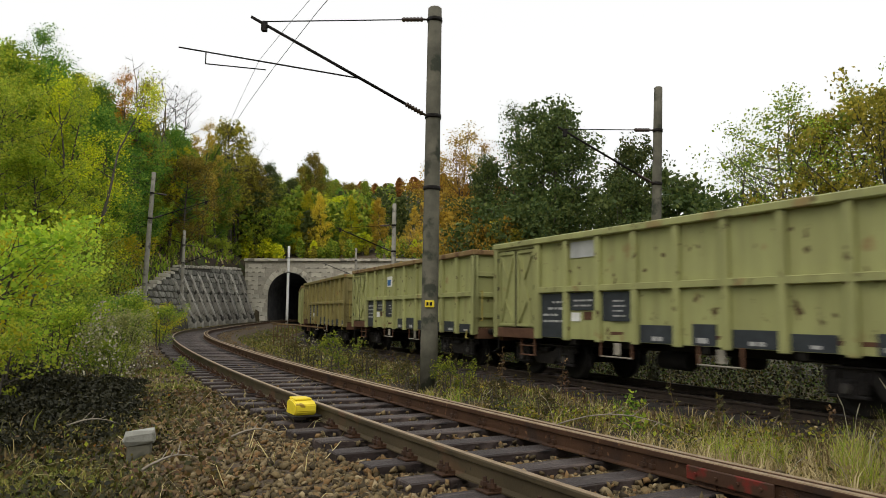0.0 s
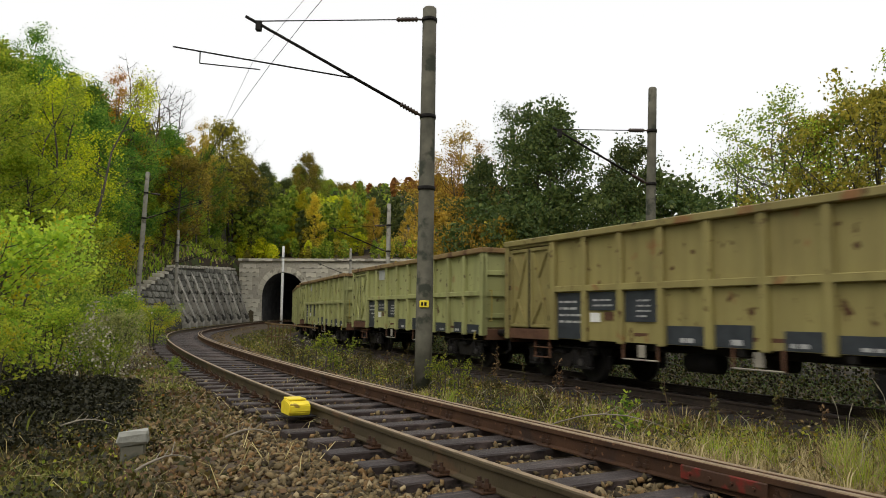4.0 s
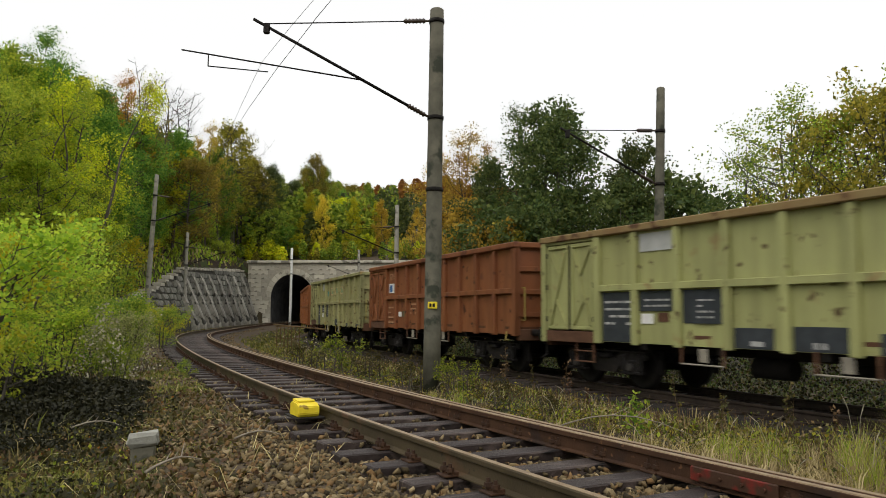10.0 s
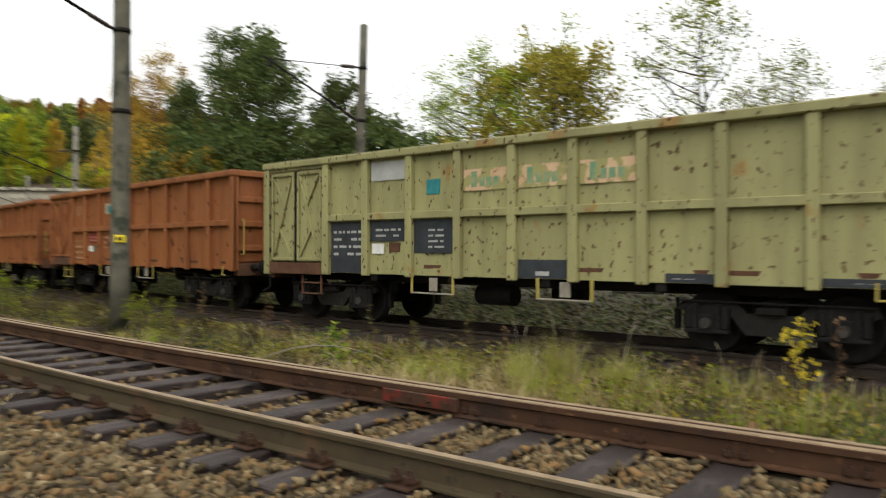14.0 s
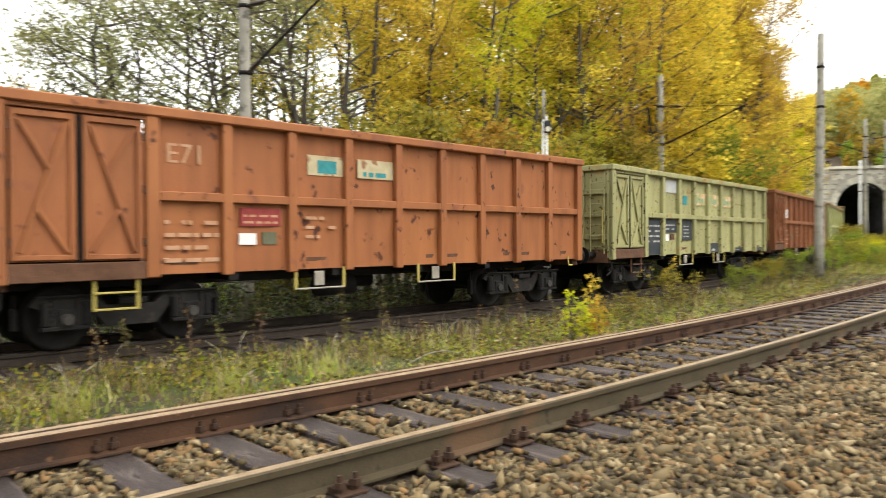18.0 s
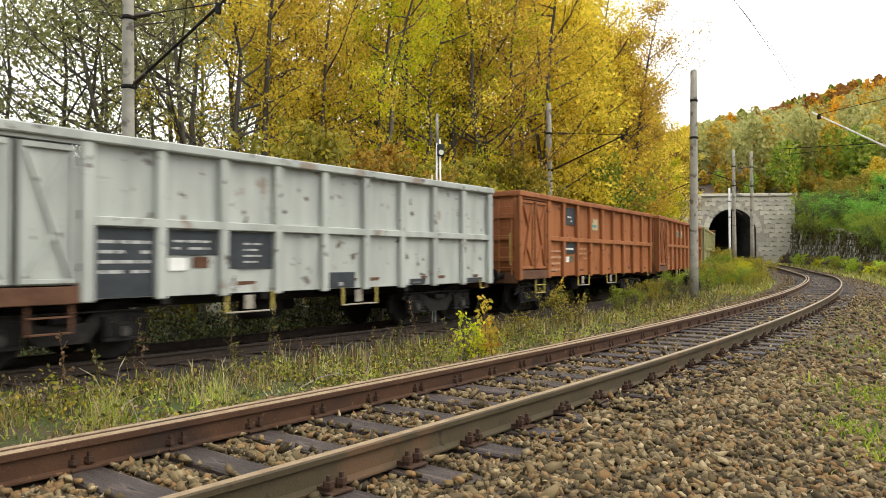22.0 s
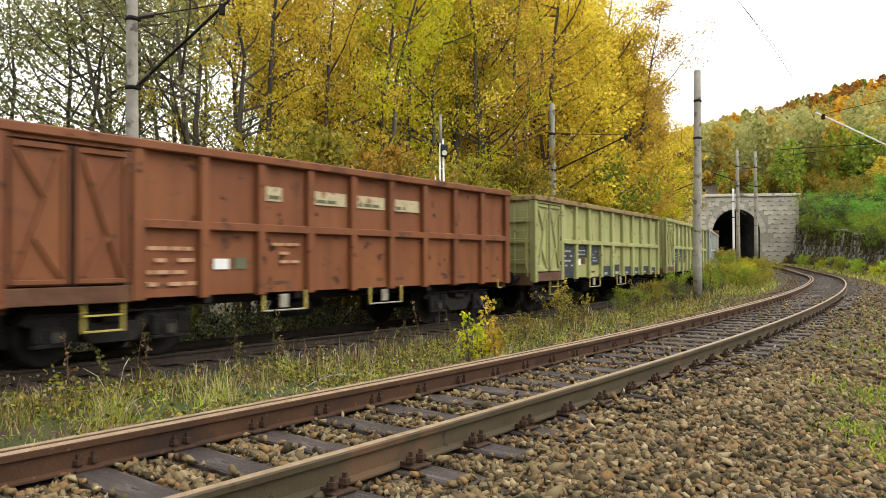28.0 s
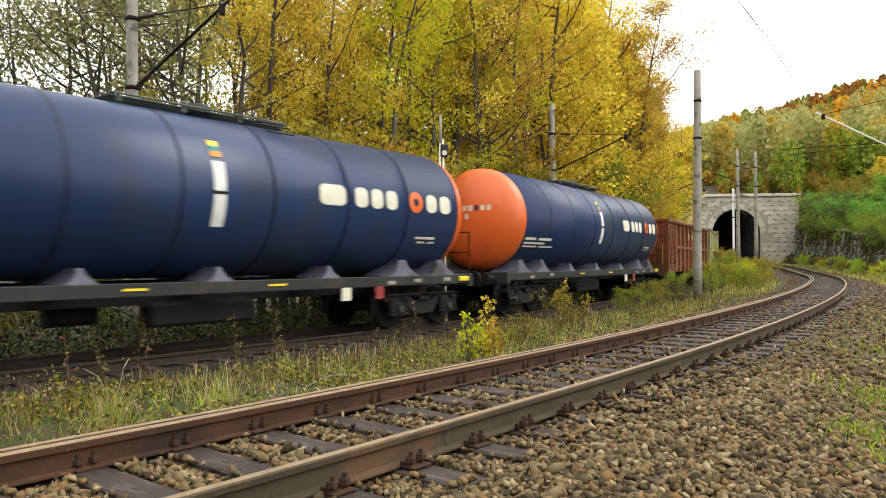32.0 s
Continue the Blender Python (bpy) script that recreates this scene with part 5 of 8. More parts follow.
    for x in (-6.15, -4.75, -2.5, -0.1, 2.5, 4.75, 6.15):
        big = abs(x) > 4
        for side in (-1, 1):
            bm = bmesh.new()
            rows = []
            for f in (0.0, 0.18, 0.4, 0.65, 0.85, 1.0):
                z = 1.2 + (0.36 if big else 0.24) * f
                wd = (0.13 if big else 0.05) + (0.36 if big else 0.2) * (1 - f) ** 2.2
                out = 1.24 - 0.10 * f
                reach = math.sqrt(max(0.01, R * R - (z - zc) ** 2)) - 0.02 if z > zc - R + 0.02 else 0.4
                rows.append([bm.verts.new((x + sx * wd, side * yy, z)) for sx, yy in ((-1, out), (1, out), (1, min(reach, out - 0.1)), (-1, min(reach, out - 0.1)))])
            for lo_, hi_ in zip(rows, rows[1:]):
                for j in range(4):
                    bm.faces.new((lo_[j], lo_[(j + 1) % 4], hi_[(j + 1) % 4], hi_[j]))
            bm.faces.new(rows[0][::-1])
            bm.faces.new(rows[-1])
            bmesh.ops.recalc_face_normals(bm, faces=bm.faces)
            part("saddle", bm, M_SADDLE, w, "slate blue flared saddle")
        part("cross_bearer", box(x - 0.12, x + 0.12, -1.14, 1.14, 1.0, 1.26, 0.01), M_IRON, w)
    # walkway on top
    walk_top = zc + R + 0.06
    for y in (-0.32, -0.16, 0.0, 0.16, 0.32):
        part("walkway_plank", box(-1.7, 2.0, y - 0.06, y + 0.06, walk_top, walk_top + 0.025, 0.005), M_WALKWAY, w, "grey-green walkway plank")
    for x in (-1.5, -0.3, 0.9, 1.9):
        part("walkway_bracket", box(x - 0.03, x + 0.03, -0.42, 0.42, walk_top - 0.09, walk_top, 0.005), M_WALKWAY, w)
    for y in (-0.42, 0.42):
        part("walkway_edge", tube((-1.7, y, walk_top + 0.05), (2.0, y, walk_top + 0.05), 0.02, 0.02, 6), M_WALKWAY, w)
    bm = bmesh.new()
    add_lathe(bm, [(0.3, 0), (0.3, 0.2), (0.25, 0.26), (0.05, 0.28)], 20, Matrix.Translation((0.2, 0, zc + R - 0.02)))
    part("manhole", bm, M_FRAMEGREY, w)
    for side in (-1, 1):
        bm = bmesh.new()
        for k in range(3):
            add_tube(bm, (1.2, side * (0.5 + 0.16 * k), walk_top - 0.06 * k - 0.03 * k * k), (1.9, side * (0.5 + 0.16 * k), walk_top - 0.06 * k - 0.03 * k * k), 0.018, 0.018, 6)
        part("side_ladder", bm, M_FRAMEGREY, w)
        for x in (2.9, 3.9):
            part("underframe_plate", box(x - 0.14, x + 0.12, *sorted((side * 1.22, side * 1.26)), 0.72, 1.0, 0.01), M_CREAM if x < 3 else M_REDPLATE, w)
        for x in (-1.6, 1.2):
            part("warning_stripe", box(x - 0.3, x + 0.1, *sorted((side * 1.26, side * 1.268)), 1.08, 1.12), M_YELLOW, w)
        bm = bmesh.new()
        add_path(bm, [(-7.0, side * 1.15, 0.98), (-7.0, side * 1.22, 0.5), (-6.5, side * 1.22, 0.5), (-6.5, side * 1.15, 0.98)], 0.022)
        part("step", bm, M_FRAMEGREY, w)
    bm = bmesh.new()
    add_path(bm, [(7.2, -1.25, 1.22), (7.2, -1.25, 2.25), (7.2, -0.6, 2.25)], 0.018)
    part("end_railing", bm, M_IRON, w)
    part("handrail", tube((7.2, -1.25, 1.75), (7.2, 0.9, 1.75), 0.015, 0.015, 6), M_IRON, w)
    for side in (-1, 1):
        part("corner_step", box(6.75, 7.15, *sorted((side * 1.22, side * 1.3)), 1.04, 1.16, 0.012), M_YELLOW, w, "yellow painted corner step")
        for x, z in ((-5.6, 1.05), (-4.2, 1.09), (5.2, 1.08), (4.3, 1.05), (6.3, 1.09)):
            part("data_plate", box(x - 0.16, x + 0.10, *sorted((side * 1.262, side * 1.27)), z - 0.03, z + 0.05), M_PLATE_DULL, w)
    bm = bmesh.new()
    add_box(bm, -1.2, 0.9, -0.9, -0.5, 0.45, 0.85, 0.05)
    add_tube(bm, (-2.4, 0.2, 0.65), (-1.6, 0.2, 0.65), 0.17, 0.17, 14)
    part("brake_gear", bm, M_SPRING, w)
    buffers(w, 7.33, 1.05)
    bogie(w, -5.6)
    bogie(w, 5.6)
    return w


M_TANKBAND = material("tank_weld_band", [(0.008, 0.012, 0.03), (0.012, 0.018, 0.04)], 2, 0.45)
M_FRAMEGREY = material("dark_frame_paint", [(0.018, 0.021, 0.020), (0.036, 0.040, 0.037)], 3, 0.6, 0.1, 40, spots=[((0.05, 0.040, 0.03), 3, 0.13)])
M_WALKWAY = material("grey_green_walkway", [(0.07, 0.085, 0.07), (0.13, 0.15, 0.12)], 4, 0.7)
M_SADDLE = material("slate_blue_saddle_paint", [(0.060, 0.064, 0.092), (0.105, 0.110, 0.150)], 3, 0.55, 0.1, 30, spots=[((0.04, 0.035, 0.03), 2, 0.14)])
M_ORANGEPATCH = material("orange_label", [(0.6, 0.25, 0.03), (0.7, 0.32, 0.05)], 4, 0.6)
tank = tank_wagon()
TANKS = [(0, tank), (1, copy_thing(tank, Matrix()))]


def run_at(t):
    """Metres run by the train at t seconds: it slows a little from 20 s to 30 s."""
    return TRAIN_V * t - 0.011 * max(0.0, min(t, 30.0) - 20) ** 2 - 0.03 * max(0.0, t - 30)


def wagon_rows(offset, pivot):
    """Rows of a wagon's way: its centre lies offset metres along the train line at time 0."""
    rows = []
    t = 0.0
    while t <= 32.001:
        u = offset + run_at(t)
        a, _ = train_line(u - pivot)
        b, _ = train_line(u + pivot)
        d = b - a
        yaw = math.atan2(d.y, d.x)
        c = (a + b) / 2
        rows.append((t, Matrix.Translation(c) @ Matrix.Rotation(yaw, 4, "Z")))
        t += 0.5
    return rows


def roll_wheels(w):
    """Each wheelset turns as its wagon runs."""
    for bg in w.children:
        for ch in bg.children:
            if ch.name.startswith("wheelset"):
                at = ch.matrix_basis.translation.copy()
                rows = []
                for k in range(0, int(32 * FPS) + 1, WHEEL_STEP):
                    t = k / FPS
                    run = run_at(t)
                    rows.append((t, Matrix.Translation(at) @ Matrix.Rotation(run / 0.46, 4, "Y")))
                walk(ch, rows)


WHEEL_STEP = 2


# empty wagons ride a little higher on their springs
for i, w in WAGONS:
    if i in (6, 7, 8, 9):
        for ch in w.children:
            if not ch.name.startswith("bogie"):
                ch.matrix_basis = Matrix.Translation((0, 0, 0.06)) @ ch.matrix_basis


def motions():
    for i, w in WAGONS:
        walk(w, wagon_rows(TRAIN_U0 - i * PITCH + BODY / 2, 4.5))
    rear = TRAIN_U0 - 13 * PITCH - (PITCH - BODY) / 2
    for i, w in TANKS:
        walk(w, wagon_rows(rear - TANK_LEN * (i + 0.5) + 0.2, 5.6))
    for _, w in WAGONS + TANKS:
        roll_wheels(w)

# ---------------------------------------------------------------- poles and wires
def az_place(az, d):
    """A place from its bearing (degrees to the left of straight ahead) and distance."""
    return -math.sin(radians(az)) * d, math.cos(radians(az)) * d


def insulator(bm, a, b):
    """A ribbed rod from a to b."""
    a, b = Vector(a), Vector(b)
    ln = (b - a).length
    prof = []
    for i in range(6):
        prof += [(0.035, ln * i / 6), (0.066, ln * (i + 0.45) / 6)]
    add_lathe(bm, prof + [(0.035, ln)], 10, Matrix.Translation(a) @ (b - a).to_track_quat("Z", "Y").to_matrix().to_4x4())


def pole(x, y, z, h, lean=(0, 0), r0=0.19, r1=0.13, bands=(), label="round grey concrete catenary pole", colour=None):
    t = tagged(new("catenary_pole"), label, "utility pole", "catenary poles")
    t.matrix_basis = Matrix.Translation((x, y, z)) @ Euler((radians(lean[0]), radians(lean[1]), 0)).to_matrix().to_4x4()
    bm = bmesh.new()
    prof = [(r0, -0.3)] + [(r0 + (r1 - r0) * i / 8, h * i / 8) for i in range(1, 9)] + [(r1 * 0.8, h + 0.03)]
    add_lathe(bm, prof, 20)
    part("shaft", bm, colour or M_CONCRETE, t)
    for b in bands:
        r = r0 + (r1 - r0) * b / h
        bm = bmesh.new()
        add_lathe(bm, [(r + 0.002, b - 0.05), (r + 0.02, b - 0.045), (r + 0.02, b + 0.045), (r + 0.002, b + 0.05)], 20)
        add_box(bm, -0.05, 0.05, -r - 0.06, -r + 0.02, b - 0.03, b + 0.03)
        part("clamp", bm, M_IRON, t, "dark iron clamp")
    return t


def cantilever(t, towards, foot, tie, reach, tip, steady=True, r=0.03, lower=None, metal=None):
    """Arm, tie rod, insulators and steady arm on a pole. towards: unit vector; heights above the pole's foot."""
    inv = t.matrix_basis.to_3x3().inverted()
    d = inv @ Vector((towards[0], towards[1], 0))
    up = Vector((0, 0, 1))
    base, top = d * 0.16 + up * foot, d * 0.16 + up * tie
    end = d * reach + up * tip
    way = (end - base).normalized()
    bm = bmesh.new()
    add_tube(bm, base + way * 0.6, end, r, r * 0.9, 8)
    part("bracket_arm", bm, metal or M_IRON, t)
    hang = base + way * ((end - base).length * 0.93)
    bm = bmesh.new()
    tw = (hang + up * 0.06 - top).normalized()
    add_tube(bm, top + tw * 0.7, hang + up * 0.06, 0.014, 0.014, 6)
    part("tie_rod", bm, M_IRON, t)
    bm = bmesh.new()
    insulator(bm, base + way * 0.12, base + way * 0.6)
    add_tube(bm, d * 0.1 + up * foot, base + way * 0.12, 0.03, 0.03, 6)
    part("insulator", bm, M_INSUL, t, "brown ribbed insulator")
    bm = bmesh.new()
    insulator(bm, top + tw * 0.15, top + tw * 0.7)
    add_tube(bm, d * 0.1 + up * tie, top + tw * 0.15, 0.025, 0.025, 6)
    part("insulator", bm, M_INSUL, t, "brown ribbed insulator")
    bm = bmesh.new()
    add_box(bm, -0.06, 0.06, -0.06, 0.06, -0.16, 0.06, 0.01, Matrix.Translation(hang))
    part("wire_clamp", bm, M_IRON, t)
    if steady:
        k = base + way * ((end - base).length * 0.42)
        far = d * (reach * 1.33) + up * (tip + (lower or -0.98))
        bm = bmesh.new()
        add_tube(bm, k - up * 0.03, far, 0.018, 0.016, 6)
        part("steady_arm", bm, M_IRON, t)
        q = k + (far - k) * 0.86
        bm = bmesh.new()
        add_path(bm, [q, q - up * 0.26, q - up * 0.2 - d * 1.25], 0.013)
        part("registration_arm", bm, M_IRON, t)


M_INSUL = material("brown_porcelain", [(0.03, 0.018, 0.012), (0.06, 0.035, 0.022)], 6, 0.3, spec=0.6)
M_DARKPOLE = material("dark_damp_concrete", [(0.085, 0.084, 0.064), (0.180, 0.168, 0.128)], 2.2, 0.9, 0.25, 40, spots=[((0.05, 0.055, 0.04), 1.6, 0.18)])


def side_way(x, y, sign):
    s, n = plan(np.array([x]), np.array([y]))
    a = float(np.interp(s[0], LS, LT))
    return (-math.sin(a) * sign, math.cos(a) * sign)


# pole between the tracks with the big bracket
PA = (-0.38, 17.28)
pa = pole(PA[0], PA[1], -0.55, 8.95, (0.0, 0.25), 0.205, 0.165, (4.55, 6.28, 8.66), "tall dark concrete catenary pole with a yellow number tag", M_DARKPOLE)
cantilever(pa, side_way(*PA, -1), 6.28, 8.66, 4.35, 7.95, True, 0.038, -0.92)
part("number_tag", box(-0.11, 0.11, -0.226, -0.195, 1.74, 1.90, 0.01), M_YELLOW, pa, "yellow enamel number tag")
bm = bmesh.new()
for i, (x0, x1) in enumerate(((-0.09, -0.03), (0.0, 0.07))):
    add_box(bm, x0 * 0.8, x1 * 0.8, -0.231, -0.225, 1.78, 1.86)
part("tag_bars", bm, M_IRON, pa)


def simple_pole(az, d, top, h, arm=0, lean=(0, 0), colour=None, r0=0.17, r1=0.12):
    x, y = az_place(az, d)
    z = top - h
    p = pole(x, y, z, h, lean, r0, r1, (h - 2.9, h - 1.3), colour=colour)
    if arm:
        cantilever(p, side_way(x, y, arm), h - 2.9, h - 1.3, 3.5, h - 1.6, False, 0.034)
    return p


simple_pole(-15.65, 22.4, 7.85, 8.7, -1, (0, 1.6), M_DARKPOLE)           # beyond the train
simple_pole(22.3, 49.5, 9.7, 8.6, 1, (0, 2.0))               # left bank
simple_pole(19.7, 69.5, 8.2, 8.6, 1)
simple_pole(12.1, 84.3, 8.4, 8.6, 0, colour=M_WHITE, r0=0.15, r1=0.14)
simple_pole(4.1, 44.8, 7.7, 8.6, -1)
simple_pole(7.0, 79.0, 7.9, 8.5, -1)
simple_pole(-85.2, 18.6, 8.0, 8.7, -1, (0, -1.2))
simple_pole(-127.1, 33.4, 9.2, 9.5, 0, (0.3, -0.4), r0=0.19, r1=0.14)
simple_pole(-116.6, 32.4, 7.9, 8.6, -1, (0, 0.5))
simple_pole(-123.9, 52.0, 8.1, 8.6, -1)
simple_pole(-124.4, 58.0, 8.0, 8.6, -1)
simple_pole(-129.9, 65.5, 10.1, 8.8, 0)
simple_pole(-131.1, 67.5, 10.2, 8.8, 1)
simple_pole(-129.6, 80.0, 8.3, 7.2, 0, colour=M_WHITE, r0=0.12, r1=0.1)


PR, _ = line(35.0, -4.0)
pr = pole(PR.x, PR.y, -0.5, 8.8, (0, 0), 0.19, 0.14, (5.3, 8.3))
cantilever(pr, side_way(PR.x, PR.y, 1), 5.3, 8.4, 4.3, 7.9, True, 0.036, -1.5, M_WHITE)


def add_pipe(bm, pts, radii, sides=6):
    """One closed tube through all the points."""
    rings = []
    for i, p in enumerate(pts):
        way = (Vector(pts[min(i + 1, len(pts) - 1)]) - Vector(pts[max(i - 1, 0)])).to_track_quat("Z", "Y")
        rings.append([bm.verts.new(Vector(p) + way @ Vector((radii[i] * math.cos(2 * math.pi * k / sides), radii[i] * math.sin(2 * math.pi * k / sides), 0))) for k in range(sides)])
    for a, b in zip(rings, rings[1:]):
        for k in range(sides):
            bm.faces.new((a[k], a[(k + 1) % sides], b[(k + 1) % sides], b[k])).smooth = True
    bm.faces.new(rings[0][::-1])
    bm.faces.new(rings[-1])


def wires(name, rows, r, label):
    bm = bmesh.new()
    add_pipe(bm, rows, [r] * len(rows), 5)
    return tagged(part(name, bm, M_IRON), label, "overhead wire")


def over_line(off, z, s0, s1, sag, span=48.0, phase=0.0):
    pts = []
    s = s0
    while s <= s1:
        f = ((s + phase) / span) % 1.0
        p, _ = line(s, off)
        pts.append(p + Vector((0, 0, z - sag * 4 * f * (1 - f))))
        s += 3.0
    return pts


wires("contact_wire", over_line(0.02, 5.95, -86, 86, 0.0), 0.006, "thin contact wire above the near track")
wires("messenger_wire", over_line(0.28, 7.1, -86, 86, 0.9, 46, 17), 0.005, "thin messenger wire above the near track")


def signal_mast():
    x, y = az_place(-108.0, 20.2)
    t = tagged(new("railway_signal"), "white lattice signal mast with a dark lamp head", "railway signal")
    t.matrix_basis = Matrix.Translation((x, y, -1.2)) @ Matrix.Rotation(radians(-108 + 180), 4, "Z")
    bm = bmesh.new()
    for sx in (-0.11, 0.11):
        add_tube(bm, (sx, 0, 0), (sx * 0.35, 0, 5.6), 0.03, 0.025, 8)
    for k in range(9):
        z = 0.4 + k * 0.55
        add_tube(bm, (-0.1 + 0.007 * k, 0, z), (0.1 - 0.007 * k, 0, z), 0.015, 0.015, 6)
    part("mast", bm, M_WHITE, t)
    part("lamp_head", box(-0.17, 0.03, -0.1, 0.08, 5.12, 5.46, 0.03), M_FRAMEGREY, t, "dark lamp housing")
    part("lens", tube((-0.08, 0.08, 5.22), (-0.08, 0.12, 5.22), 0.07, 0.07, 14), M_CREAM, t)
    part("mast_top", tube((0.03, 0, 5.5), (0.03, 0, 6.3), 0.045, 0.035, 8), M_CONCRETE, t)
    bm = bmesh.new()
    add_path(bm, [(0.18, 0.1, 0), (0.18, 0.1, 4.6)], 0.02)
    part("ladder_rail", bm, M_WHITE, t)


signal_mast()

# ---------------------------------------------------------------- trees
def leaf_mesh(name, centres, size, rng, droop=0.3):
    """Folded leaves at the given places, as one mesh."""
    n = len(centres)
    c = np.asarray(centres)
    a = rng.normal(size=(n, 3))
    a[:, 2] -= droop
    a /= np.linalg.norm(a, axis=1)[:, None]
    b = rng.normal(size=(n, 3))
    b -= (b * a).sum(1)[:, None] * a
    b /= np.linalg.norm(b, axis=1)[:, None]
    sz = size * rng.uniform(0.6, 1.3, n)[:, None]
    v = np.stack([c - a * sz * 0.6, c + b * sz * 0.42, c + a * sz * 0.6, c - b * sz * 0.42], 1).reshape(-1, 3)
    me = bpy.data.meshes.new(name)
    me.vertices.add(4 * n)
    me.vertices.foreach_set("co", v.astype(np.float32).ravel())
    me.loops.add(4 * n)
    me.loops.foreach_set("vertex_index", np.arange(4 * n, dtype=np.int32))
    me.polygons.add(n)
    me.polygons.foreach_set("loop_start", np.arange(0, 4 * n, 4, dtype=np.int32))
    me.update(calc_edges=True)
    return me


def grow_tree(kind, seed, h, radius, start, leaves, leaf, colour, stems=1, limbs=18, peak=0.45, clump=0.10, bark=None, twigs=3, label="", name="tree", hold=0.85):
    """Trunk with limbs and twigs, and a crown of leaves in clumps round them."""
    rng = np.random.default_rng(seed)
    t = tagged(new(name), label or f"{colour} autumn tree", "tree", kind)
    bm = bmesh.new()
    tips = []
    for st in range(stems):
        lean = rng.normal(0, 0.05 + 0.05 * (stems > 1), 2)
        foot = rng.normal(0, 0.25 * (stems > 1), 2)
        r0 = h * 0.012 / math.sqrt(stems) + 0.03
        pts = []
        top = h * rng.uniform(0.86, 1.0) if stems > 1 else h * 0.97
        for i in range(7):
            f = i / 6
            wob = rng.normal(0, 0.012 * h, 2) * f
            pts.append(Vector((foot[0] + lean[0] * h * f + wob[0], foot[1] + lean[1] * h * f + wob[1], top * f - 0.15 * (i == 0))))
        for i in range(6):
            add_tube(bm, pts[i], pts[i + 1], r0 * (1 - i / 6.3), r0 * (1 - (i + 1) / 6.3), 7, False)
        for k in range(limbs // stems):
            f = start * 0.9 + (0.97 - start * 0.9) * (k + rng.uniform(0, 1)) / (limbs // stems)
            j = min(5, int(f * 6))
            p0 = pts[j].lerp(pts[j + 1], f * 6 - j)
            env = max(0.12, 1 - abs((f - peak) / (1 - peak if f > peak else peak - start + 0.25)) ** 1.8)
            ang = rng.uniform(0, 2 * math.pi)
            ln = radius * env * rng.uniform(0.65, 1.1)
            rise = ln * rng.uniform(0.35, 0.95)
            mid = p0 + Vector((math.cos(ang) * ln * 0.5, math.sin(ang) * ln * 0.5, rise * 0.35))
            p1 = p0 + Vector((math.cos(ang) * ln, math.sin(ang) * ln, rise))
            rl = r0 * 0.42 * (1 - f * 0.6)
            add_tube(bm, p0, mid, rl, rl * 0.7, 5, False)
            add_tube(bm, mid, p1, rl * 0.7, rl * 0.25, 5, False)
            tips += [(mid, 0.7), (p1, 1.0), (mid.lerp(p1, 0.5), 0.9)]
            for w in range(twigs):
                q0 = mid.lerp(p1, rng.uniform(0, 0.9))
                q1 = q0 + Vector(rng.normal(0, 1, 3)).normalized() * ln * 0.38 + Vector((0, 0, 0.1 * ln))
                add_tube(bm, q0, q1, rl * 0.3, rl * 0.1, 4, False)
                tips.append((q1, 0.9))
        tips += [(pts[6], 0.6), (pts[5], 0.6)]
    part("trunk", bm, bark or M_BARK, t)
    if leaves:
        pos = np.array([tuple(p) for p, _ in tips])
        keep = rng.uniform(size=len(pos)) < hold
        pos = pos[keep] if keep.any() else pos
        pick = rng.integers(0, len(pos), leaves)
        spread = clump * h * rng.uniform(0.5, 1.3, len(pos))[pick][:, None]
        c = pos[pick] + np.clip(rng.normal(size=(leaves, 3)), -1.5, 1.5) * spread * np.array([0.55, 0.55, 0.5])
        c[:, 2] = np.maximum(c[:, 2], h * start * 0.5)
        mesh_part("crown", leaf_mesh("crown", c, leaf, rng), LEAF[colour], t)
    return t


PROTO = {}


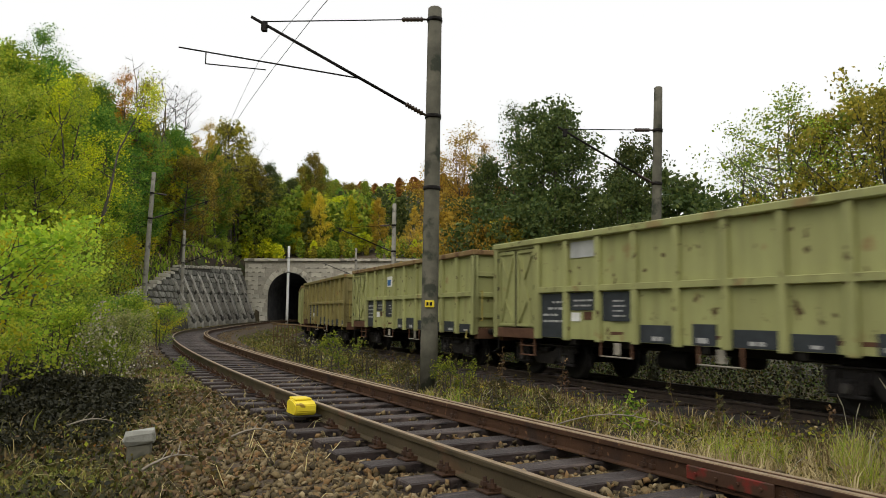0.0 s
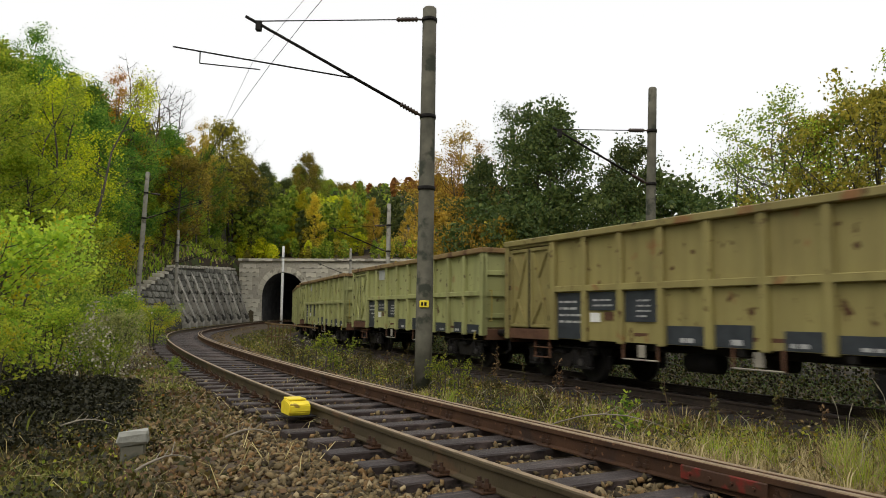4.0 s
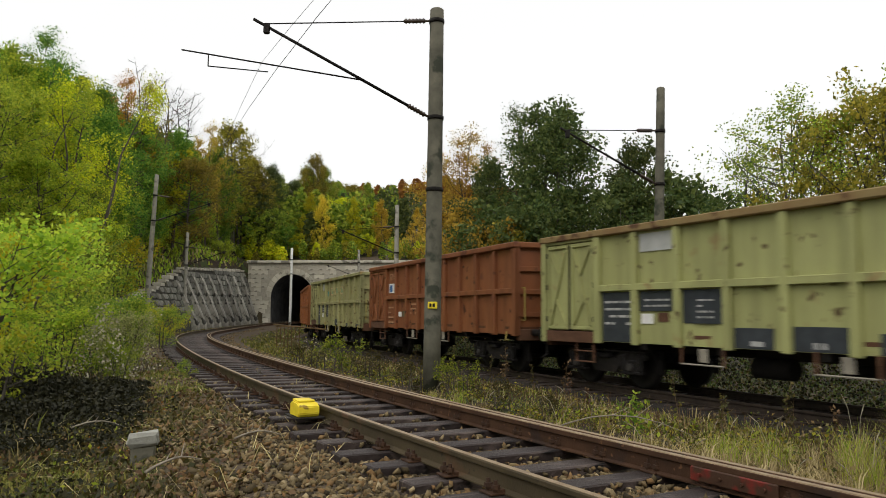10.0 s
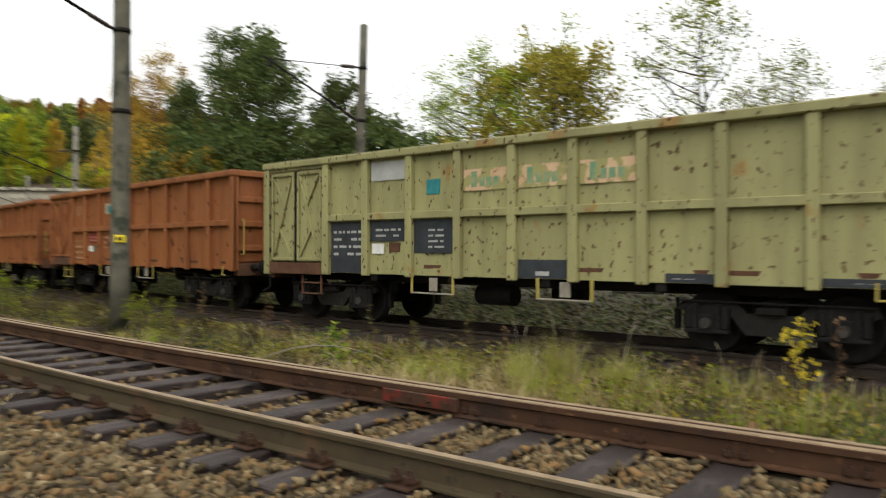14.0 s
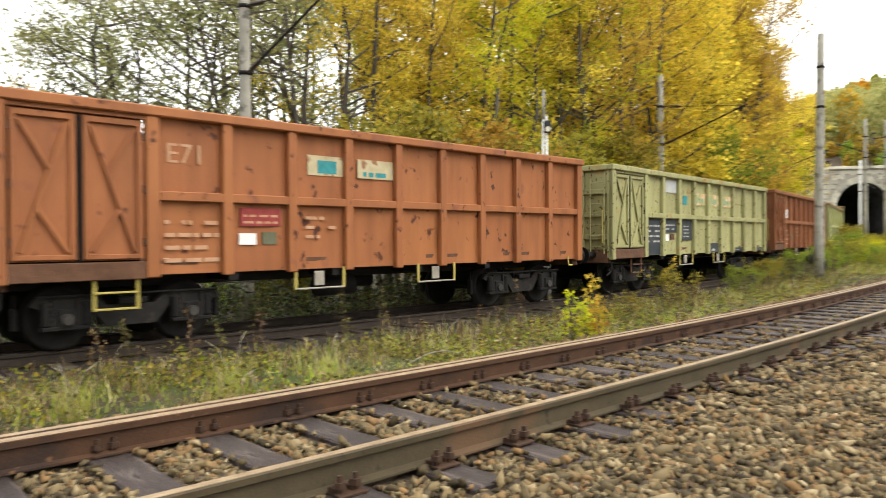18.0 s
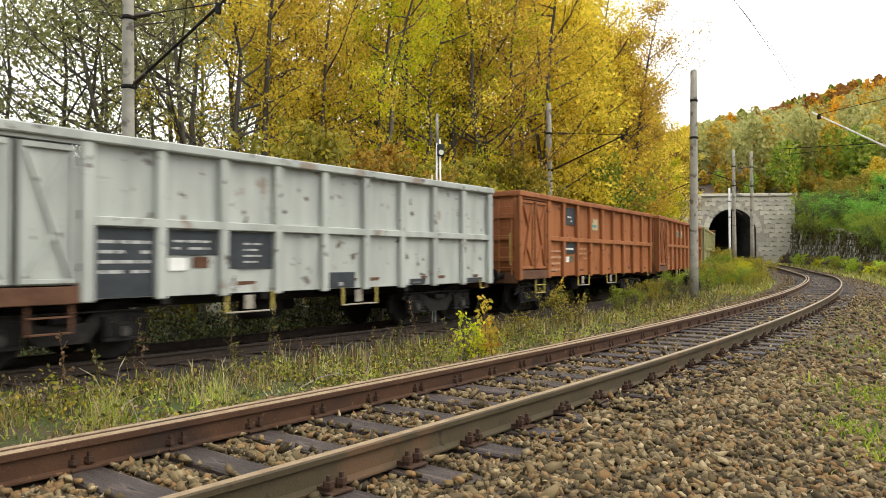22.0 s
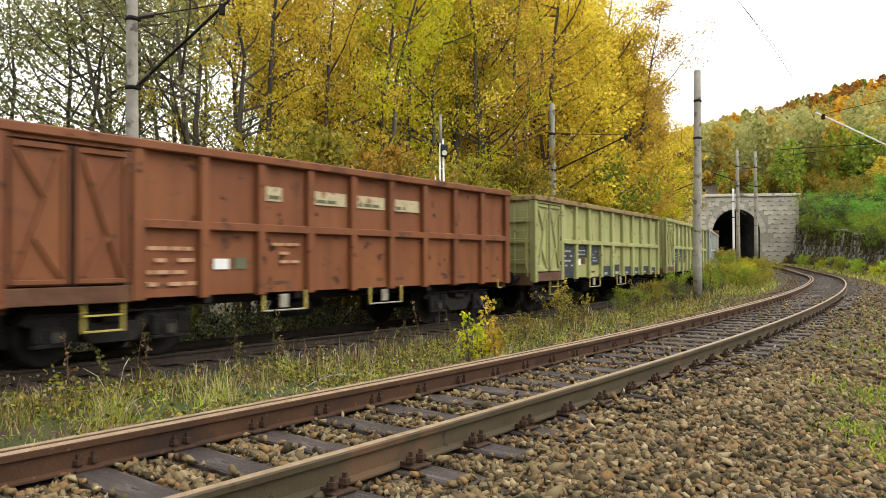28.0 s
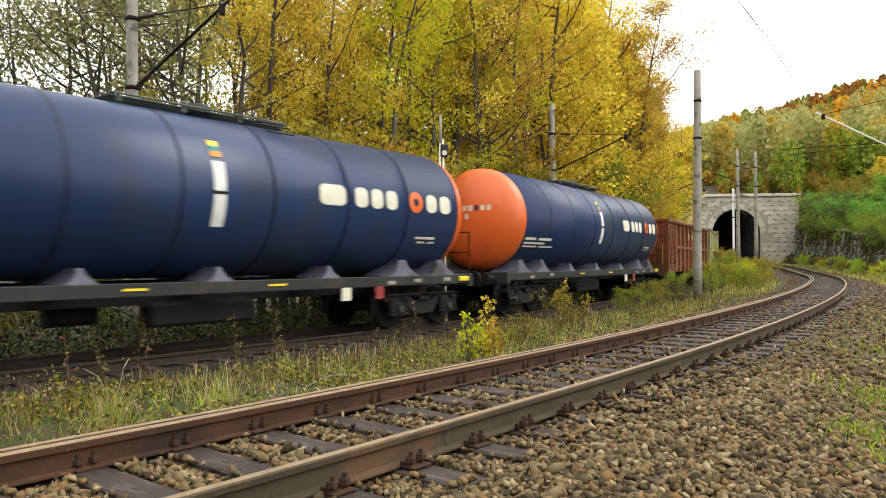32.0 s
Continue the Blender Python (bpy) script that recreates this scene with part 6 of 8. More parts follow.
KINDS = {
    "aspen": dict(h=16, radius=3.0, start=0.12, leaves=17500, leaf=0.098, stems=2, limbs=36, peak=0.45, clump=0.042, twigs=4),
    "aspen_b": dict(h=16, radius=2.5, start=0.10, leaves=16500, leaf=0.098, stems=3, limbs=39, peak=0.5, clump=0.040, twigs=4),
    "broad": dict(h=12, radius=4.2, start=0.15, leaves=13500, leaf=0.145, stems=1, limbs=38, peak=0.5, clump=0.046, twigs=4),
    "round": dict(h=10, radius=3.8, start=0.08, leaves=7000, leaf=0.21, stems=2, limbs=36, peak=0.45, clump=0.055, twigs=3),
    "spire": dict(h=10, radius=1.7, start=0.08, leaves=7000, leaf=0.15, stems=1, limbs=34, peak=0.25, clump=0.05, twigs=2),
    "sparse": dict(h=13, radius=3.4, start=0.22, leaves=5200, leaf=0.105, stems=2, limbs=30, peak=0.6, clump=0.05, twigs=5, hold=0.6),
    "grove": dict(h=14, radius=2.7, start=0.10, leaves=13000, leaf=0.15, stems=2, limbs=40, peak=0.42, clump=0.045, twigs=3),
    "bare": dict(h=11, radius=1.9, start=0.30, leaves=0, leaf=0.1, stems=3, limbs=66, peak=0.7, clump=0.05, twigs=9),
    "wood": dict(h=10, radius=2.7, start=0.10, leaves=2400, leaf=0.36, stems=1, limbs=20, peak=0.42, clump=0.085, twigs=1),
    "wood_b": dict(h=10, radius=2.1, start=0.10, leaves=2000, leaf=0.34, stems=1, limbs=22, peak=0.32, clump=0.075, twigs=1),
    "bush": dict(h=2.4, radius=1.35, start=0.05, leaves=6000, leaf=0.064, stems=5, limbs=30, peak=0.5, clump=0.11, twigs=3, name="bush"),
    "shrub": dict(h=1.2, radius=0.75, start=0.04, leaves=1500, leaf=0.06, stems=5, limbs=25, peak=0.5, clump=0.13, twigs=2, name="bush"),
}
GROUP = {"wood": "trees of the hillside wood", "wood_b": "trees of the hillside wood", "bush": "bushes by the line", "shrub": "bushes by the line"}
WORDS = {"green": "green-leaved", "deep": "deep green", "fresh": "fresh green", "yellow": "golden yellow", "lime": "yellow-green", "orange": "orange-leaved", "dark": "dark green", "russet": "russet", "pale": "pale green", "bramble": "dusky olive", "olive": "olive-yellow", "gold": "golden-brown", "sage": "grey-green"}
tree_rng = random.Random(77)


def plant(key, colour, x, y, h, z=None, turn=None):
    kw = dict(KINDS[key])
    word = {"aspen": "tall aspen with slender stems", "aspen_b": "tall aspen with slender stems", "bare": "leafless birch with fine twigs", "bush": "leafy bush", "shrub": "low leafy shrub"}.get(key, "autumn tree")
    label = f"{WORDS[colour]} {word} on rough ground" if key != "bare" else "leafless pale tree with fine bare twigs"
    z = ground_at(x, y) if z is None else z
    k = h / kw["h"]
    turn = tree_rng.uniform(0, 6.28) if turn is None else turn
    m = Matrix.Translation((x, y, z - 0.05)) @ Matrix.Rotation(turn, 4, "Z") @ Matrix.Diagonal((k * tree_rng.uniform(0.9, 1.12), k * tree_rng.uniform(0.9, 1.12), k, 1))
    got = PROTO.get((key, colour))
    if got is None:
        got = PROTO.get((key, None))
        if got is None:
            got = grow_tree(GROUP.get(key, "trees by the line"), len(PROTO) * 13 + 5, colour=colour, label=label, **kw)
            PROTO[(key, None)] = PROTO[(key, colour)] = got
            got.matrix_basis = m
            if got.name.startswith("bush"):
                got["category"] = "bush"
            return got
    t = copy_thing(got, Matrix())
    t.matrix_basis = m
    t["label"] = label
    for ch in t.children:
        if ch.name.startswith("crown"):
            ch.material_slots[0].link = "OBJECT"
            ch.material_slots[0].material = LEAF[colour]
    return t


def plant_az(key, colour, az, d, h, base=None):
    x, y = az_place(az, d)
    return plant(key, colour, x, y, h, base)


# wall of aspens and sparse trees beyond the train, seen to the right
for az, d, h, key, col in (
    (-93.5, 24, 15, "aspen", "yellow"), (-95.5, 30, 17, "aspen_b", "lime"), (-97.5, 25, 15.5, "aspen_b", "yellow"), (-99.5, 29, 17, "aspen", "yellow"), (-101.5, 26, 16, "aspen", "lime"),
    (-103.5, 30, 17.5, "aspen_b", "yellow"), (-105.5, 28, 16.5, "aspen", "yellow"), (-107.5, 32, 18, "aspen_b", "yellow"), (-109.5, 30, 17, "aspen", "lime"), (-111.5, 34, 18.5, "aspen", "yellow"),
    (-113.5, 33, 18, "aspen_b", "yellow"), (-115.2, 38, 19.5, "aspen", "yellow"), (-117.0, 40, 19.5, "aspen_b", "yellow"), (-118.6, 43, 19, "aspen", "yellow"), 
    (-96.5, 38, 17, "aspen", "green"), (-100.5, 40, 18, "aspen_b", "yellow"), (-104.5, 42, 19, "aspen", "lime"),
    (-108.5, 44, 19, "aspen_b", "yellow"), (-112.5, 46, 19, "aspen", "yellow"), (-98.0, 21, 6, "round", "olive"), (-103.0, 22, 5.5, "round", "gold"), (-109.0, 25, 5.5, "round", "olive"), (-114.0, 31, 6.5, "round", "olive"), (-119.5, 42, 8, "round", "green"),
    (-92.0, 27, 14, "sparse", "yellow"), (-90.0, 24, 14, "sparse", "sage"), (-88.0, 30, 15, "sparse", "sage"), (-86.0, 25, 14, "sparse", "sage"), (-83.5, 31, 14, "sparse", "sage"), (-81.0, 27, 13.5, "sparse", "sage"), (-78.0, 30, 14, "sparse", "sage"), (-90.5, 34, 16, "sparse", "olive"),
    (-75.0, 27, 12, "sparse", "sage"), (-72.0, 32, 12.5, "sparse", "sage"), (-68.0, 31, 10.5, "sparse", "yellow"), (-64.5, 36, 12, "sparse", "sage"), (-61.0, 35, 10, "sparse", "olive"), (-53.0, 43, 12.5, "sparse", "sage"), (-48.0, 40, 13, "sparse", "green"), (-42.0, 36, 15.0, "sparse", "green"), (-46.0, 41, 12.5, "sparse", "sage"),
    (-89, 22, 5, "round", "olive"), (-84, 23, 4.5, "round", "green"), (-78, 24, 4.5, "round", "olive"), (-72, 26, 4, "round", "gold"), (-66, 27, 4.2, "round", "green"), (-60, 30, 4.4, "round", "olive"),
):
    plant_az(key, col, az, d, h)


def grow_to(key, colour, az, d, top):
    """A tree at a bearing and distance, grown to a height over the rails."""
    x, y = az_place(az, d)
    z = ground_at(x, y)
    return plant(key, colour, x, y, (top - z) * (0.90 if key in ("broad", "round") else 1.05), z)


# crowns of the left bank and the hill over the tunnel, the dark grove and the lighter trees beyond the train
for az, d, top, key, col in (
    (32.9, 40, 12.9, "broad", "fresh"), (31.2, 44, 13.6, "aspen_b", "fresh"), (31.6, 47, 17.0, "aspen", "deep"), (27.5, 46, 14.6, "aspen_b", "lime"), (29.1, 42, 9.8, "broad", "fresh"), (26.4, 63, 19.4, "grove", "deep"),
    (25.0, 68, 19.8, "sparse", "deep"), (23.5, 72, 21.6, "aspen_b", "olive"), (24.0, 73, 21.9, "aspen", "orange"), (21.8, 80, 26.2, "bare", "pale"), (21.1, 84, 26.8, "bare", "pale"), (22.9, 70, 19.4, "grove", "deep"),
    (25.7, 60, 16.6, "grove", "deep"), (27.0, 52, 11.4, "grove", "green"), (20.7, 76, 19.6, "grove", "deep"), (21.5, 76, 18.4, "round", "lime"), (18.6, 86, 21.5, "aspen", "yellow"), (19.9, 74, 17.0, "broad", "olive"),
    (16.4, 94, 25.4, "grove", "olive"), (15.6, 95, 25.0, "bare", "pale"), (17.5, 88, 20.7, "grove", "deep"), (15.1, 98, 21.9, "grove", "olive"), (14.1, 100, 21.5, "grove", "dark"), (16.9, 97, 19.1, "grove", "green"),
    (18.8, 92, 16.9, "grove", "deep"), (20.8, 82, 15.9, "round", "green"), (22.9, 72, 14.6, "grove", "deep"), (24.1, 66, 11.2, "round", "deep"), (15.5, 101, 17.7, "grove", "green"), (13.5, 106, 21.2, "grove", "green"),
    (10.8, 112, 25.9, "grove", "olive"), (11.4, 114, 24.3, "grove", "green"), (9.6, 116, 24.8, "grove", "green"), (12.3, 108, 20.9, "grove", "dark"), (7.9, 120, 23.3, "broad", "olive"), (6.5, 124, 23.7, "grove", "green"),
    (5.3, 120, 21.3, "spire", "green"), (11.1, 99, 16.9, "spire", "lime"), (8.6, 104, 18.4, "broad", "lime"), (6.0, 101, 16.4, "spire", "lime"), (4.7, 114, 19.4, "spire", "yellow"), (13.8, 96, 15.6, "round", "green"),
    (12.5, 96, 13.0, "round", "deep"), (10.9, 97, 12.4, "round", "olive"), (6.4, 98, 13.0, "round", "green"), (3.9, 108, 14.2, "round", "olive"), (9.7, 95, 15.9, "spire", "yellow"), (7.4, 95, 15.7, "spire", "lime"), (5.2, 96, 15.9, "spire", "yellow"), (2.8, 99, 15.4, "spire", "yellow"), (8.4, 108, 19.5, "grove", "deep"), (2.1, 112, 17.9, "aspen", "gold"), (-0.5, 60, 15.1, "aspen", "gold"),
    (-2.1, 57, 14.6, "aspen_b", "gold"), (-1.3, 52, 11.4, "round", "gold"), (-7.4, 48, 16.1, "grove", "dark"), (-6.3, 49, 15.2, "aspen", "dark"), (-8.7, 47, 14.4, "grove", "dark"), (-3.8, 50, 12.5, "grove", "dark"),
    (-5.2, 46, 10.5, "round", "dark"), (-10.2, 47, 10.8, "round", "dark"), (-12.6, 46, 10.6, "grove", "dark"), (-15.1, 45, 12.3, "grove", "dark"), (-16.9, 44, 11.0, "round", "dark"), (-18.7, 43, 9.7, "round", "dark"),
    (-20.3, 42, 8.7, "round", "dark"), (-14.0, 42, 9.2, "grove", "dark"), (-7.6, 44, 9.1, "round", "dark"), (-4.1, 46, 8.4, "round", "gold"), (-6.3, 45, 8.2, "round", "olive"), (-21.9, 41, 10.6, "sparse", "green"),
    (-25.5, 37, 11.2, "sparse", "green"), (-28.1, 35, 11.4, "broad", "olive"), (-30.2, 33, 11.5, "broad", "olive"), (-32.0, 34, 11.3, "sparse", "green"), (-26.9, 34, 8.9, "sparse", "fresh"),
    (24.0, 66, 12.7, "grove", "fresh"), (22.2, 72, 12.6, "round", "fresh"), (20.3, 80, 13.8, "grove", "fresh"), (18.7, 88, 14.3, "round", "deep"), (17.1, 94, 15.7, "grove", "green"), (25.2, 60, 11.9, "grove", "fresh"),
    (26.3, 56, 9.5, "round", "fresh"), (23.2, 70, 16.0, "grove", "deep"), (21.6, 74, 16.0, "grove", "fresh"), (19.6, 80, 16.6, "grove", "deep"), (18.0, 90, 19.7, "grove", "olive"), (15.6, 98, 22.3, "grove", "olive"), (29.6, 48, 15.6, "grove", "fresh"), (30.7, 47, 16.2, "grove", "fresh"), (28.4, 60, 20.0, "grove", "deep"),
    # the aspens' edge towards the second tunnel
    (-120.3, 46, 16.8, "aspen_b", "yellow"), (-121.6, 48, 16.6, "aspen", "yellow"), (-122.6, 54, 16.8, "aspen_b", "yellow"), (-123.7, 60, 15.4, "aspen", "gold"), (-124.8, 62, 12.8, "aspen_b", "yellow"), (-122.0, 50, 10.0, "round", "lime"), (-124.2, 60, 9.0, "round", "olive"), (-125.6, 66, 11.6, "aspen", "gold"), (-117.6, 43, 17.5, "grove", "yellow"), (-119.0, 45, 17.0, "grove", "yellow"), (-120.6, 50, 16.6, "grove", "gold"), (-121.8, 53, 15.4, "grove", "yellow"), (-123.0, 57, 13.5, "grove", "yellow"), (-116.0, 41, 17.5, "grove", "yellow"),
):
    grow_to(key, col, az, d, top)


def wood(count, s_range, n_range, colours, h_range, seed):
    rng = random.Random(seed)
    made = 0
    while made < count:
        s, n = rng.uniform(*s_range), rng.uniform(*n_range)
        p, _ = line(s, n)
        if math.hypot(p.x, p.y) < 26:
            made += 1
            continue
        plant(rng.choice(("wood", "wood_b")), rng.choice(colours), p.x, p.y, rng.uniform(*h_range))
        made += 1


wood(60, (-86, -36), (-40, -20), ["deep", "green", "fresh", "fresh", "lime", "deep", "yellow"], (5.5, 9), 11)
wood(34, (50, 92), (-46, -13), ["pale", "pale", "lime", "yellow", "olive"], (4, 6), 15)
for az, d, h, key, col in ((12.6, 104, 6, "spire", "yellow"), (7.0, 112, 6.5, "spire", "yellow"), (9.6, 98, 4, "spire", "yellow"), (14.6, 95, 4.5, "round", "fresh"), (11.6, 96, 3.5, "round", "lime"), (6.4, 95, 3.2, "round", "lime"), (18.6, 86, 4, "round", "fresh")):
    plant_az(key, col, az, d, h)


def far_wood(label, places, colour, leaves, size, seed):
    """A distant wood as one mesh of leaf clumps with uneven crowns."""
    rng = np.random.default_rng(seed)
    p = np.array(places)
    n = len(p)
    idx = np.repeat(np.arange(n), leaves)
    f = rng.beta(1.6, 1.5, len(idx))
    wide = np.where(rng.uniform(size=n) < 0.4, 0.17, 0.27)[idx]
    rad = p[idx, 3] * wide * np.sqrt(np.clip(np.sin(np.pi * f ** 0.75), 0.02, 1)) * rng.uniform(0.55, 1.15, len(idx))
    a = rng.uniform(0, 2 * np.pi, len(idx))
    lump = 1 + 0.25 * np.sin(a * 3 + idx * 1.7) * np.cos(f * 9 + idx)
    c = np.stack([p[idx, 0] + np.cos(a) * rad * lump, p[idx, 1] + np.sin(a) * rad * lump, p[idx, 2] + p[idx, 3] * (0.08 + 0.92 * f)], 1)
    ob = mesh_part("distant_wood", leaf_mesh("distant_wood", c, size, rng, 0.0), LEAF[colour])
    return tagged(ob, label, "woodland", kind="stuff")


# crest of the woods: bearing, and rise per metre of distance
CREST_AZ = [-139.2, -136.3, -133.5, -129.8, -127.4, -125.4, -119, 1.2, 5.7, 8.3, 10.7, 13.0, 15.2, 19.7, 22.9, 27.5, 31.9]
CREST = [0.212, 0.207, 0.201, 0.183, 0.172, 0.159, 0.13, 0.190, 0.175, 0.170, 0.196, 0.165, 0.190, 0.215, 0.240, 0.270, 0.265]


def slope_places(count, az_range, d_range, h_range, seed):
    rng = random.Random(seed)
    out = []
    tries = 0
    while len(out) < count and tries < count * 12:
        tries += 1
        az, d = rng.uniform(*az_range), math.sqrt(rng.uniform(d_range[0] ** 2, d_range[1] ** 2))
        x, y = az_place(az, d)
        s, n = plan(np.array([x]), np.array([y]))
        if PORTAL_L - 3 < s[0] < PORTAL_R + 3 and -14 < n[0] < 16:
            continue
        z = ground_at(x, y)
        h = min(rng.uniform(*h_range), EYE + d * (float(np.interp(az, CREST_AZ, CREST)) + rng.uniform(-0.012, 0.006)) - z)
        if h > 3.0:
            out.append((x, y, z, h))
    return out


far_wood("dense green hillside wood behind the tunnel", slope_places(120, (4, 38), (94, 175), (6, 9.5), 31), "green", 520, 0.52, 1)
far_wood("dense dark green hillside wood behind the tunnel", slope_places(70, (2, 36), (96, 180), (6, 9.5), 32), "dark", 480, 0.52, 2)
far_wood("olive-yellow trees on the hillside behind the tunnel", slope_places(40, (6, 36), (100, 178), (6, 9), 33), "olive", 480, 0.5, 3)
far_wood("orange trees along the hill crest", slope_places(16, (12, 30), (120, 180), (6, 10), 34), "orange", 460, 0.52, 4)
far_wood("yellow-green trees on the hillside behind the tunnel", slope_places(26, (6, 30), (98, 150), (5, 8), 43), "lime", 460, 0.5, 12)
far_wood("russet wood on the far ridge", slope_places(150, (-9, 14), (235, 345), (8, 12), 35), "russet", 260, 1.0, 5)
far_wood("fresh green wood above the tunnel wall", slope_places(34, (-147, -133), (92, 112), (5, 8), 36), "green", 600, 0.42, 6)
far_wood("pale green wood on the slope", slope_places(140, (-147, -119), (98, 185), (7, 11), 37), "pale", 480, 0.5, 7)
far_wood("golden wood on the slope", slope_places(75, (-145, -119), (98, 175), (7, 10), 38), "yellow", 480, 0.5, 8)
far_wood("orange wood near the crest", slope_places(70, (-147, -119), (150, 225), (7, 10), 39), "orange", 380, 0.7, 9)
far_wood("russet wood along the crest", slope_places(110, (-149, -119), (170, 235), (7, 10.5), 40), "russet", 340, 0.8, 10)
far_wood("dull green wood along the crest", slope_places(60, (-149, -119), (160, 235), (7, 10.5), 41), "green", 340, 0.8, 11)
grow_to("aspen_b", "green", 30.8, 48, 16.2)

# scrub on the slope right above both portals
def portal_scrub(s0, s1, n0, n1, colours, seed):
    rng = random.Random(seed)
    for k, (colour, word, count) in enumerate(colours):
        spots = []
        for _ in range(count):
            p, _ = line(rng.uniform(s0, s1), rng.uniform(n0, n1))
            spots.append((p.x, p.y, ground_at(p.x, p.y) - 0.2, rng.uniform(1.3, 3.2)))
        far_wood(f"{word} scrub on the slope above the tunnel mouth", spots, colour, 260, 0.26, seed + k)


portal_scrub(PORTAL_R + 1.8, PORTAL_R + 12, -16, 18, (("olive", "olive-yellow", 34), ("gold", "golden-brown", 26), ("yellow", "yellow", 18), ("green", "green", 22)), 61)
portal_scrub(PORTAL_L - 11, PORTAL_L - 1.8, -16, 18, (("olive", "olive-yellow", 26), ("lime", "yellow-green", 22), ("green", "green", 26)), 71)

# ---------------------------------------------------------------- ballast stones
def scatter(name, shapes, faces, place, turn, scale, material_, label, category, parent=None):
    """Many small bodies as one mesh. shapes: (k, v, 3) outlines; place (n, 3), turn (n, 3, 3), scale (n, 3)."""
    n, k = len(place), len(shapes)
    v = shapes[np.arange(n) % k] * scale[:, None, :]
    v = np.einsum("nij,nvj->nvi", turn, v) + place[:, None, :]
    nv, nf, sides = shapes.shape[1], len(faces), faces.shape[1]
    idx = (faces[None] + (np.arange(n) * nv)[:, None, None]).reshape(-1)
    me = bpy.data.meshes.new(name)
    me.vertices.add(n * nv)
    me.vertices.foreach_set("co", v.astype(np.float32).ravel())
    me.loops.add(len(idx))
    me.loops.foreach_set("vertex_index", idx.astype(np.int32))
    me.polygons.add(n * nf)
    me.polygons.foreach_set("loop_start", np.arange(0, len(idx), sides, dtype=np.int32))
    me.update(calc_edges=True)
    ob = mesh_part(name, me, material_, parent)
    return tagged(ob, label, category, kind="stuff")


def random_turns(n, rng):
    q = rng.normal(size=(n, 4))
    q /= np.linalg.norm(q, axis=1)[:, None]
    w, x, y, z = q.T
    return np.stack([1 - 2 * (y * y + z * z), 2 * (x * y - z * w), 2 * (x * z + y * w), 2 * (x * y + z * w), 1 - 2 * (x * x + z * z), 2 * (y * z - x * w), 2 * (x * z - y * w), 2 * (y * z + x * w), 1 - 2 * (x * x + y * y)], 1).reshape(-1, 3, 3)


def stone_shapes(count, rng):
    bm = bmesh.new()
    bmesh.ops.create_cube(bm, size=1.45)
    bmesh.ops.triangulate(bm, faces=bm.faces[:])
    v = np.array([tuple(p.co) for p in bm.verts])
    f = np.array([[p.index for p in q.verts] for q in bm.faces])
    bm.free()
    out = []
    for _ in range(count):
        w = v * rng.uniform(0.72, 1.18, (len(v), 1)) + rng.normal(0, 0.15, v.shape)
        top = w[:, 2] > 0
        w[top, :2] *= rng.uniform(0.6, 1.05)
        w[top, 2] *= rng.uniform(0.5, 1.1, top.sum())
        w[:, 0] += w[:, 1] * rng.uniform(-0.5, 0.5)
        out.append(w * np.array([1.2, 0.85, 0.72]))
    return np.stack(out), f


def lying_turns(n, rng, tilt=0.55):
    """Turns that leave a body lying roughly flat."""
    a, u, v = rng.uniform(0, 2 * np.pi, n), rng.normal(0, tilt, n), rng.normal(0, tilt, n)
    z, o = np.zeros(n), np.ones(n)
    def mat(*r):
        return np.stack(r, 1).reshape(-1, 3, 3)
    rz = mat(np.cos(a), -np.sin(a), z, np.sin(a), np.cos(a), z, z, z, o)
    rx = mat(o, z, z, z, np.cos(u), -np.sin(u), z, np.sin(u), np.cos(u))
    ry = mat(np.cos(v), z, np.sin(v), z, o, z, -np.sin(v), z, np.cos(v))
    return rx @ ry @ rz


def strip_points(n, s_range, n_range, rng, density=None):
    """Places along the near track, in its own coordinates."""
    s, o = rng.uniform(*s_range, n), rng.uniform(*n_range, n)
    a = np.interp(s, LS, LT)
    x, y = np.interp(s, LS, LX) - np.sin(a) * o, np.interp(s, LS, LY) + np.cos(a) * o
    if density is not None:
        keep = rng.uniform(size=n) < density(s, o, x, y)
        s, o, x, y = s[keep], o[keep], x[keep], y[keep]
    return s, o, x, y


def clear_of_track(s, o):
    """False on sleepers and rails."""
    k = np.abs((s + 66.0) / 0.62 - np.round((s + 66.0) / 0.62)) * 0.62
    bare = 1.28 - 0.34 * np.clip(np.sin(np.round((s + 66.0) / 0.62) * 12.9), 0, 1) * (o < 0) * (s > -1.5)
    on_sleeper = (k < 0.135) & (np.abs(o) < bare)
    on_rail = (np.abs(o + 0.755) < 0.085) | (np.abs(o - 0.70) < 0.13)
    return ~(on_sleeper | on_rail)


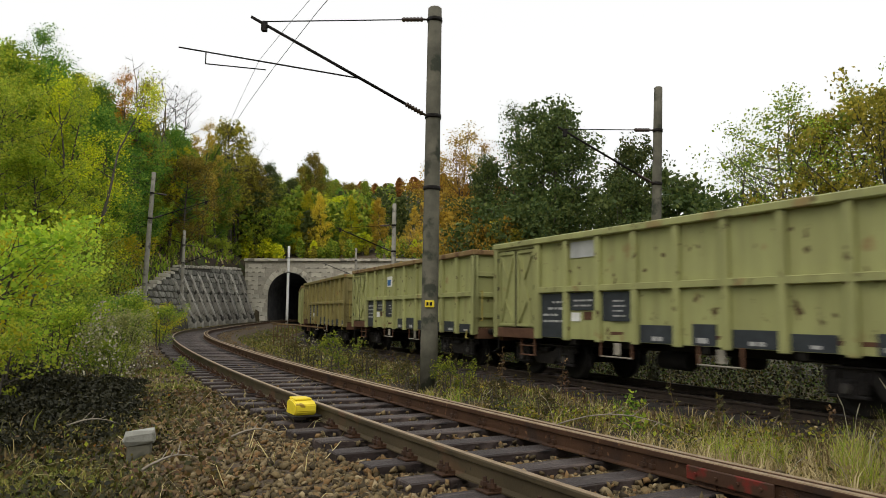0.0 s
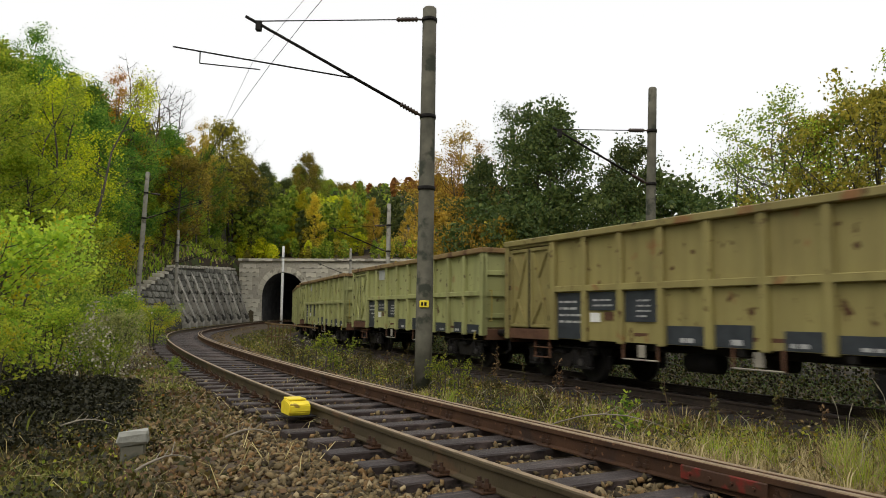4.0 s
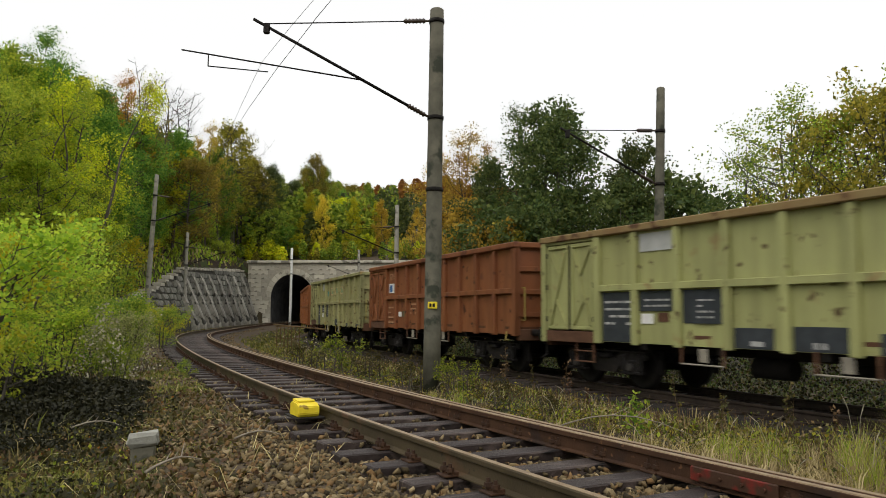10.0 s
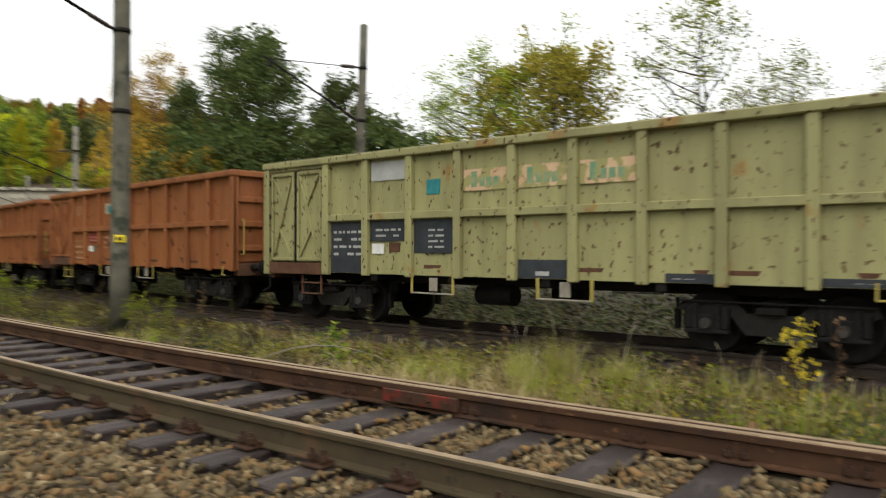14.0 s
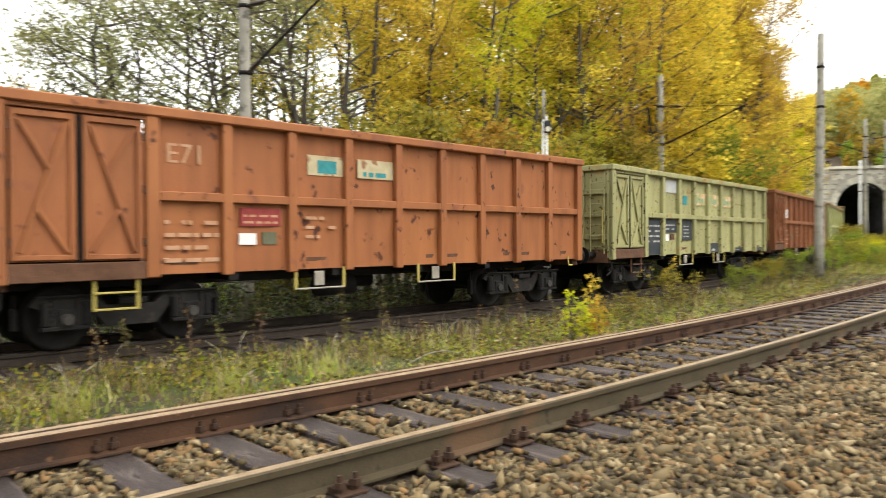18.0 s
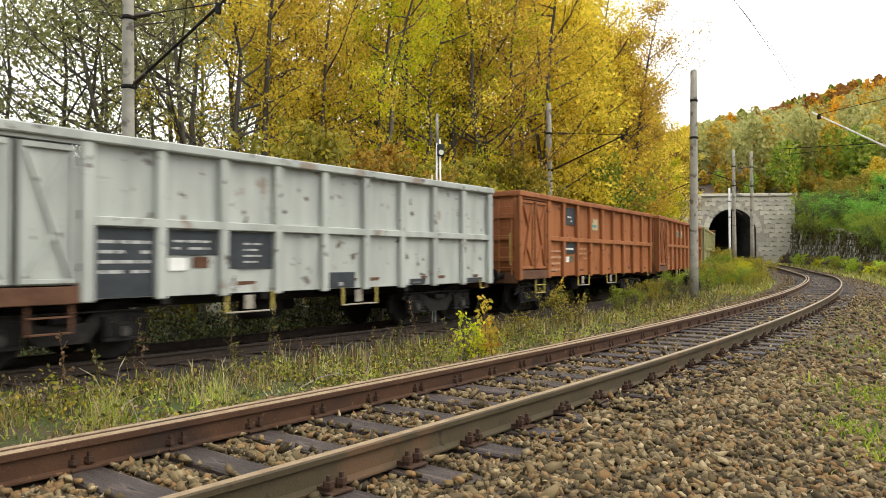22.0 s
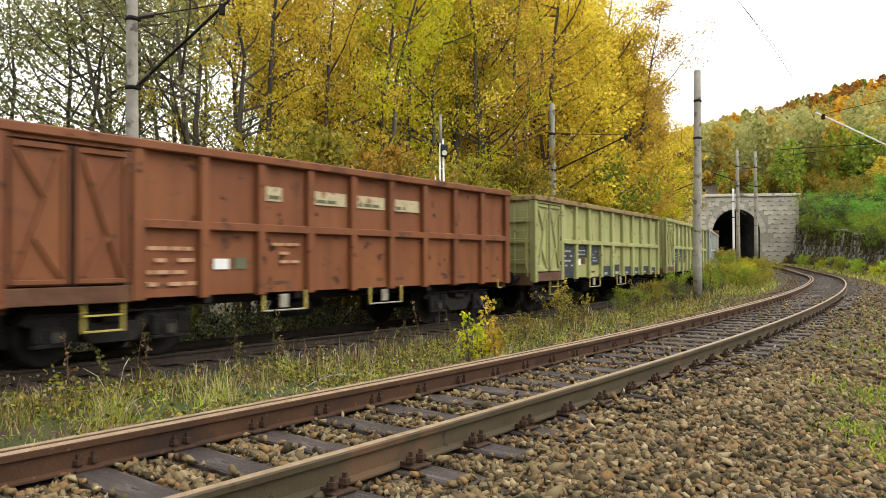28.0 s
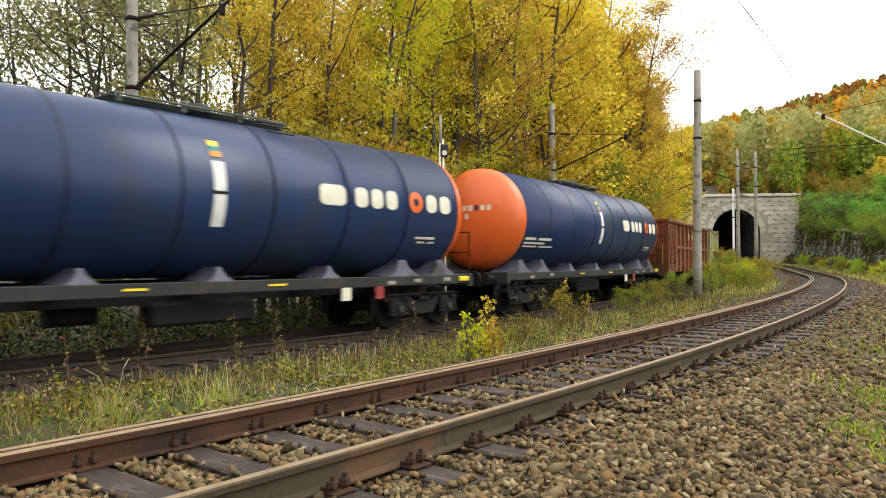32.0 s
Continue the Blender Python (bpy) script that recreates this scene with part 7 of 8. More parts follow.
def ballast():
    rng = np.random.default_rng(21)
    shapes, faces = stone_shapes(28, rng)
    def dens(s, o, x, y):
        r = np.hypot(x, y)
        d = np.clip(1.35 - r / 9.0, 0.08, 1.0)
        edge = np.where(o < -1.6, np.clip(gravel_amount(x, y) * 1.1, 0, 1), 1.0)
        edge = edge * np.where((o < -1.6) & (s < -1.0), 0.6, 1.0)
        edge = np.where(o > 1.6, edge * (1 - ramp(o, 2.3, 3.7)), edge)
        return d * edge * clear_of_track(s, o)
    s, o, x, y = strip_points(380000, (-17, 28), (-6.4, 3.7), rng, dens)
    n = len(x)
    z = ground(x, y)
    size = np.where(np.abs(o) < 1.35, 0.85, 0.95) * rng.uniform(0.018, 0.037, n) * np.where(rng.uniform(size=n) < 0.06, 1.4, 1.0) * (1 + 0.022 * np.clip(np.hypot(x, y) - 5, 0, 14))
    scale = size[:, None] * rng.uniform(0.75, 1.25, (n, 3))
    near_end = (np.abs((s + 66.0) / 0.62 - np.round((s + 66.0) / 0.62)) * 0.62 < 0.16) & (np.abs(o) < 1.3)
    place = np.stack([x, y, z + size * rng.uniform(0.0, 0.75, n) + 0.04 * near_end], 1)
    scatter("ballast_stones", shapes, faces, place, lying_turns(n, rng), scale, M_STONE, "loose brown and grey crushed ballast stones", "ballast")
    # farther along the line, fewer and larger
    s, o, x, y = strip_points(9000, (-70, 75), (-2.6, 2.0), rng, lambda s, o, x, y: ((s < -18) | (s > 26)) * clear_of_track(s, o))
    n = len(x)
    scale = rng.uniform(0.025, 0.042, n)[:, None] * rng.uniform(0.65, 1.3, (n, 3))
    scatter("ballast_stones", shapes[:4], faces, np.stack([x, y, ground(x, y) + 0.015], 1), random_turns(n, rng), scale, M_STONE, "crushed ballast stones farther along the track", "ballast")


ballast()


# ---------------------------------------------------------------- grass, weeds and fallen leaves
def blades(name, x, y, h, lean, width, colour, label, rng):
    """Bent grass blades of two quads each, as one mesh."""
    n = len(x)
    z = ground(x, y) - 0.02
    a = rng.uniform(0, 2 * np.pi, n)
    d = np.stack([np.cos(a), np.sin(a), np.zeros(n)], 1)
    w = np.stack([-np.sin(a + rng.normal(0, 0.8, n)), np.cos(a), np.zeros(n)], 1) * (width * rng.uniform(0.6, 1.4, n))[:, None]
    b = np.stack([x, y, z], 1)
    up = np.array([0, 0, 1.0])
    mid = b + up * (h * 0.6)[:, None] + d * (h * lean * 0.35)[:, None]
    tip = b + up * (h * (1 - 0.25 * lean))[:, None] + d * (h * lean)[:, None]
    v = np.stack([b - w, b + w, mid + w * 0.75, mid - w * 0.75, tip], 1).reshape(-1, 3)
    base = np.arange(n) * 5
    quads = np.stack([base, base + 1, base + 2, base + 3], 1).ravel()
    tris = np.stack([base + 3, base + 2, base + 4], 1).ravel()
    me = bpy.data.meshes.new(name)
    me.vertices.add(5 * n)
    me.vertices.foreach_set("co", v.astype(np.float32).ravel())
    me.loops.add(7 * n)
    me.loops.foreach_set("vertex_index", np.concatenate([quads, tris]).astype(np.int32))
    me.polygons.add(2 * n)
    me.polygons.foreach_set("loop_start", np.concatenate([np.arange(0, 4 * n, 4), 4 * n + np.arange(0, 3 * n, 3)]).astype(np.int32))
    me.update(calc_edges=True)
    return tagged(mesh_part(name, me, LEAF[colour]), label, "grass", kind="stuff")


def patch(x, y, size, seed):
    return 0.5 + 0.5 * wavy(x, y, size, seed)


def meadow():
    rng = np.random.default_rng(8)
    width = lambda x, y: 0.0035 + 0.00055 * np.hypot(x, y)
    between = lambda s, o: ramp(o, 2.1, 3.9) * (1 - ramp(o - np.interp(s, LS, LD), -2.3, -1.7))
    for colour, seed, hmin, hmax, count in (("grass", 1, 0.04, 0.18, 30000), ("straw", 2, 0.03, 0.17, 30000)):
        def dens(s, o, x, y):
            r = np.hypot(x, y)
            p = patch(x, y, 1.1, seed) if colour == "straw" else 1 - 0.6 * patch(x, y, 1.1, 2)
            return between(s, o) * np.clip(1.3 - r / 30, 0.14, 1) * np.clip(p * 2.5 - 0.85, 0.03, 1)
        s, o, x, y = strip_points(count * 3, (-60, 70), (1.7, 7.4), rng, dens)
        h = rng.uniform(hmin, hmax, len(x)) * (0.55 + 0.45 * ramp(s, -16, -4)) * (0.6 + 0.7 * patch(x, y, 0.8, 4)) * (0.3 + 0.6 * ramp(o, 2.4, 4.8))
        blades("grass", x, y, h, rng.uniform(0.5, 1.6, len(x)), width(x, y), colour, f"{'straw-dry' if colour == 'straw' else 'green'} grass between the tracks", rng)
    # camera's side: bank to the left and verge to the right
    def left(s, o, x, y):
        return ramp(-o, 2.6, 4.0) * ramp(-s, 7, 14) * np.clip(1.3 - np.hypot(x, y) / 45, 0.2, 1) * (0.3 + 0.7 * patch(x, y, 1.4, 5))
    for colour, k in (("grass", 0.3), ("straw", 0.25), ("bramble", 0.5)):
        s, o, x, y = strip_points(int(70000 * k), (-62, -5), (-17, -2.6), rng, left)
        h = rng.uniform(0.1, 0.45, len(x)) * (0.5 + 0.8 * patch(x, y, 0.9, 6))
        blades("grass", x, y, h, rng.uniform(0.2, 1.0, len(x)), width(x, y), colour, "rough grass and weeds on the bank", rng)
    # grassy bank above the left wall
    def bank(s, o, x, y):
        return ramp(-o, 5.2, 7.5) * (0.3 + 0.7 * patch(x, y, 2.5, 13))
    for colour, count in (("fresh", 26000), ("grass", 20000), ("straw", 9000)):
        s, o, x, y = strip_points(count, (-88, -26), (-34, -5.2), rng, bank)
        blades("bank_grass", x, y, rng.uniform(0.3, 0.8, len(x)), rng.uniform(0.3, 1.0, len(x)), 0.012 + 0.0009 * np.hypot(x, y), colour, "long grass on the bank above the wall", rng)
    def near_left(s, o, x, y):
        return ramp(-s, 2.5, 5) * ramp(-o, 2.6, 3.8) * np.clip(2.2 * patch(x, y, 0.7, 7) - 0.9, 0.02, 1)
    s, o, x, y = strip_points(16000, (-13, -2), (-10, -2.5), rng, near_left)
    blades("grass", x, y, rng.uniform(0.02, 0.11, len(x)), rng.uniform(0.3, 1.0, len(x)), width(x, y), "grass", "short mossy grass on dark soil", rng)
    def right(s, o, x, y):
        return np.clip(1.2 * np.exp(-(((x - 4.19) / 0.7) ** 2 + ((y + 5.17) / 0.75) ** 2)) + np.exp(-(((x - 5.39) / 0.75) ** 2 + ((y + 8.54) / 1.2) ** 2)) + ramp(-o, 5.2, 7.0) * ramp(s, 2, 6) * np.clip(patch(x, y, 1.2, 3) * 1.9 - 0.75, 0, 1) + ramp(-o, 6, 9) * ramp(s, 34, 50) * 0.5, 0, 1)
    s, o, x, y = strip_points(90000, (1, 84), (-16, -1.9), rng, right)
    blades("grass", x, y, rng.uniform(0.05, 0.22, len(x)), rng.uniform(0.3, 1.0, len(x)), width(x, y), "green", "green grass patches in the gravel", rng)
    # verges on both sides of the near track towards the tunnels
    def verge(s, o, x, y):
        return np.maximum(ramp(-o, 2.4, 3.2), ramp(o, 2.2, 3.0)) * (0.35 + 0.65 * patch(x, y, 1.5, 19))
    for s0, s1 in ((38, 87), (-86, -30)):
        high = 1.0 if s0 > 0 else 0.5
        for colour, count in (("grass", 16000), ("olive" if s0 > 0 else "bramble", 9000), ("straw", 7000 if s0 > 0 else 2500)):
            s, o, x, y = strip_points(count, (s0, s1), (-6.2, 5.4), rng, verge)
            q = (s > 0) | (o > 0) | (o > -4.0)
            x, y = x[q], y[q]
            blades("grass", x, y, rng.uniform(0.12, 0.4, len(x)) * high, rng.uniform(0.3, 1.0, len(x)), 0.006 + 0.0006 * np.hypot(x, y), colour, "rough grass on the verge towards the tunnel", rng)
    # dry stalks and rank grass along the edge of the train's bed
    def fringe(s, o, x, y):
        e = np.interp(s, LS, LD) - o
        return ramp(e, 1.5, 2.1) * (1 - ramp(e, 2.9, 4.2)) * np.clip(1.3 - np.hypot(x, y) / 34, 0.15, 1) * (0.3 + 0.7 * patch(x, y, 0.9, 14))
    for colour, count, h0, h1, wide in (("litter", 30000, 0.15, 0.6, 0.6), ("straw", 11000, 0.15, 0.5, 0.8), ("grass", 24000, 0.10, 0.38, 1.0)):
        s, o, x, y = strip_points(count, (-40, 55), (3.2, 7.4), rng, fringe)
        blades("grass", x, y, rng.uniform(h0, h1, len(x)) * (0.5 + 0.7 * patch(x, y, 0.7, 18)) * (0.5 + 0.5 * ramp(s, -16, -4)), rng.uniform(0.1, 0.6, len(x)), width(x, y) * wide, colour, "dry stalks and rank grass beside the train's track", rng)
    # broad-leaved weeds close to the ground
    def weeds(s, o, x, y):
        return between(s, o) * np.clip(1.25 - np.hypot(x, y) / 40, 0.1, 1) * np.clip(patch(x, y, 0.9, 9) * 2.2 - 0.7, 0, 1)
    for colour, count in (("olive", 60000), ("bramble", 100000), ("fresh", 26000), ("green", 24000), ("litter", 30000), ("straw", 26000)):
        s, o, x, y = strip_points(count, (-50, 60), (1.9, 7.2), rng, weeds)
        z = ground(x, y) + rng.uniform(0.01, 0.40, len(x)) ** 1.3 * (0.5 + 0.9 * patch(x, y, 0.5, 2)) * ramp(o, 1.9, 3.6) * (0.45 + 0.55 * ramp(s, -16, -4))
        tagged(mesh_part("weeds", leaf_mesh("weeds", np.stack([x, y, z], 1), 0.05, rng), LEAF[colour]), "low broad-leaved weeds between the tracks", "weeds", kind="stuff")
    def litter(s, o, x, y):
        return np.clip(1.2 - np.hypot(x, y) / 26, 0.05, 1) * clear_of_track(s, o) * (0.25 + 0.75 * patch(x, y, 1.6, 1)) * np.where(o > 2.2, 0.5, 1)
    s, o, x, y = strip_points(24000, (-34, 26), (-9, 6.5), rng, litter)
    tagged(mesh_part("fallen_leaves", leaf_mesh("fallen_leaves", np.stack([x, y, ground(x, y) + 0.02], 1), 0.05, rng, 0.0), LEAF["litter"]), "brown fallen leaves strewn on the gravel", "leaf litter", kind="stuff")
    # thick scrub on the left bank, partly in the shade-coloured thicket leaves
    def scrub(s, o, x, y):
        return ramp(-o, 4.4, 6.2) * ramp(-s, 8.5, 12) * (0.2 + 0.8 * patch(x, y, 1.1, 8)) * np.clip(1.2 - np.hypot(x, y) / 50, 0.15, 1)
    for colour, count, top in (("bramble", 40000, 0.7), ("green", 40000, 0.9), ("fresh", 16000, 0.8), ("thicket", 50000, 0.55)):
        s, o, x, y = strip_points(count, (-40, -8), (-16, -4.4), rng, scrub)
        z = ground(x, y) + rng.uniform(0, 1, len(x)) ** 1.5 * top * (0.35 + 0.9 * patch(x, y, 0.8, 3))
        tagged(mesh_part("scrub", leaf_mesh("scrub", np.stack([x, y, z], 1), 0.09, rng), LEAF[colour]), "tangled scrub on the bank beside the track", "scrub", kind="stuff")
    # undergrowth beyond the train; its dark leaf colours hold the shade under the wagons
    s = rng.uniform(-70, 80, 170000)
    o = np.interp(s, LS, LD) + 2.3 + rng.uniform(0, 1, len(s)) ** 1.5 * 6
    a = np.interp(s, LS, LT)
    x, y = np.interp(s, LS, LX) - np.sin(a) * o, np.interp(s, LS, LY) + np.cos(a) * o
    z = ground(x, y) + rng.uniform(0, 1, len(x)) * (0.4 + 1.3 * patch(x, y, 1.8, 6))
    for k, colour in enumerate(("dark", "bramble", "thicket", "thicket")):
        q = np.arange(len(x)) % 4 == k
        tagged(mesh_part("scrub", leaf_mesh("scrub", np.stack([x[q], y[q], z[q]], 1), 0.07, rng), LEAF[colour]), "undergrowth behind the train, shade put into its dark leaf colours", "scrub", kind="stuff")


meadow()
wall_creepers()


def tuft(x, y, h, count, seed, seeds=2, colour="straw"):
    """A clump of tall arching grass with feathery heads."""
    rng = np.random.default_rng(seed)
    t = tagged(new("grass_tuft"), "tall arching grass tuft with pale seed heads", "grass", "grass tufts")
    z0 = ground_at(x, y)
    t.matrix_basis = Matrix.Translation((x, y, z0 - 0.03))
    for col, share in ((colour, 0.5), ("fresh" if h > 0.4 else "olive", 0.5)):
        verts, faces = [], []
        for i in range(int(count * share)):
            a, l = rng.uniform(0, 6.28), h * rng.uniform(0.45, 1.0)
            d = Vector((math.cos(a), math.sin(a), 0))
            w = Vector((-math.sin(a), math.cos(a), 0)) * rng.uniform(0.003, 0.006)
            bend = rng.uniform(0.15, 0.75)
            p = Vector((rng.normal(0, 0.09), rng.normal(0, 0.09), 0))
            k = len(verts)
            for f in (0, 0.35, 0.7, 1.0):
                q = p + Vector((0, 0, l * (f - bend * 0.35 * f * f))) + d * (l * bend * f * f)
                ww = w * (1 - f * 0.9)
                verts += [q - ww, q + ww]
            faces += [(k + 2 * j, k + 2 * j + 1, k + 2 * j + 3, k + 2 * j + 2) for j in range(3)]
        tagged(raw("blade_clump", verts, faces, LEAF[col], t), kind="stuff")
    for i in range(seeds):
        a = rng.uniform(0, 6.28)
        l = h * rng.uniform(1.05, 1.35)
        d = Vector((math.cos(a), math.sin(a), 0)) * rng.uniform(0.1, 0.3)
        bm = bmesh.new()
        pts = [Vector((0, 0, 0)), d * 0.25 + Vector((0, 0, l * 0.5)), d * 0.7 + Vector((0, 0, l * 0.85)), d * 1.25 + Vector((0, 0, l))]
        add_path(bm, pts, 0.0028, 4)
        add_tube(bm, pts[2], pts[2].lerp(pts[3], 0.5), 0.003, 0.007, 6)
        add_tube(bm, pts[2].lerp(pts[3], 0.5), pts[3], 0.007, 0.002, 6)
        part("seed_head", bm, LEAF["fluff"], t)
    return t


for x, y, h, n in ((2.35, 8.9, 0.3, 120), (2.75, 8.6, 0.3, 120), (3.3, 9.0, 0.55, 260), (3.75, 8.7, 0.6, 280), (3.5, 7.7, 0.3, 140), (4.5, 8.3, 0.8, 330), (4.85, 7.9, 1.0, 340), (4.25, 7.6, 0.6, 240), (5.3, 7.3, 0.8, 260), (4.35, 6.9, 0.6, 220), (5.2, 6.6, 0.55, 160), (5.9, 5.2, 0.5, 150), (6.8, 3.6, 0.55, 160), (7.9, 2.4, 0.45, 130), (1.6, 10.8, 0.45, 130), (9.6, -0.2, 0.5, 140), (8.8, 0.9, 0.55, 150), (10.9, -1.9, 0.5, 140), (13.6, -5.2, 0.55, 150), (0.6, 12.4, 0.4, 110)):
    tuft(x, y, h, n, int(x * 10 + y * 100 + 5000))

def forest_floor():
    """Leaf litter, moss and dead stems on the soil to the left, and low green patches in the gravel to the right."""
    rng = np.random.default_rng(52)
    def spot(n, az0, az1, d0, d1):
        a, d = np.radians(rng.uniform(az0, az1, n)), np.sqrt(rng.uniform(d0 ** 2, d1 ** 2, n))
        return -np.sin(a) * d, np.cos(a) * d
    x, y = spot(8500, 11, 42, 4.2, 13)
    q = rng.uniform(size=len(x)) < np.clip(1.6 * patch(x, y, 0.8, 15) - 0.1, 0.1, 1) * ramp(np.degrees(np.arctan2(-x, y)), 11, 19)
    x, y = x[q], y[q]
    half = np.arange(len(x)) % 3 == 0
    for sel, colour, size in ((half, "litter", 0.05), (~half, "bramble", 0.055)):
        tagged(mesh_part("leaf_litter", leaf_mesh("leaf_litter", np.stack([x[sel], y[sel], ground(x[sel], y[sel]) + rng.uniform(0.005, 0.06, sel.sum())], 1), size, rng, 0.0), LEAF[colour]), "dead leaves and creeping stems on dark soil", "leaf litter", kind="stuff")
    x, y = spot(26000, 15, 42, 4.2, 10)
    q = rng.uniform(size=len(x)) < np.clip(2.6 * patch(x, y, 0.55, 21) - 0.9, 0, 1)
    blades("moss", x[q], y[q], rng.uniform(0.015, 0.06, q.sum()), rng.uniform(0.3, 1.0, q.sum()), np.full(q.sum(), 0.005), "grass", "green moss and short grass on the soil", rng)
    for cx, cy, r, n, colour in ((-3.5, 6.3, 0.5, 3000, "grass"), (-4.2, 7.4, 0.45, 2200, "bramble"), (-2.6, 5.6, 0.4, 1800, "bramble"), (-5.6, 15.6, 0.8, 2600, "grass"), (-4.6, 12.6, 0.5, 1500, "grass"), (-3.2, 9.4, 0.45, 1100, "bramble"), (-6.6, 19.5, 0.9, 1800, "grass"), (-4.9, 10.2, 0.6, 1500, "bramble")):
        x, y = cx + rng.normal(0, r, n), cy + rng.normal(0, r, n)
        blades("grass", x, y, rng.uniform(0.02, 0.11, n), rng.uniform(0.3, 1.0, n), np.full(n, 0.003 + 0.0006 * math.hypot(cx, cy)), colour, "mossy green patch on dark soil", rng)
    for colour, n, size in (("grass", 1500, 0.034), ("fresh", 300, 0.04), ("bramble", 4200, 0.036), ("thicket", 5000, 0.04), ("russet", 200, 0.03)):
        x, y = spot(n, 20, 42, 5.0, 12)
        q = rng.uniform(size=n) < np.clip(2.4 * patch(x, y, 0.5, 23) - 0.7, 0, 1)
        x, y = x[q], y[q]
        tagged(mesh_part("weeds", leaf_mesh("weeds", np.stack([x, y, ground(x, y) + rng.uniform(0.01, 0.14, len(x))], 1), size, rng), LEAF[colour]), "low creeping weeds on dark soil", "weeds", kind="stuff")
    x, y = spot(700, 8, 42, 4.5, 14)
    blades("dead_stems", x, y, rng.uniform(0.06, 0.3, len(x)), rng.uniform(1.2, 2.6, len(x)), np.full(len(x), 0.004), "straw", "dry stems lying on the soil and gravel", rng)
    x, y = rng.normal(4.1, 0.9, 3600), rng.normal(8.1, 0.9, 3600)
    blades("grass", x, y, rng.uniform(0.08, 0.32, len(x)), rng.uniform(0.3, 1.0, len(x)), np.full(len(x), 0.006), "straw", "light dry grass between the tracks", rng)
    def behind(s, o, x, y):
        return ramp(-o, 5.8, 7.5) * (0.25 + 0.75 * patch(x, y, 1.6, 17))
    for colour, count in (("grass", 9000), ("straw", 5000)):
        _, _, x, y = strip_points(count, (-16, 34), (-18, -5.6), rng, behind)
        blades("grass", x, y, rng.uniform(0.06, 0.28, len(x)), rng.uniform(0.3, 1.0, len(x)), np.full(len(x), 0.008), colour, "rough grass on the verge behind the gravel", rng)
    for cx, cy, r, n in ((5.55, -6.65, 0.34, 2800), (4.52, -5.14, 0.2, 1400), (3.95, -5.0, 0.26, 2000), (4.82, -6.31, 0.5, 1200), (7.4, -9.6, 0.9, 2600), (9.5, -13.5, 1.2, 2600), (12.5, -17.5, 1.5, 2600)):
        x, y = cx + rng.normal(0, r, n), cy + rng.normal(0, r, n)
        blades("grass", x, y, rng.uniform(0.03, 0.10, n), rng.uniform(0.3, 1.0, n), np.full(n, 0.004 + 0.0005 * math.hypot(cx, cy)), "green", "low green patch in the gravel", rng)


forest_floor()


def thicket():
    """Bramble heap at the foot of the left bushes in shade-coloured leaves, and pale seed fluff over the scrub behind
    it.
    """
    rng = np.random.default_rng(41)
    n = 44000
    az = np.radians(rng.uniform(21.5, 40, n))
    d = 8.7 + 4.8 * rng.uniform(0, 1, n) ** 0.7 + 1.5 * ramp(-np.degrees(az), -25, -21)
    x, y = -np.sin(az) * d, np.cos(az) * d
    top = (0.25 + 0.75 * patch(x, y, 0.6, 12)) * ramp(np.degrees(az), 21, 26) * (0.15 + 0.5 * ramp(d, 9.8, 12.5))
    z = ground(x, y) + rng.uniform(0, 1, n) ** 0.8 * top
    tagged(mesh_part("bramble_thicket", leaf_mesh("bramble_thicket", np.stack([x, y, z], 1), 0.048, rng), LEAF["thicket"]), "tangled bramble thicket below the bushes, shade put into its near-black leaves", "brambles", kind="stuff")
    cs = []
    for k in range(85):
        a = radians(rng.uniform(21.6, 27.0))
        dd = rng.uniform(12.9, 17.0)
        p = np.array([-math.sin(a) * dd, math.cos(a) * dd, 0])
        p[2] = ground_at(p[0], p[1]) + rng.uniform(0.35, 1.55) * (0.6 + 0.4 * math.sin(a * 90))
        cs.append(p + rng.normal(0, 0.10, (7, 3)))
    for k in range(26):
        p = np.array([-5.6 + rng.normal(0, 0.7), 31.0 + rng.normal(0, 1.2), 0.0])
        p[2] = ground_at(p[0], p[1]) + rng.uniform(0.3, 0.9)
        cs.append(p + rng.normal(0, 0.06, (9, 3)))
    cs = np.concatenate(cs)
    tagged(mesh_part("seed_fluff", leaf_mesh("seed_fluff", cs, 0.042, rng), LEAF["fluff"]), "pale fluffy seed heads on the scrub", "seed heads", kind="stuff")


thicket()


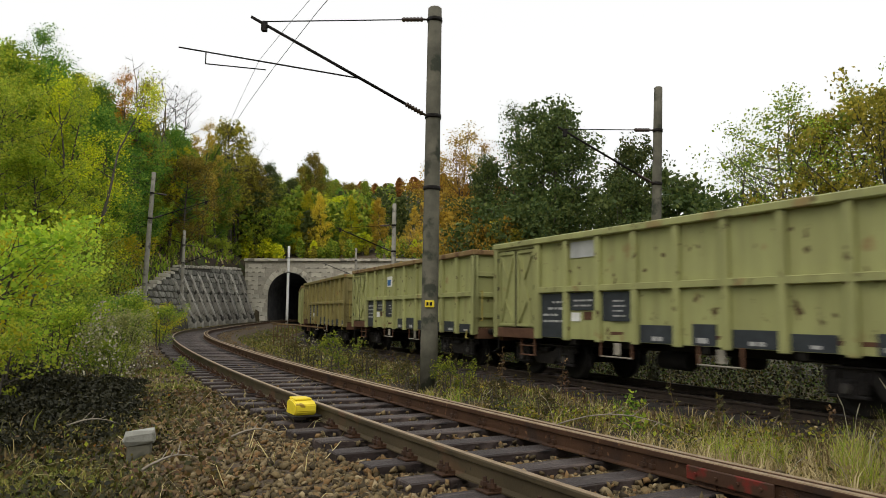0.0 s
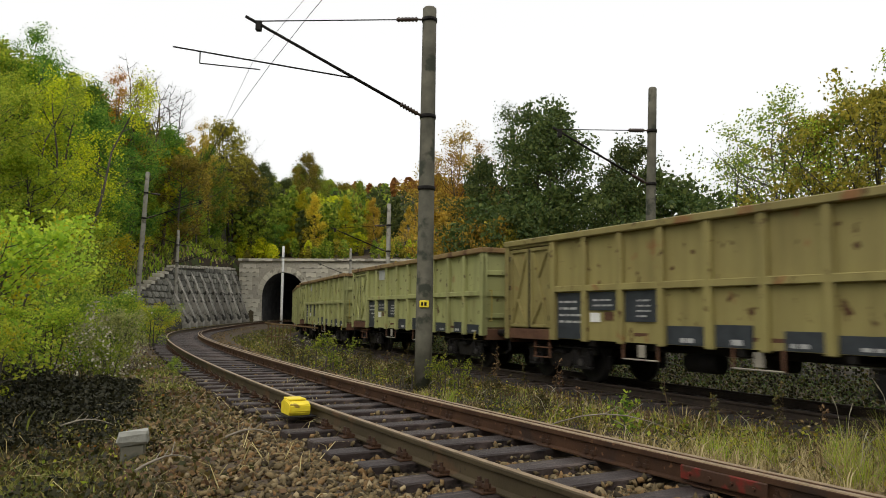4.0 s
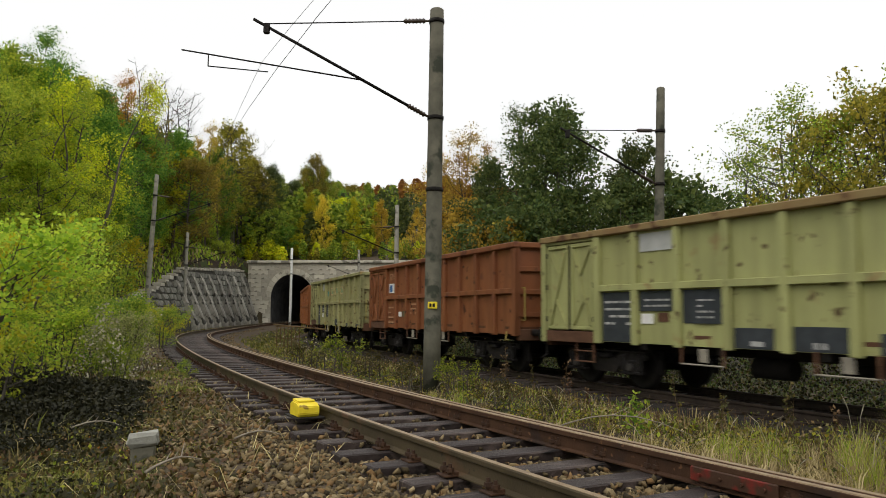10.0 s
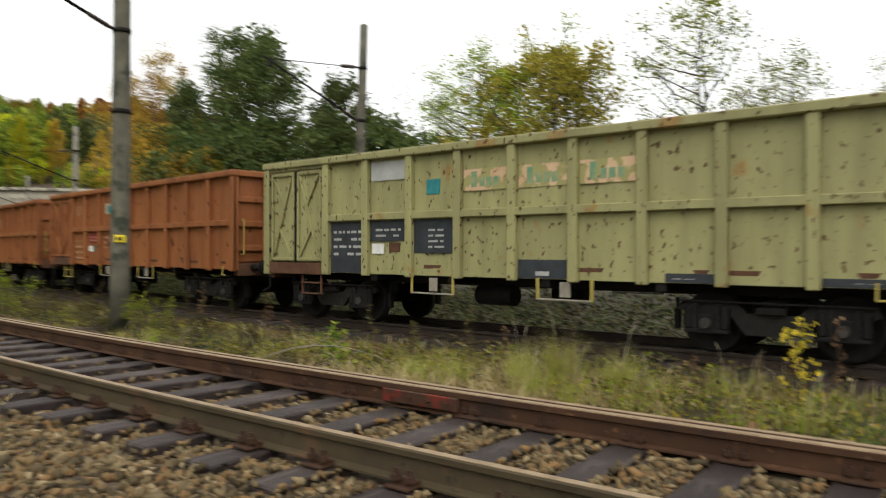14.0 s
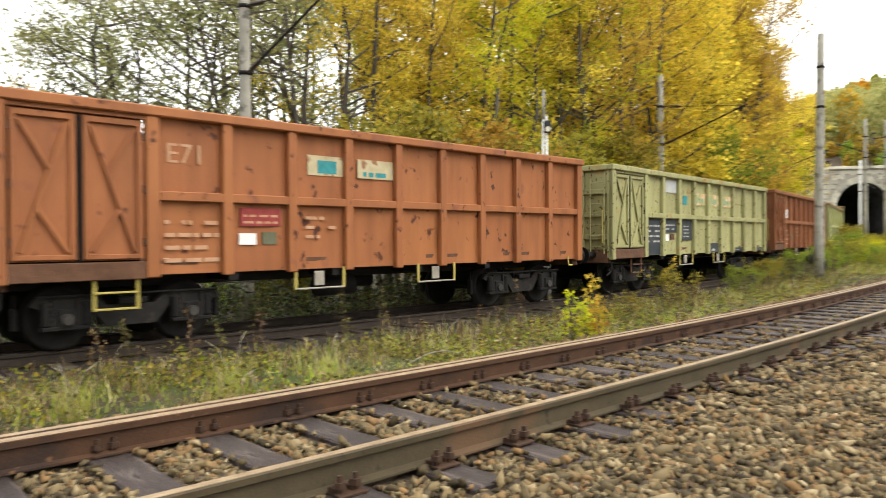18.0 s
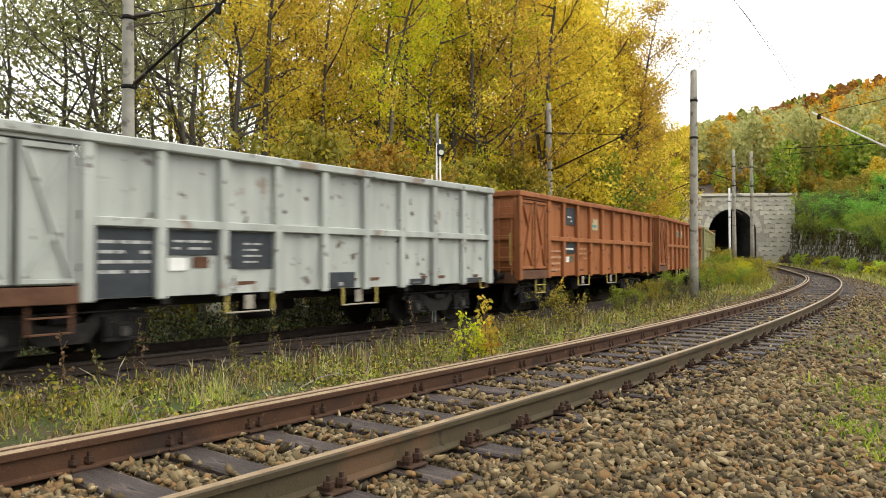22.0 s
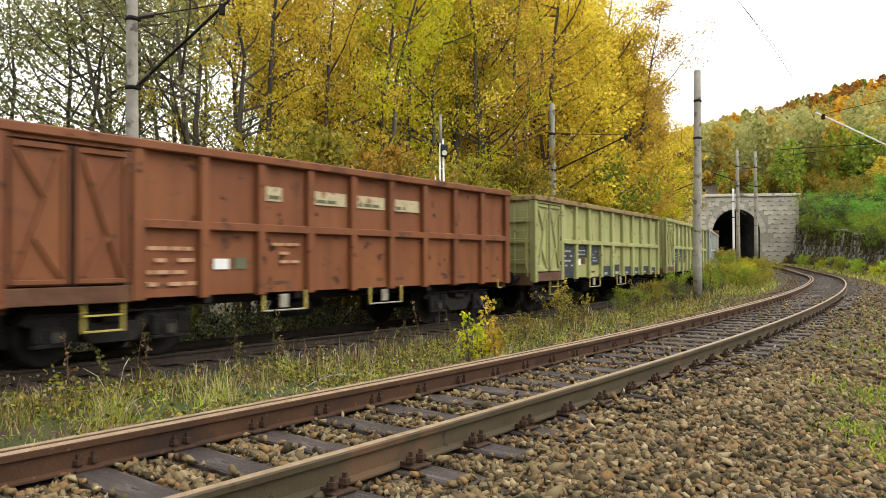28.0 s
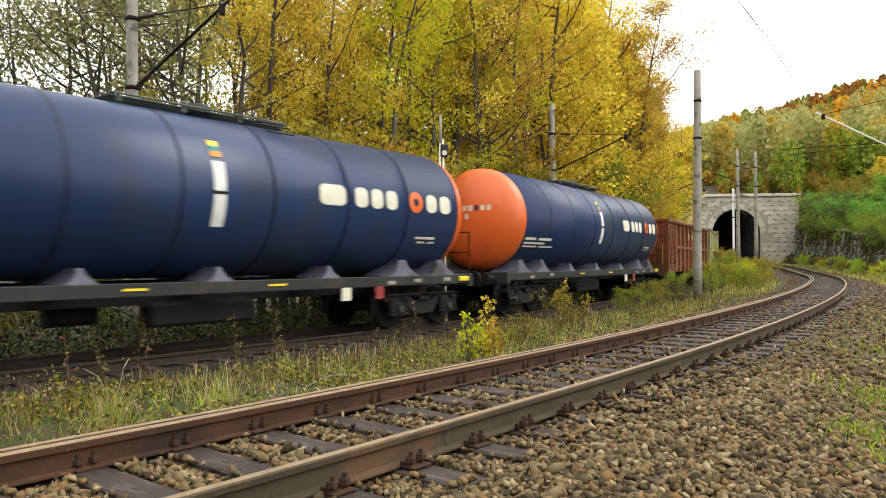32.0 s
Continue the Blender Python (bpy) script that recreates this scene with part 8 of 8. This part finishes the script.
def dry_weed(x, y, h, seed, leafy_share=0.4):
    """A dead stalk with side shoots and a few withered leaves."""
    rng = np.random.default_rng(seed)
    t = tagged(new("dry_weed"), "withered brown weed stalk with thin side shoots", "weed", "dry weeds")
    t.matrix_basis = Matrix.Translation((x, y, ground_at(x, y) - 0.03))
    bm = bmesh.new()
    lean = Vector((rng.normal(0, 0.14), rng.normal(0, 0.14), 1.0)) * h
    pts = [lean * f + Vector((0.02 * math.sin(f * 7 + seed), 0.02 * math.cos(f * 5 + seed), 0)) for f in (0, 0.3, 0.65, 1.0)]
    for i in range(3):
        add_tube(bm, pts[i], pts[i + 1], 0.006 - 0.0015 * i, 0.0045 - 0.0015 * i, 5)
    cs = []
    for k in range(9):
        f = 0.25 + 0.72 * k / 9
        p = lean * f
        a = rng.uniform(0, 6.28)
        q = p + Vector((math.cos(a) * 0.5, math.sin(a) * 0.5, 0.75)) * h * rng.uniform(0.12, 0.3) * (1.25 - f)
        add_tube(bm, p, q, 0.003, 0.0015, 4)
        cs += [tuple(p.lerp(q, rng.uniform(0.4, 1.05)) + Vector(rng.normal(0, 0.02, 3))) for _ in range(5)]
    tagged(part("stalk", bm, M_STALK, t), kind="stuff")
    mesh_part("leaves", leaf_mesh("leaves", np.array(cs), 0.045, rng), LEAF["bramble" if rng.uniform() > leafy_share else "litter"], t)


M_STALK = material("withered_stalk", [(0.07, 0.045, 0.025), (0.16, 0.11, 0.06)], 8, 0.9)
weed_rng = random.Random(19)
for i in range(64):
    s_ = weed_rng.uniform(-24, 38)
    p_, _ = line(s_, gap(s_) - weed_rng.uniform(2.0, 3.6))
    dry_weed(p_.x, p_.y, weed_rng.uniform(0.45, 1.15), 700 + i)
for i in range(96):
    s_ = weed_rng.uniform(-14, 26)
    p_, _ = line(s_, weed_rng.uniform(2.9, gap(s_) - 2.2))
    tuft(p_.x, p_.y, weed_rng.uniform(0.22, 0.5), weed_rng.randint(50, 110), 900 + i, 1)

# bushes and saplings by the tracks
for key, col, x, y, h in (("shrub", "olive", 13.4, -5.4, 0.5), ("shrub", "olive", 15.2, -6.6, 0.6), ("shrub", "olive", 17.5, -9.2, 0.9), ("bush", "green", 20.5, -12.8, 0.9), ("bush", "olive", 23.0, -15.6, 1.0), ("bush", "green", 26.2, -18.6, 1.2), ("bush", "bramble", 24.6, -17.4, 1.0),
                          ("bush", "green", 31.5, -24.5, 1.3), ("bush", "olive", 34.5, -27.2, 1.6), ("bush", "green", 38.0, -30.8, 2.0), ("bush", "olive", 42.5, -34.0, 2.4), ("bush", "olive", 46.5, -37.5, 2.2),
                          ("shrub", "green", 0.25, 16.6, 0.75), ("shrub", "bramble", -0.75, 17.4, 0.7), ("shrub", "green", -3.3, 23.0, 1.0), ("shrub", "bramble", -4.6, 24.5, 0.85), ("shrub", "bramble", -2.3, 21.0, 0.7), ("shrub", "bramble", 0.9, 14.4, 0.6), ("shrub", "bramble", 1.7, 12.7, 0.5), ("shrub", "green", -5.7, 16.0, 0.24), ("shrub", "green", -5.2, 15.0, 0.2), ("shrub", "green", -6.1, 17.2, 0.26),
                          ("bush", "fresh", -8.0, 11.6, 3.0), ("bush", "lime", -9.6, 13.6, 3.0), ("bush", "fresh", -10.6, 16.6, 3.2), ("bush", "fresh", -8.9, 16.2, 1.5), ("shrub", "fresh", -6.3, 10.6, 1.1), ("shrub", "lime", -7.2, 10.9, 1.2), ("bush", "green", -7.6, 17.0, 1.7), ("bush", "sage", -6.9, 15.8, 1.3), ("bush", "green", -6.4, 14.2, 0.8), ("bush", "deep", -8.4, 18.6, 1.7), ("bush", "fresh", -9.6, 20.5, 1.6), ("bush", "green", -10.2, 23.5, 1.6), ("bush", "fresh", -12.5, 22.0, 2.6), ("bush", "green", -11.0, 27.5, 1.5), ("bush", "lime", -12.8, 33.0, 1.6), ("bush", "green", -15.5, 27.5, 3.0), ("bush", "green", -17.0, 31.0, 4),
                          *[("bush", c, *line(q, n)[0].to_2d(), h) for q, n, h, c in ((60, -8.0, 2.6, "deep"), (63, -7.5, 2.9, "deep"), (66, -7.3, 3.3, "dark"), (69, -7.2, 3.2, "deep"), (72, -7.1, 3.5, "deep"), (75, -7.1, 3.6, "dark"), (78, -7.1, 3.4, "deep"), (81, -7.1, 3.6, "dark"), (84, -7.2, 3.5, "green"), (66, -10, 4.2, "deep"), (74, -10, 4.4, "deep"), (82, -10, 4.4, "olive"), (87, -8.5, 3.8, "deep"), (56, -8, 2.4, "lime"), (50, -8, 1.8, "lime"))], ("bush", "green", -19.5, 38.0, 4), ("bush", "fresh", -22.0, 45.0, 4), ("bush", "lime", -24.5, 52.0, 4)):
    plant(key, col, x, y, h)


for k in range(16):
    s_ = 46 + 2.5 * k
    for n_, h_, c_ in ((3.4 + (k % 3) * 0.7, 1.0 + 0.25 * (k % 4), ("olive", "green", "lime", "olive")[k % 4]), (-4.4 - (k % 2) * 0.7, 0.85 + 0.2 * (k % 3), ("lime", "olive", "fresh")[k % 3])):
        if n_ > 0 or k > 3:
            p_, _ = line(s_, n_)
            plant("bush", c_, p_.x, p_.y, h_)
for k in range(11):
    s_ = 64 + 2.1 * k
    p_, _ = line(s_, -6.75)
    plant("bush", "green", p_.x, p_.y, 2.3 + 0.3 * (k % 2), p_.z + 1.6 + 0.07 * k)

bank_rng = random.Random(33)
for i in range(42):
    p_, _ = line(bank_rng.uniform(-84, -34) if i < 30 else bank_rng.uniform(-86, -72), -bank_rng.uniform(6.8, 20 if i < 30 else 14))
    plant("bush", bank_rng.choice(("fresh", "lime", "green", "fresh", "olive")), p_.x, p_.y, bank_rng.uniform(1.0, 2.4))


def sapling(x, y, h, seed, colour="yellow"):
    rng = np.random.default_rng(seed)
    t = tagged(new("sapling"), f"thin sapling with {WORDS[colour]} leaves in the grass", "sapling")
    t.matrix_basis = Matrix.Translation((x, y, ground_at(x, y) - 0.03))
    bm = bmesh.new()
    pts = [Vector((0, 0, 0)), Vector((0.03, 0.0, h * 0.35)), Vector((0.0, 0.04, h * 0.7)), Vector((0.06, 0.02, h))]
    for a, b, r0, r1 in zip(pts, pts[1:], (0.011, 0.008, 0.006), (0.008, 0.006, 0.003)):
        add_tube(bm, a, b, r0, r1, 6)
    cs = []
    for i in range(16):
        f = 0.12 + 0.86 * i / 16
        p = pts[0].lerp(pts[1], f / 0.35) if f < 0.35 else pts[1].lerp(pts[2], (f - 0.35) / 0.35) if f < 0.7 else pts[2].lerp(pts[3], (f - 0.7) / 0.3)
        a = rng.uniform(0, 6.28)
        q = p + Vector((math.cos(a), math.sin(a), rng.uniform(0.1, 0.6))) * rng.uniform(0.1, 0.24) * (1.3 - f * 0.6)
        add_tube(bm, p, q, 0.003, 0.0015, 4)
        for k in range(9):
            c = p.lerp(q, rng.uniform(0.2, 1.1)) + Vector(rng.normal(0, 0.03, 3))
            cs.append(tuple(c))
    tagged(part("stem", bm, M_BARK, t), kind="stuff")
    mesh_part("leaves", leaf_mesh("leaves", np.array(cs), 0.062, rng), LEAF[colour], t)


sapling(6.68, 5.98, 1.05, 3)
sapling(11.95, -4.75, 1.2, 6)
sapling(11.8, -4.55, 0.75, 16, "lime")
sapling(12.15, -4.95, 0.6, 17, "lime")
sapling(12.75, -5.15, 0.75, 8, "orange")
sapling(12.2, -4.45, 0.95, 7, "lime")
sapling(11.7, -4.75, 0.6, 18, "yellow")
sapling(2.6, 10.6, 0.7, 4, "green")
sapling(18.6, -9.6, 1.3, 5)


# ---------------------------------------------------------------- small things along the line
def lubricator():
    """Yellow box clamped to the outer rail."""
    t = tagged(new("rail_device"), "bright yellow cast housing clamped to the rail", "track device")
    p, a = line(-7.8, -0.98)
    t.matrix_basis = Matrix.Translation(p) @ Matrix.Rotation(a, 4, "Z") @ Matrix.Diagonal((0.8, 0.8, 0.62, 1))
    bm = bmesh.new()
    prof = [(-0.20, -0.17), (0.20, -0.17), (0.24, -0.10), (0.24, 0.02), (0.14, 0.08), (-0.10, 0.10), (-0.20, 0.04)]
    f = [bm.verts.new((u, -0.15, v)) for u, v in prof]
    b = [bm.verts.new((u, 0.15, v)) for u, v in prof]
    bm.faces.new(f)
    bm.faces.new(b[::-1])
    for i in range(7):
        bm.faces.new((f[(i + 1) % 7], f[i], b[i], b[(i + 1) % 7]))
    bmesh.ops.recalc_face_normals(bm, faces=bm.faces)
    bmesh.ops.bevel(bm, geom=bm.edges[:], offset=0.015, segments=2, affect="EDGES")
    part("housing", bm, M_YELLOW, t)
    part("lid", box(-0.18, 0.12, -0.12, 0.12, 0.085, 0.125, 0.012), M_YELLOW, t)
    part("side_lug", box(-0.34, -0.18, -0.06, 0.06, -0.12, 0.05, 0.015), M_YELLOW, t)
    part("shaft", tube((-0.48, -0.02, -0.03), (-0.30, -0.02, -0.03), 0.022, 0.02, 10), M_WHITE, t, "bare metal shaft")
    part("base_plate", box(-0.3, 0.3, -0.2, 0.22, -0.19, -0.165, 0.006), M_IRON, t)


lubricator()


def marker_stone(x, y, z):
    t = tagged(new("marker_post"), "squat broken concrete marker with a pale top", "marker post")
    t.matrix_basis = Matrix.Translation((x, y, z)) @ Matrix.Rotation(0.35, 4, "Z") @ Matrix.Scale(0.9, 4)
    part("post", box(-0.11, 0.13, -0.09, 0.09, -0.2, 0.16, 0.02), M_DARKPOLE, t)
    bm = box(-0.15, 0.16, -0.13, 0.12, 0.16, 0.29, 0.025)
    rng = random.Random(2)
    for v in bm.verts:
        v.co += Vector((rng.uniform(-0.015, 0.015), rng.uniform(-0.015, 0.015), rng.uniform(-0.02, 0.02)))
    part("cap", bm, M_MARKER, t, "chipped whitish cap")


M_MARKER = material("limewashed_concrete", [(0.23, 0.23, 0.20), (0.38, 0.38, 0.34)], 7, 0.9, 0.3, 40, spots=[((0.2, 0.19, 0.16), 5, 0.16)])
marker_stone(-2.87, 7.05, ground_at(-2.87, 7.05))


def low_fence():
    """Rusty rail fence beside the culvert."""
    t = tagged(new("culvert_railing"), "rusty yellowish railing with a long pipe beside the far track", "railing")
    x, y = -8.15, 35.2
    t.matrix_basis = Matrix.Translation((x, y, -0.55)) @ Matrix.Rotation(radians(-40), 4, "Z")
    rust = material("yellowed_rust", [(0.075, 0.046, 0.020), (0.16, 0.105, 0.045)], 6, 0.9)
    for i in range(7):
        part("upright", tube((i * 0.28, 0, 0), (i * 0.28, 0, 1.0), 0.022, 0.022, 6), rust, t)
    for z in (0.45, 1.0):
        part("bar", tube((-0.1, 0, z), (1.8, 0, z), 0.025, 0.025, 6), rust, t)
    part("pipe", tube((-0.2, -0.05, 1.08), (3.2, 0.3, 0.9), 0.035, 0.035, 8), rust, t, "rusty pipe")


low_fence()


def branch(x, y, turn, size, seed, z=0.03):
    rng = random.Random(seed)
    t = tagged(new("fallen_branch"), "pale dry fallen branch on the ground", "branch", "fallen branches")
    t.matrix_basis = Matrix.Translation((x, y, ground_at(x, y) + z)) @ Matrix.Rotation(turn, 4, "Z")
    pts = [Vector((size * (i / 7 - 0.5), rng.uniform(-0.05, 0.05) * size * 0.3, size * 0.13 * math.sin(math.pi * i / 7) + 0.02)) for i in range(8)]
    bm = bmesh.new()
    add_pipe(bm, pts, [0.014 * (1 - i / 9) for i in range(8)])
    part("stem", bm, M_DRYWOOD, t)
    for k in range(3):
        p = pts[2 + k]
        part("twig", tube(p, p + Vector((rng.uniform(0.1, 0.3), rng.uniform(-0.2, 0.2), rng.uniform(0.1, 0.35))) * size * 0.5, 0.006, 0.003, 5), M_DRYWOOD, t)


M_DRYWOOD = material("dry_grey_wood", [(0.20, 0.17, 0.13), (0.34, 0.30, 0.24)], 8, 0.9, 0.3, 40, stretch=(0.3, 1, 1))
branch(2.4, 10.2, -0.5, 2.2, 1, 0.12)
branch(-2.3, 6.4, 1.0, 0.6, 2)
branch(-1.9, 7.6, 0.4, 0.5, 3)
branch(9.8, -1.7, -1.2, 1.0, 4, 0.1)
branch(-4.2, 9.0, 0.2, 0.7, 5, 0.02)


def pale_stones():
    rng = np.random.default_rng(5)
    shapes, faces = stone_shapes(4, rng)
    for x, y, r in ((7.6, -2.45, 0.06), (10.15, -3.55, 0.05), (9.9, -3.2, 0.04), (7.45, 0.55, 0.05), (7.2, 0.7, 0.045), (6.0, -1.75, 0.03), (5.85, -1.6, 0.03)):
        k = rng.integers(0, 4)
        ob = raw("pale_stone", (shapes[k] * r * np.array([1.3, 0.9, 0.6]) + np.array([x, y, ground_at(x, y) + r * 0.45])).tolist(), [tuple(int(i) for i in f) for f in faces], M_MARKER)
        tagged(ob, "single whitish stone lying on the gravel", "stone", "pale stones")


pale_stones()


motions()
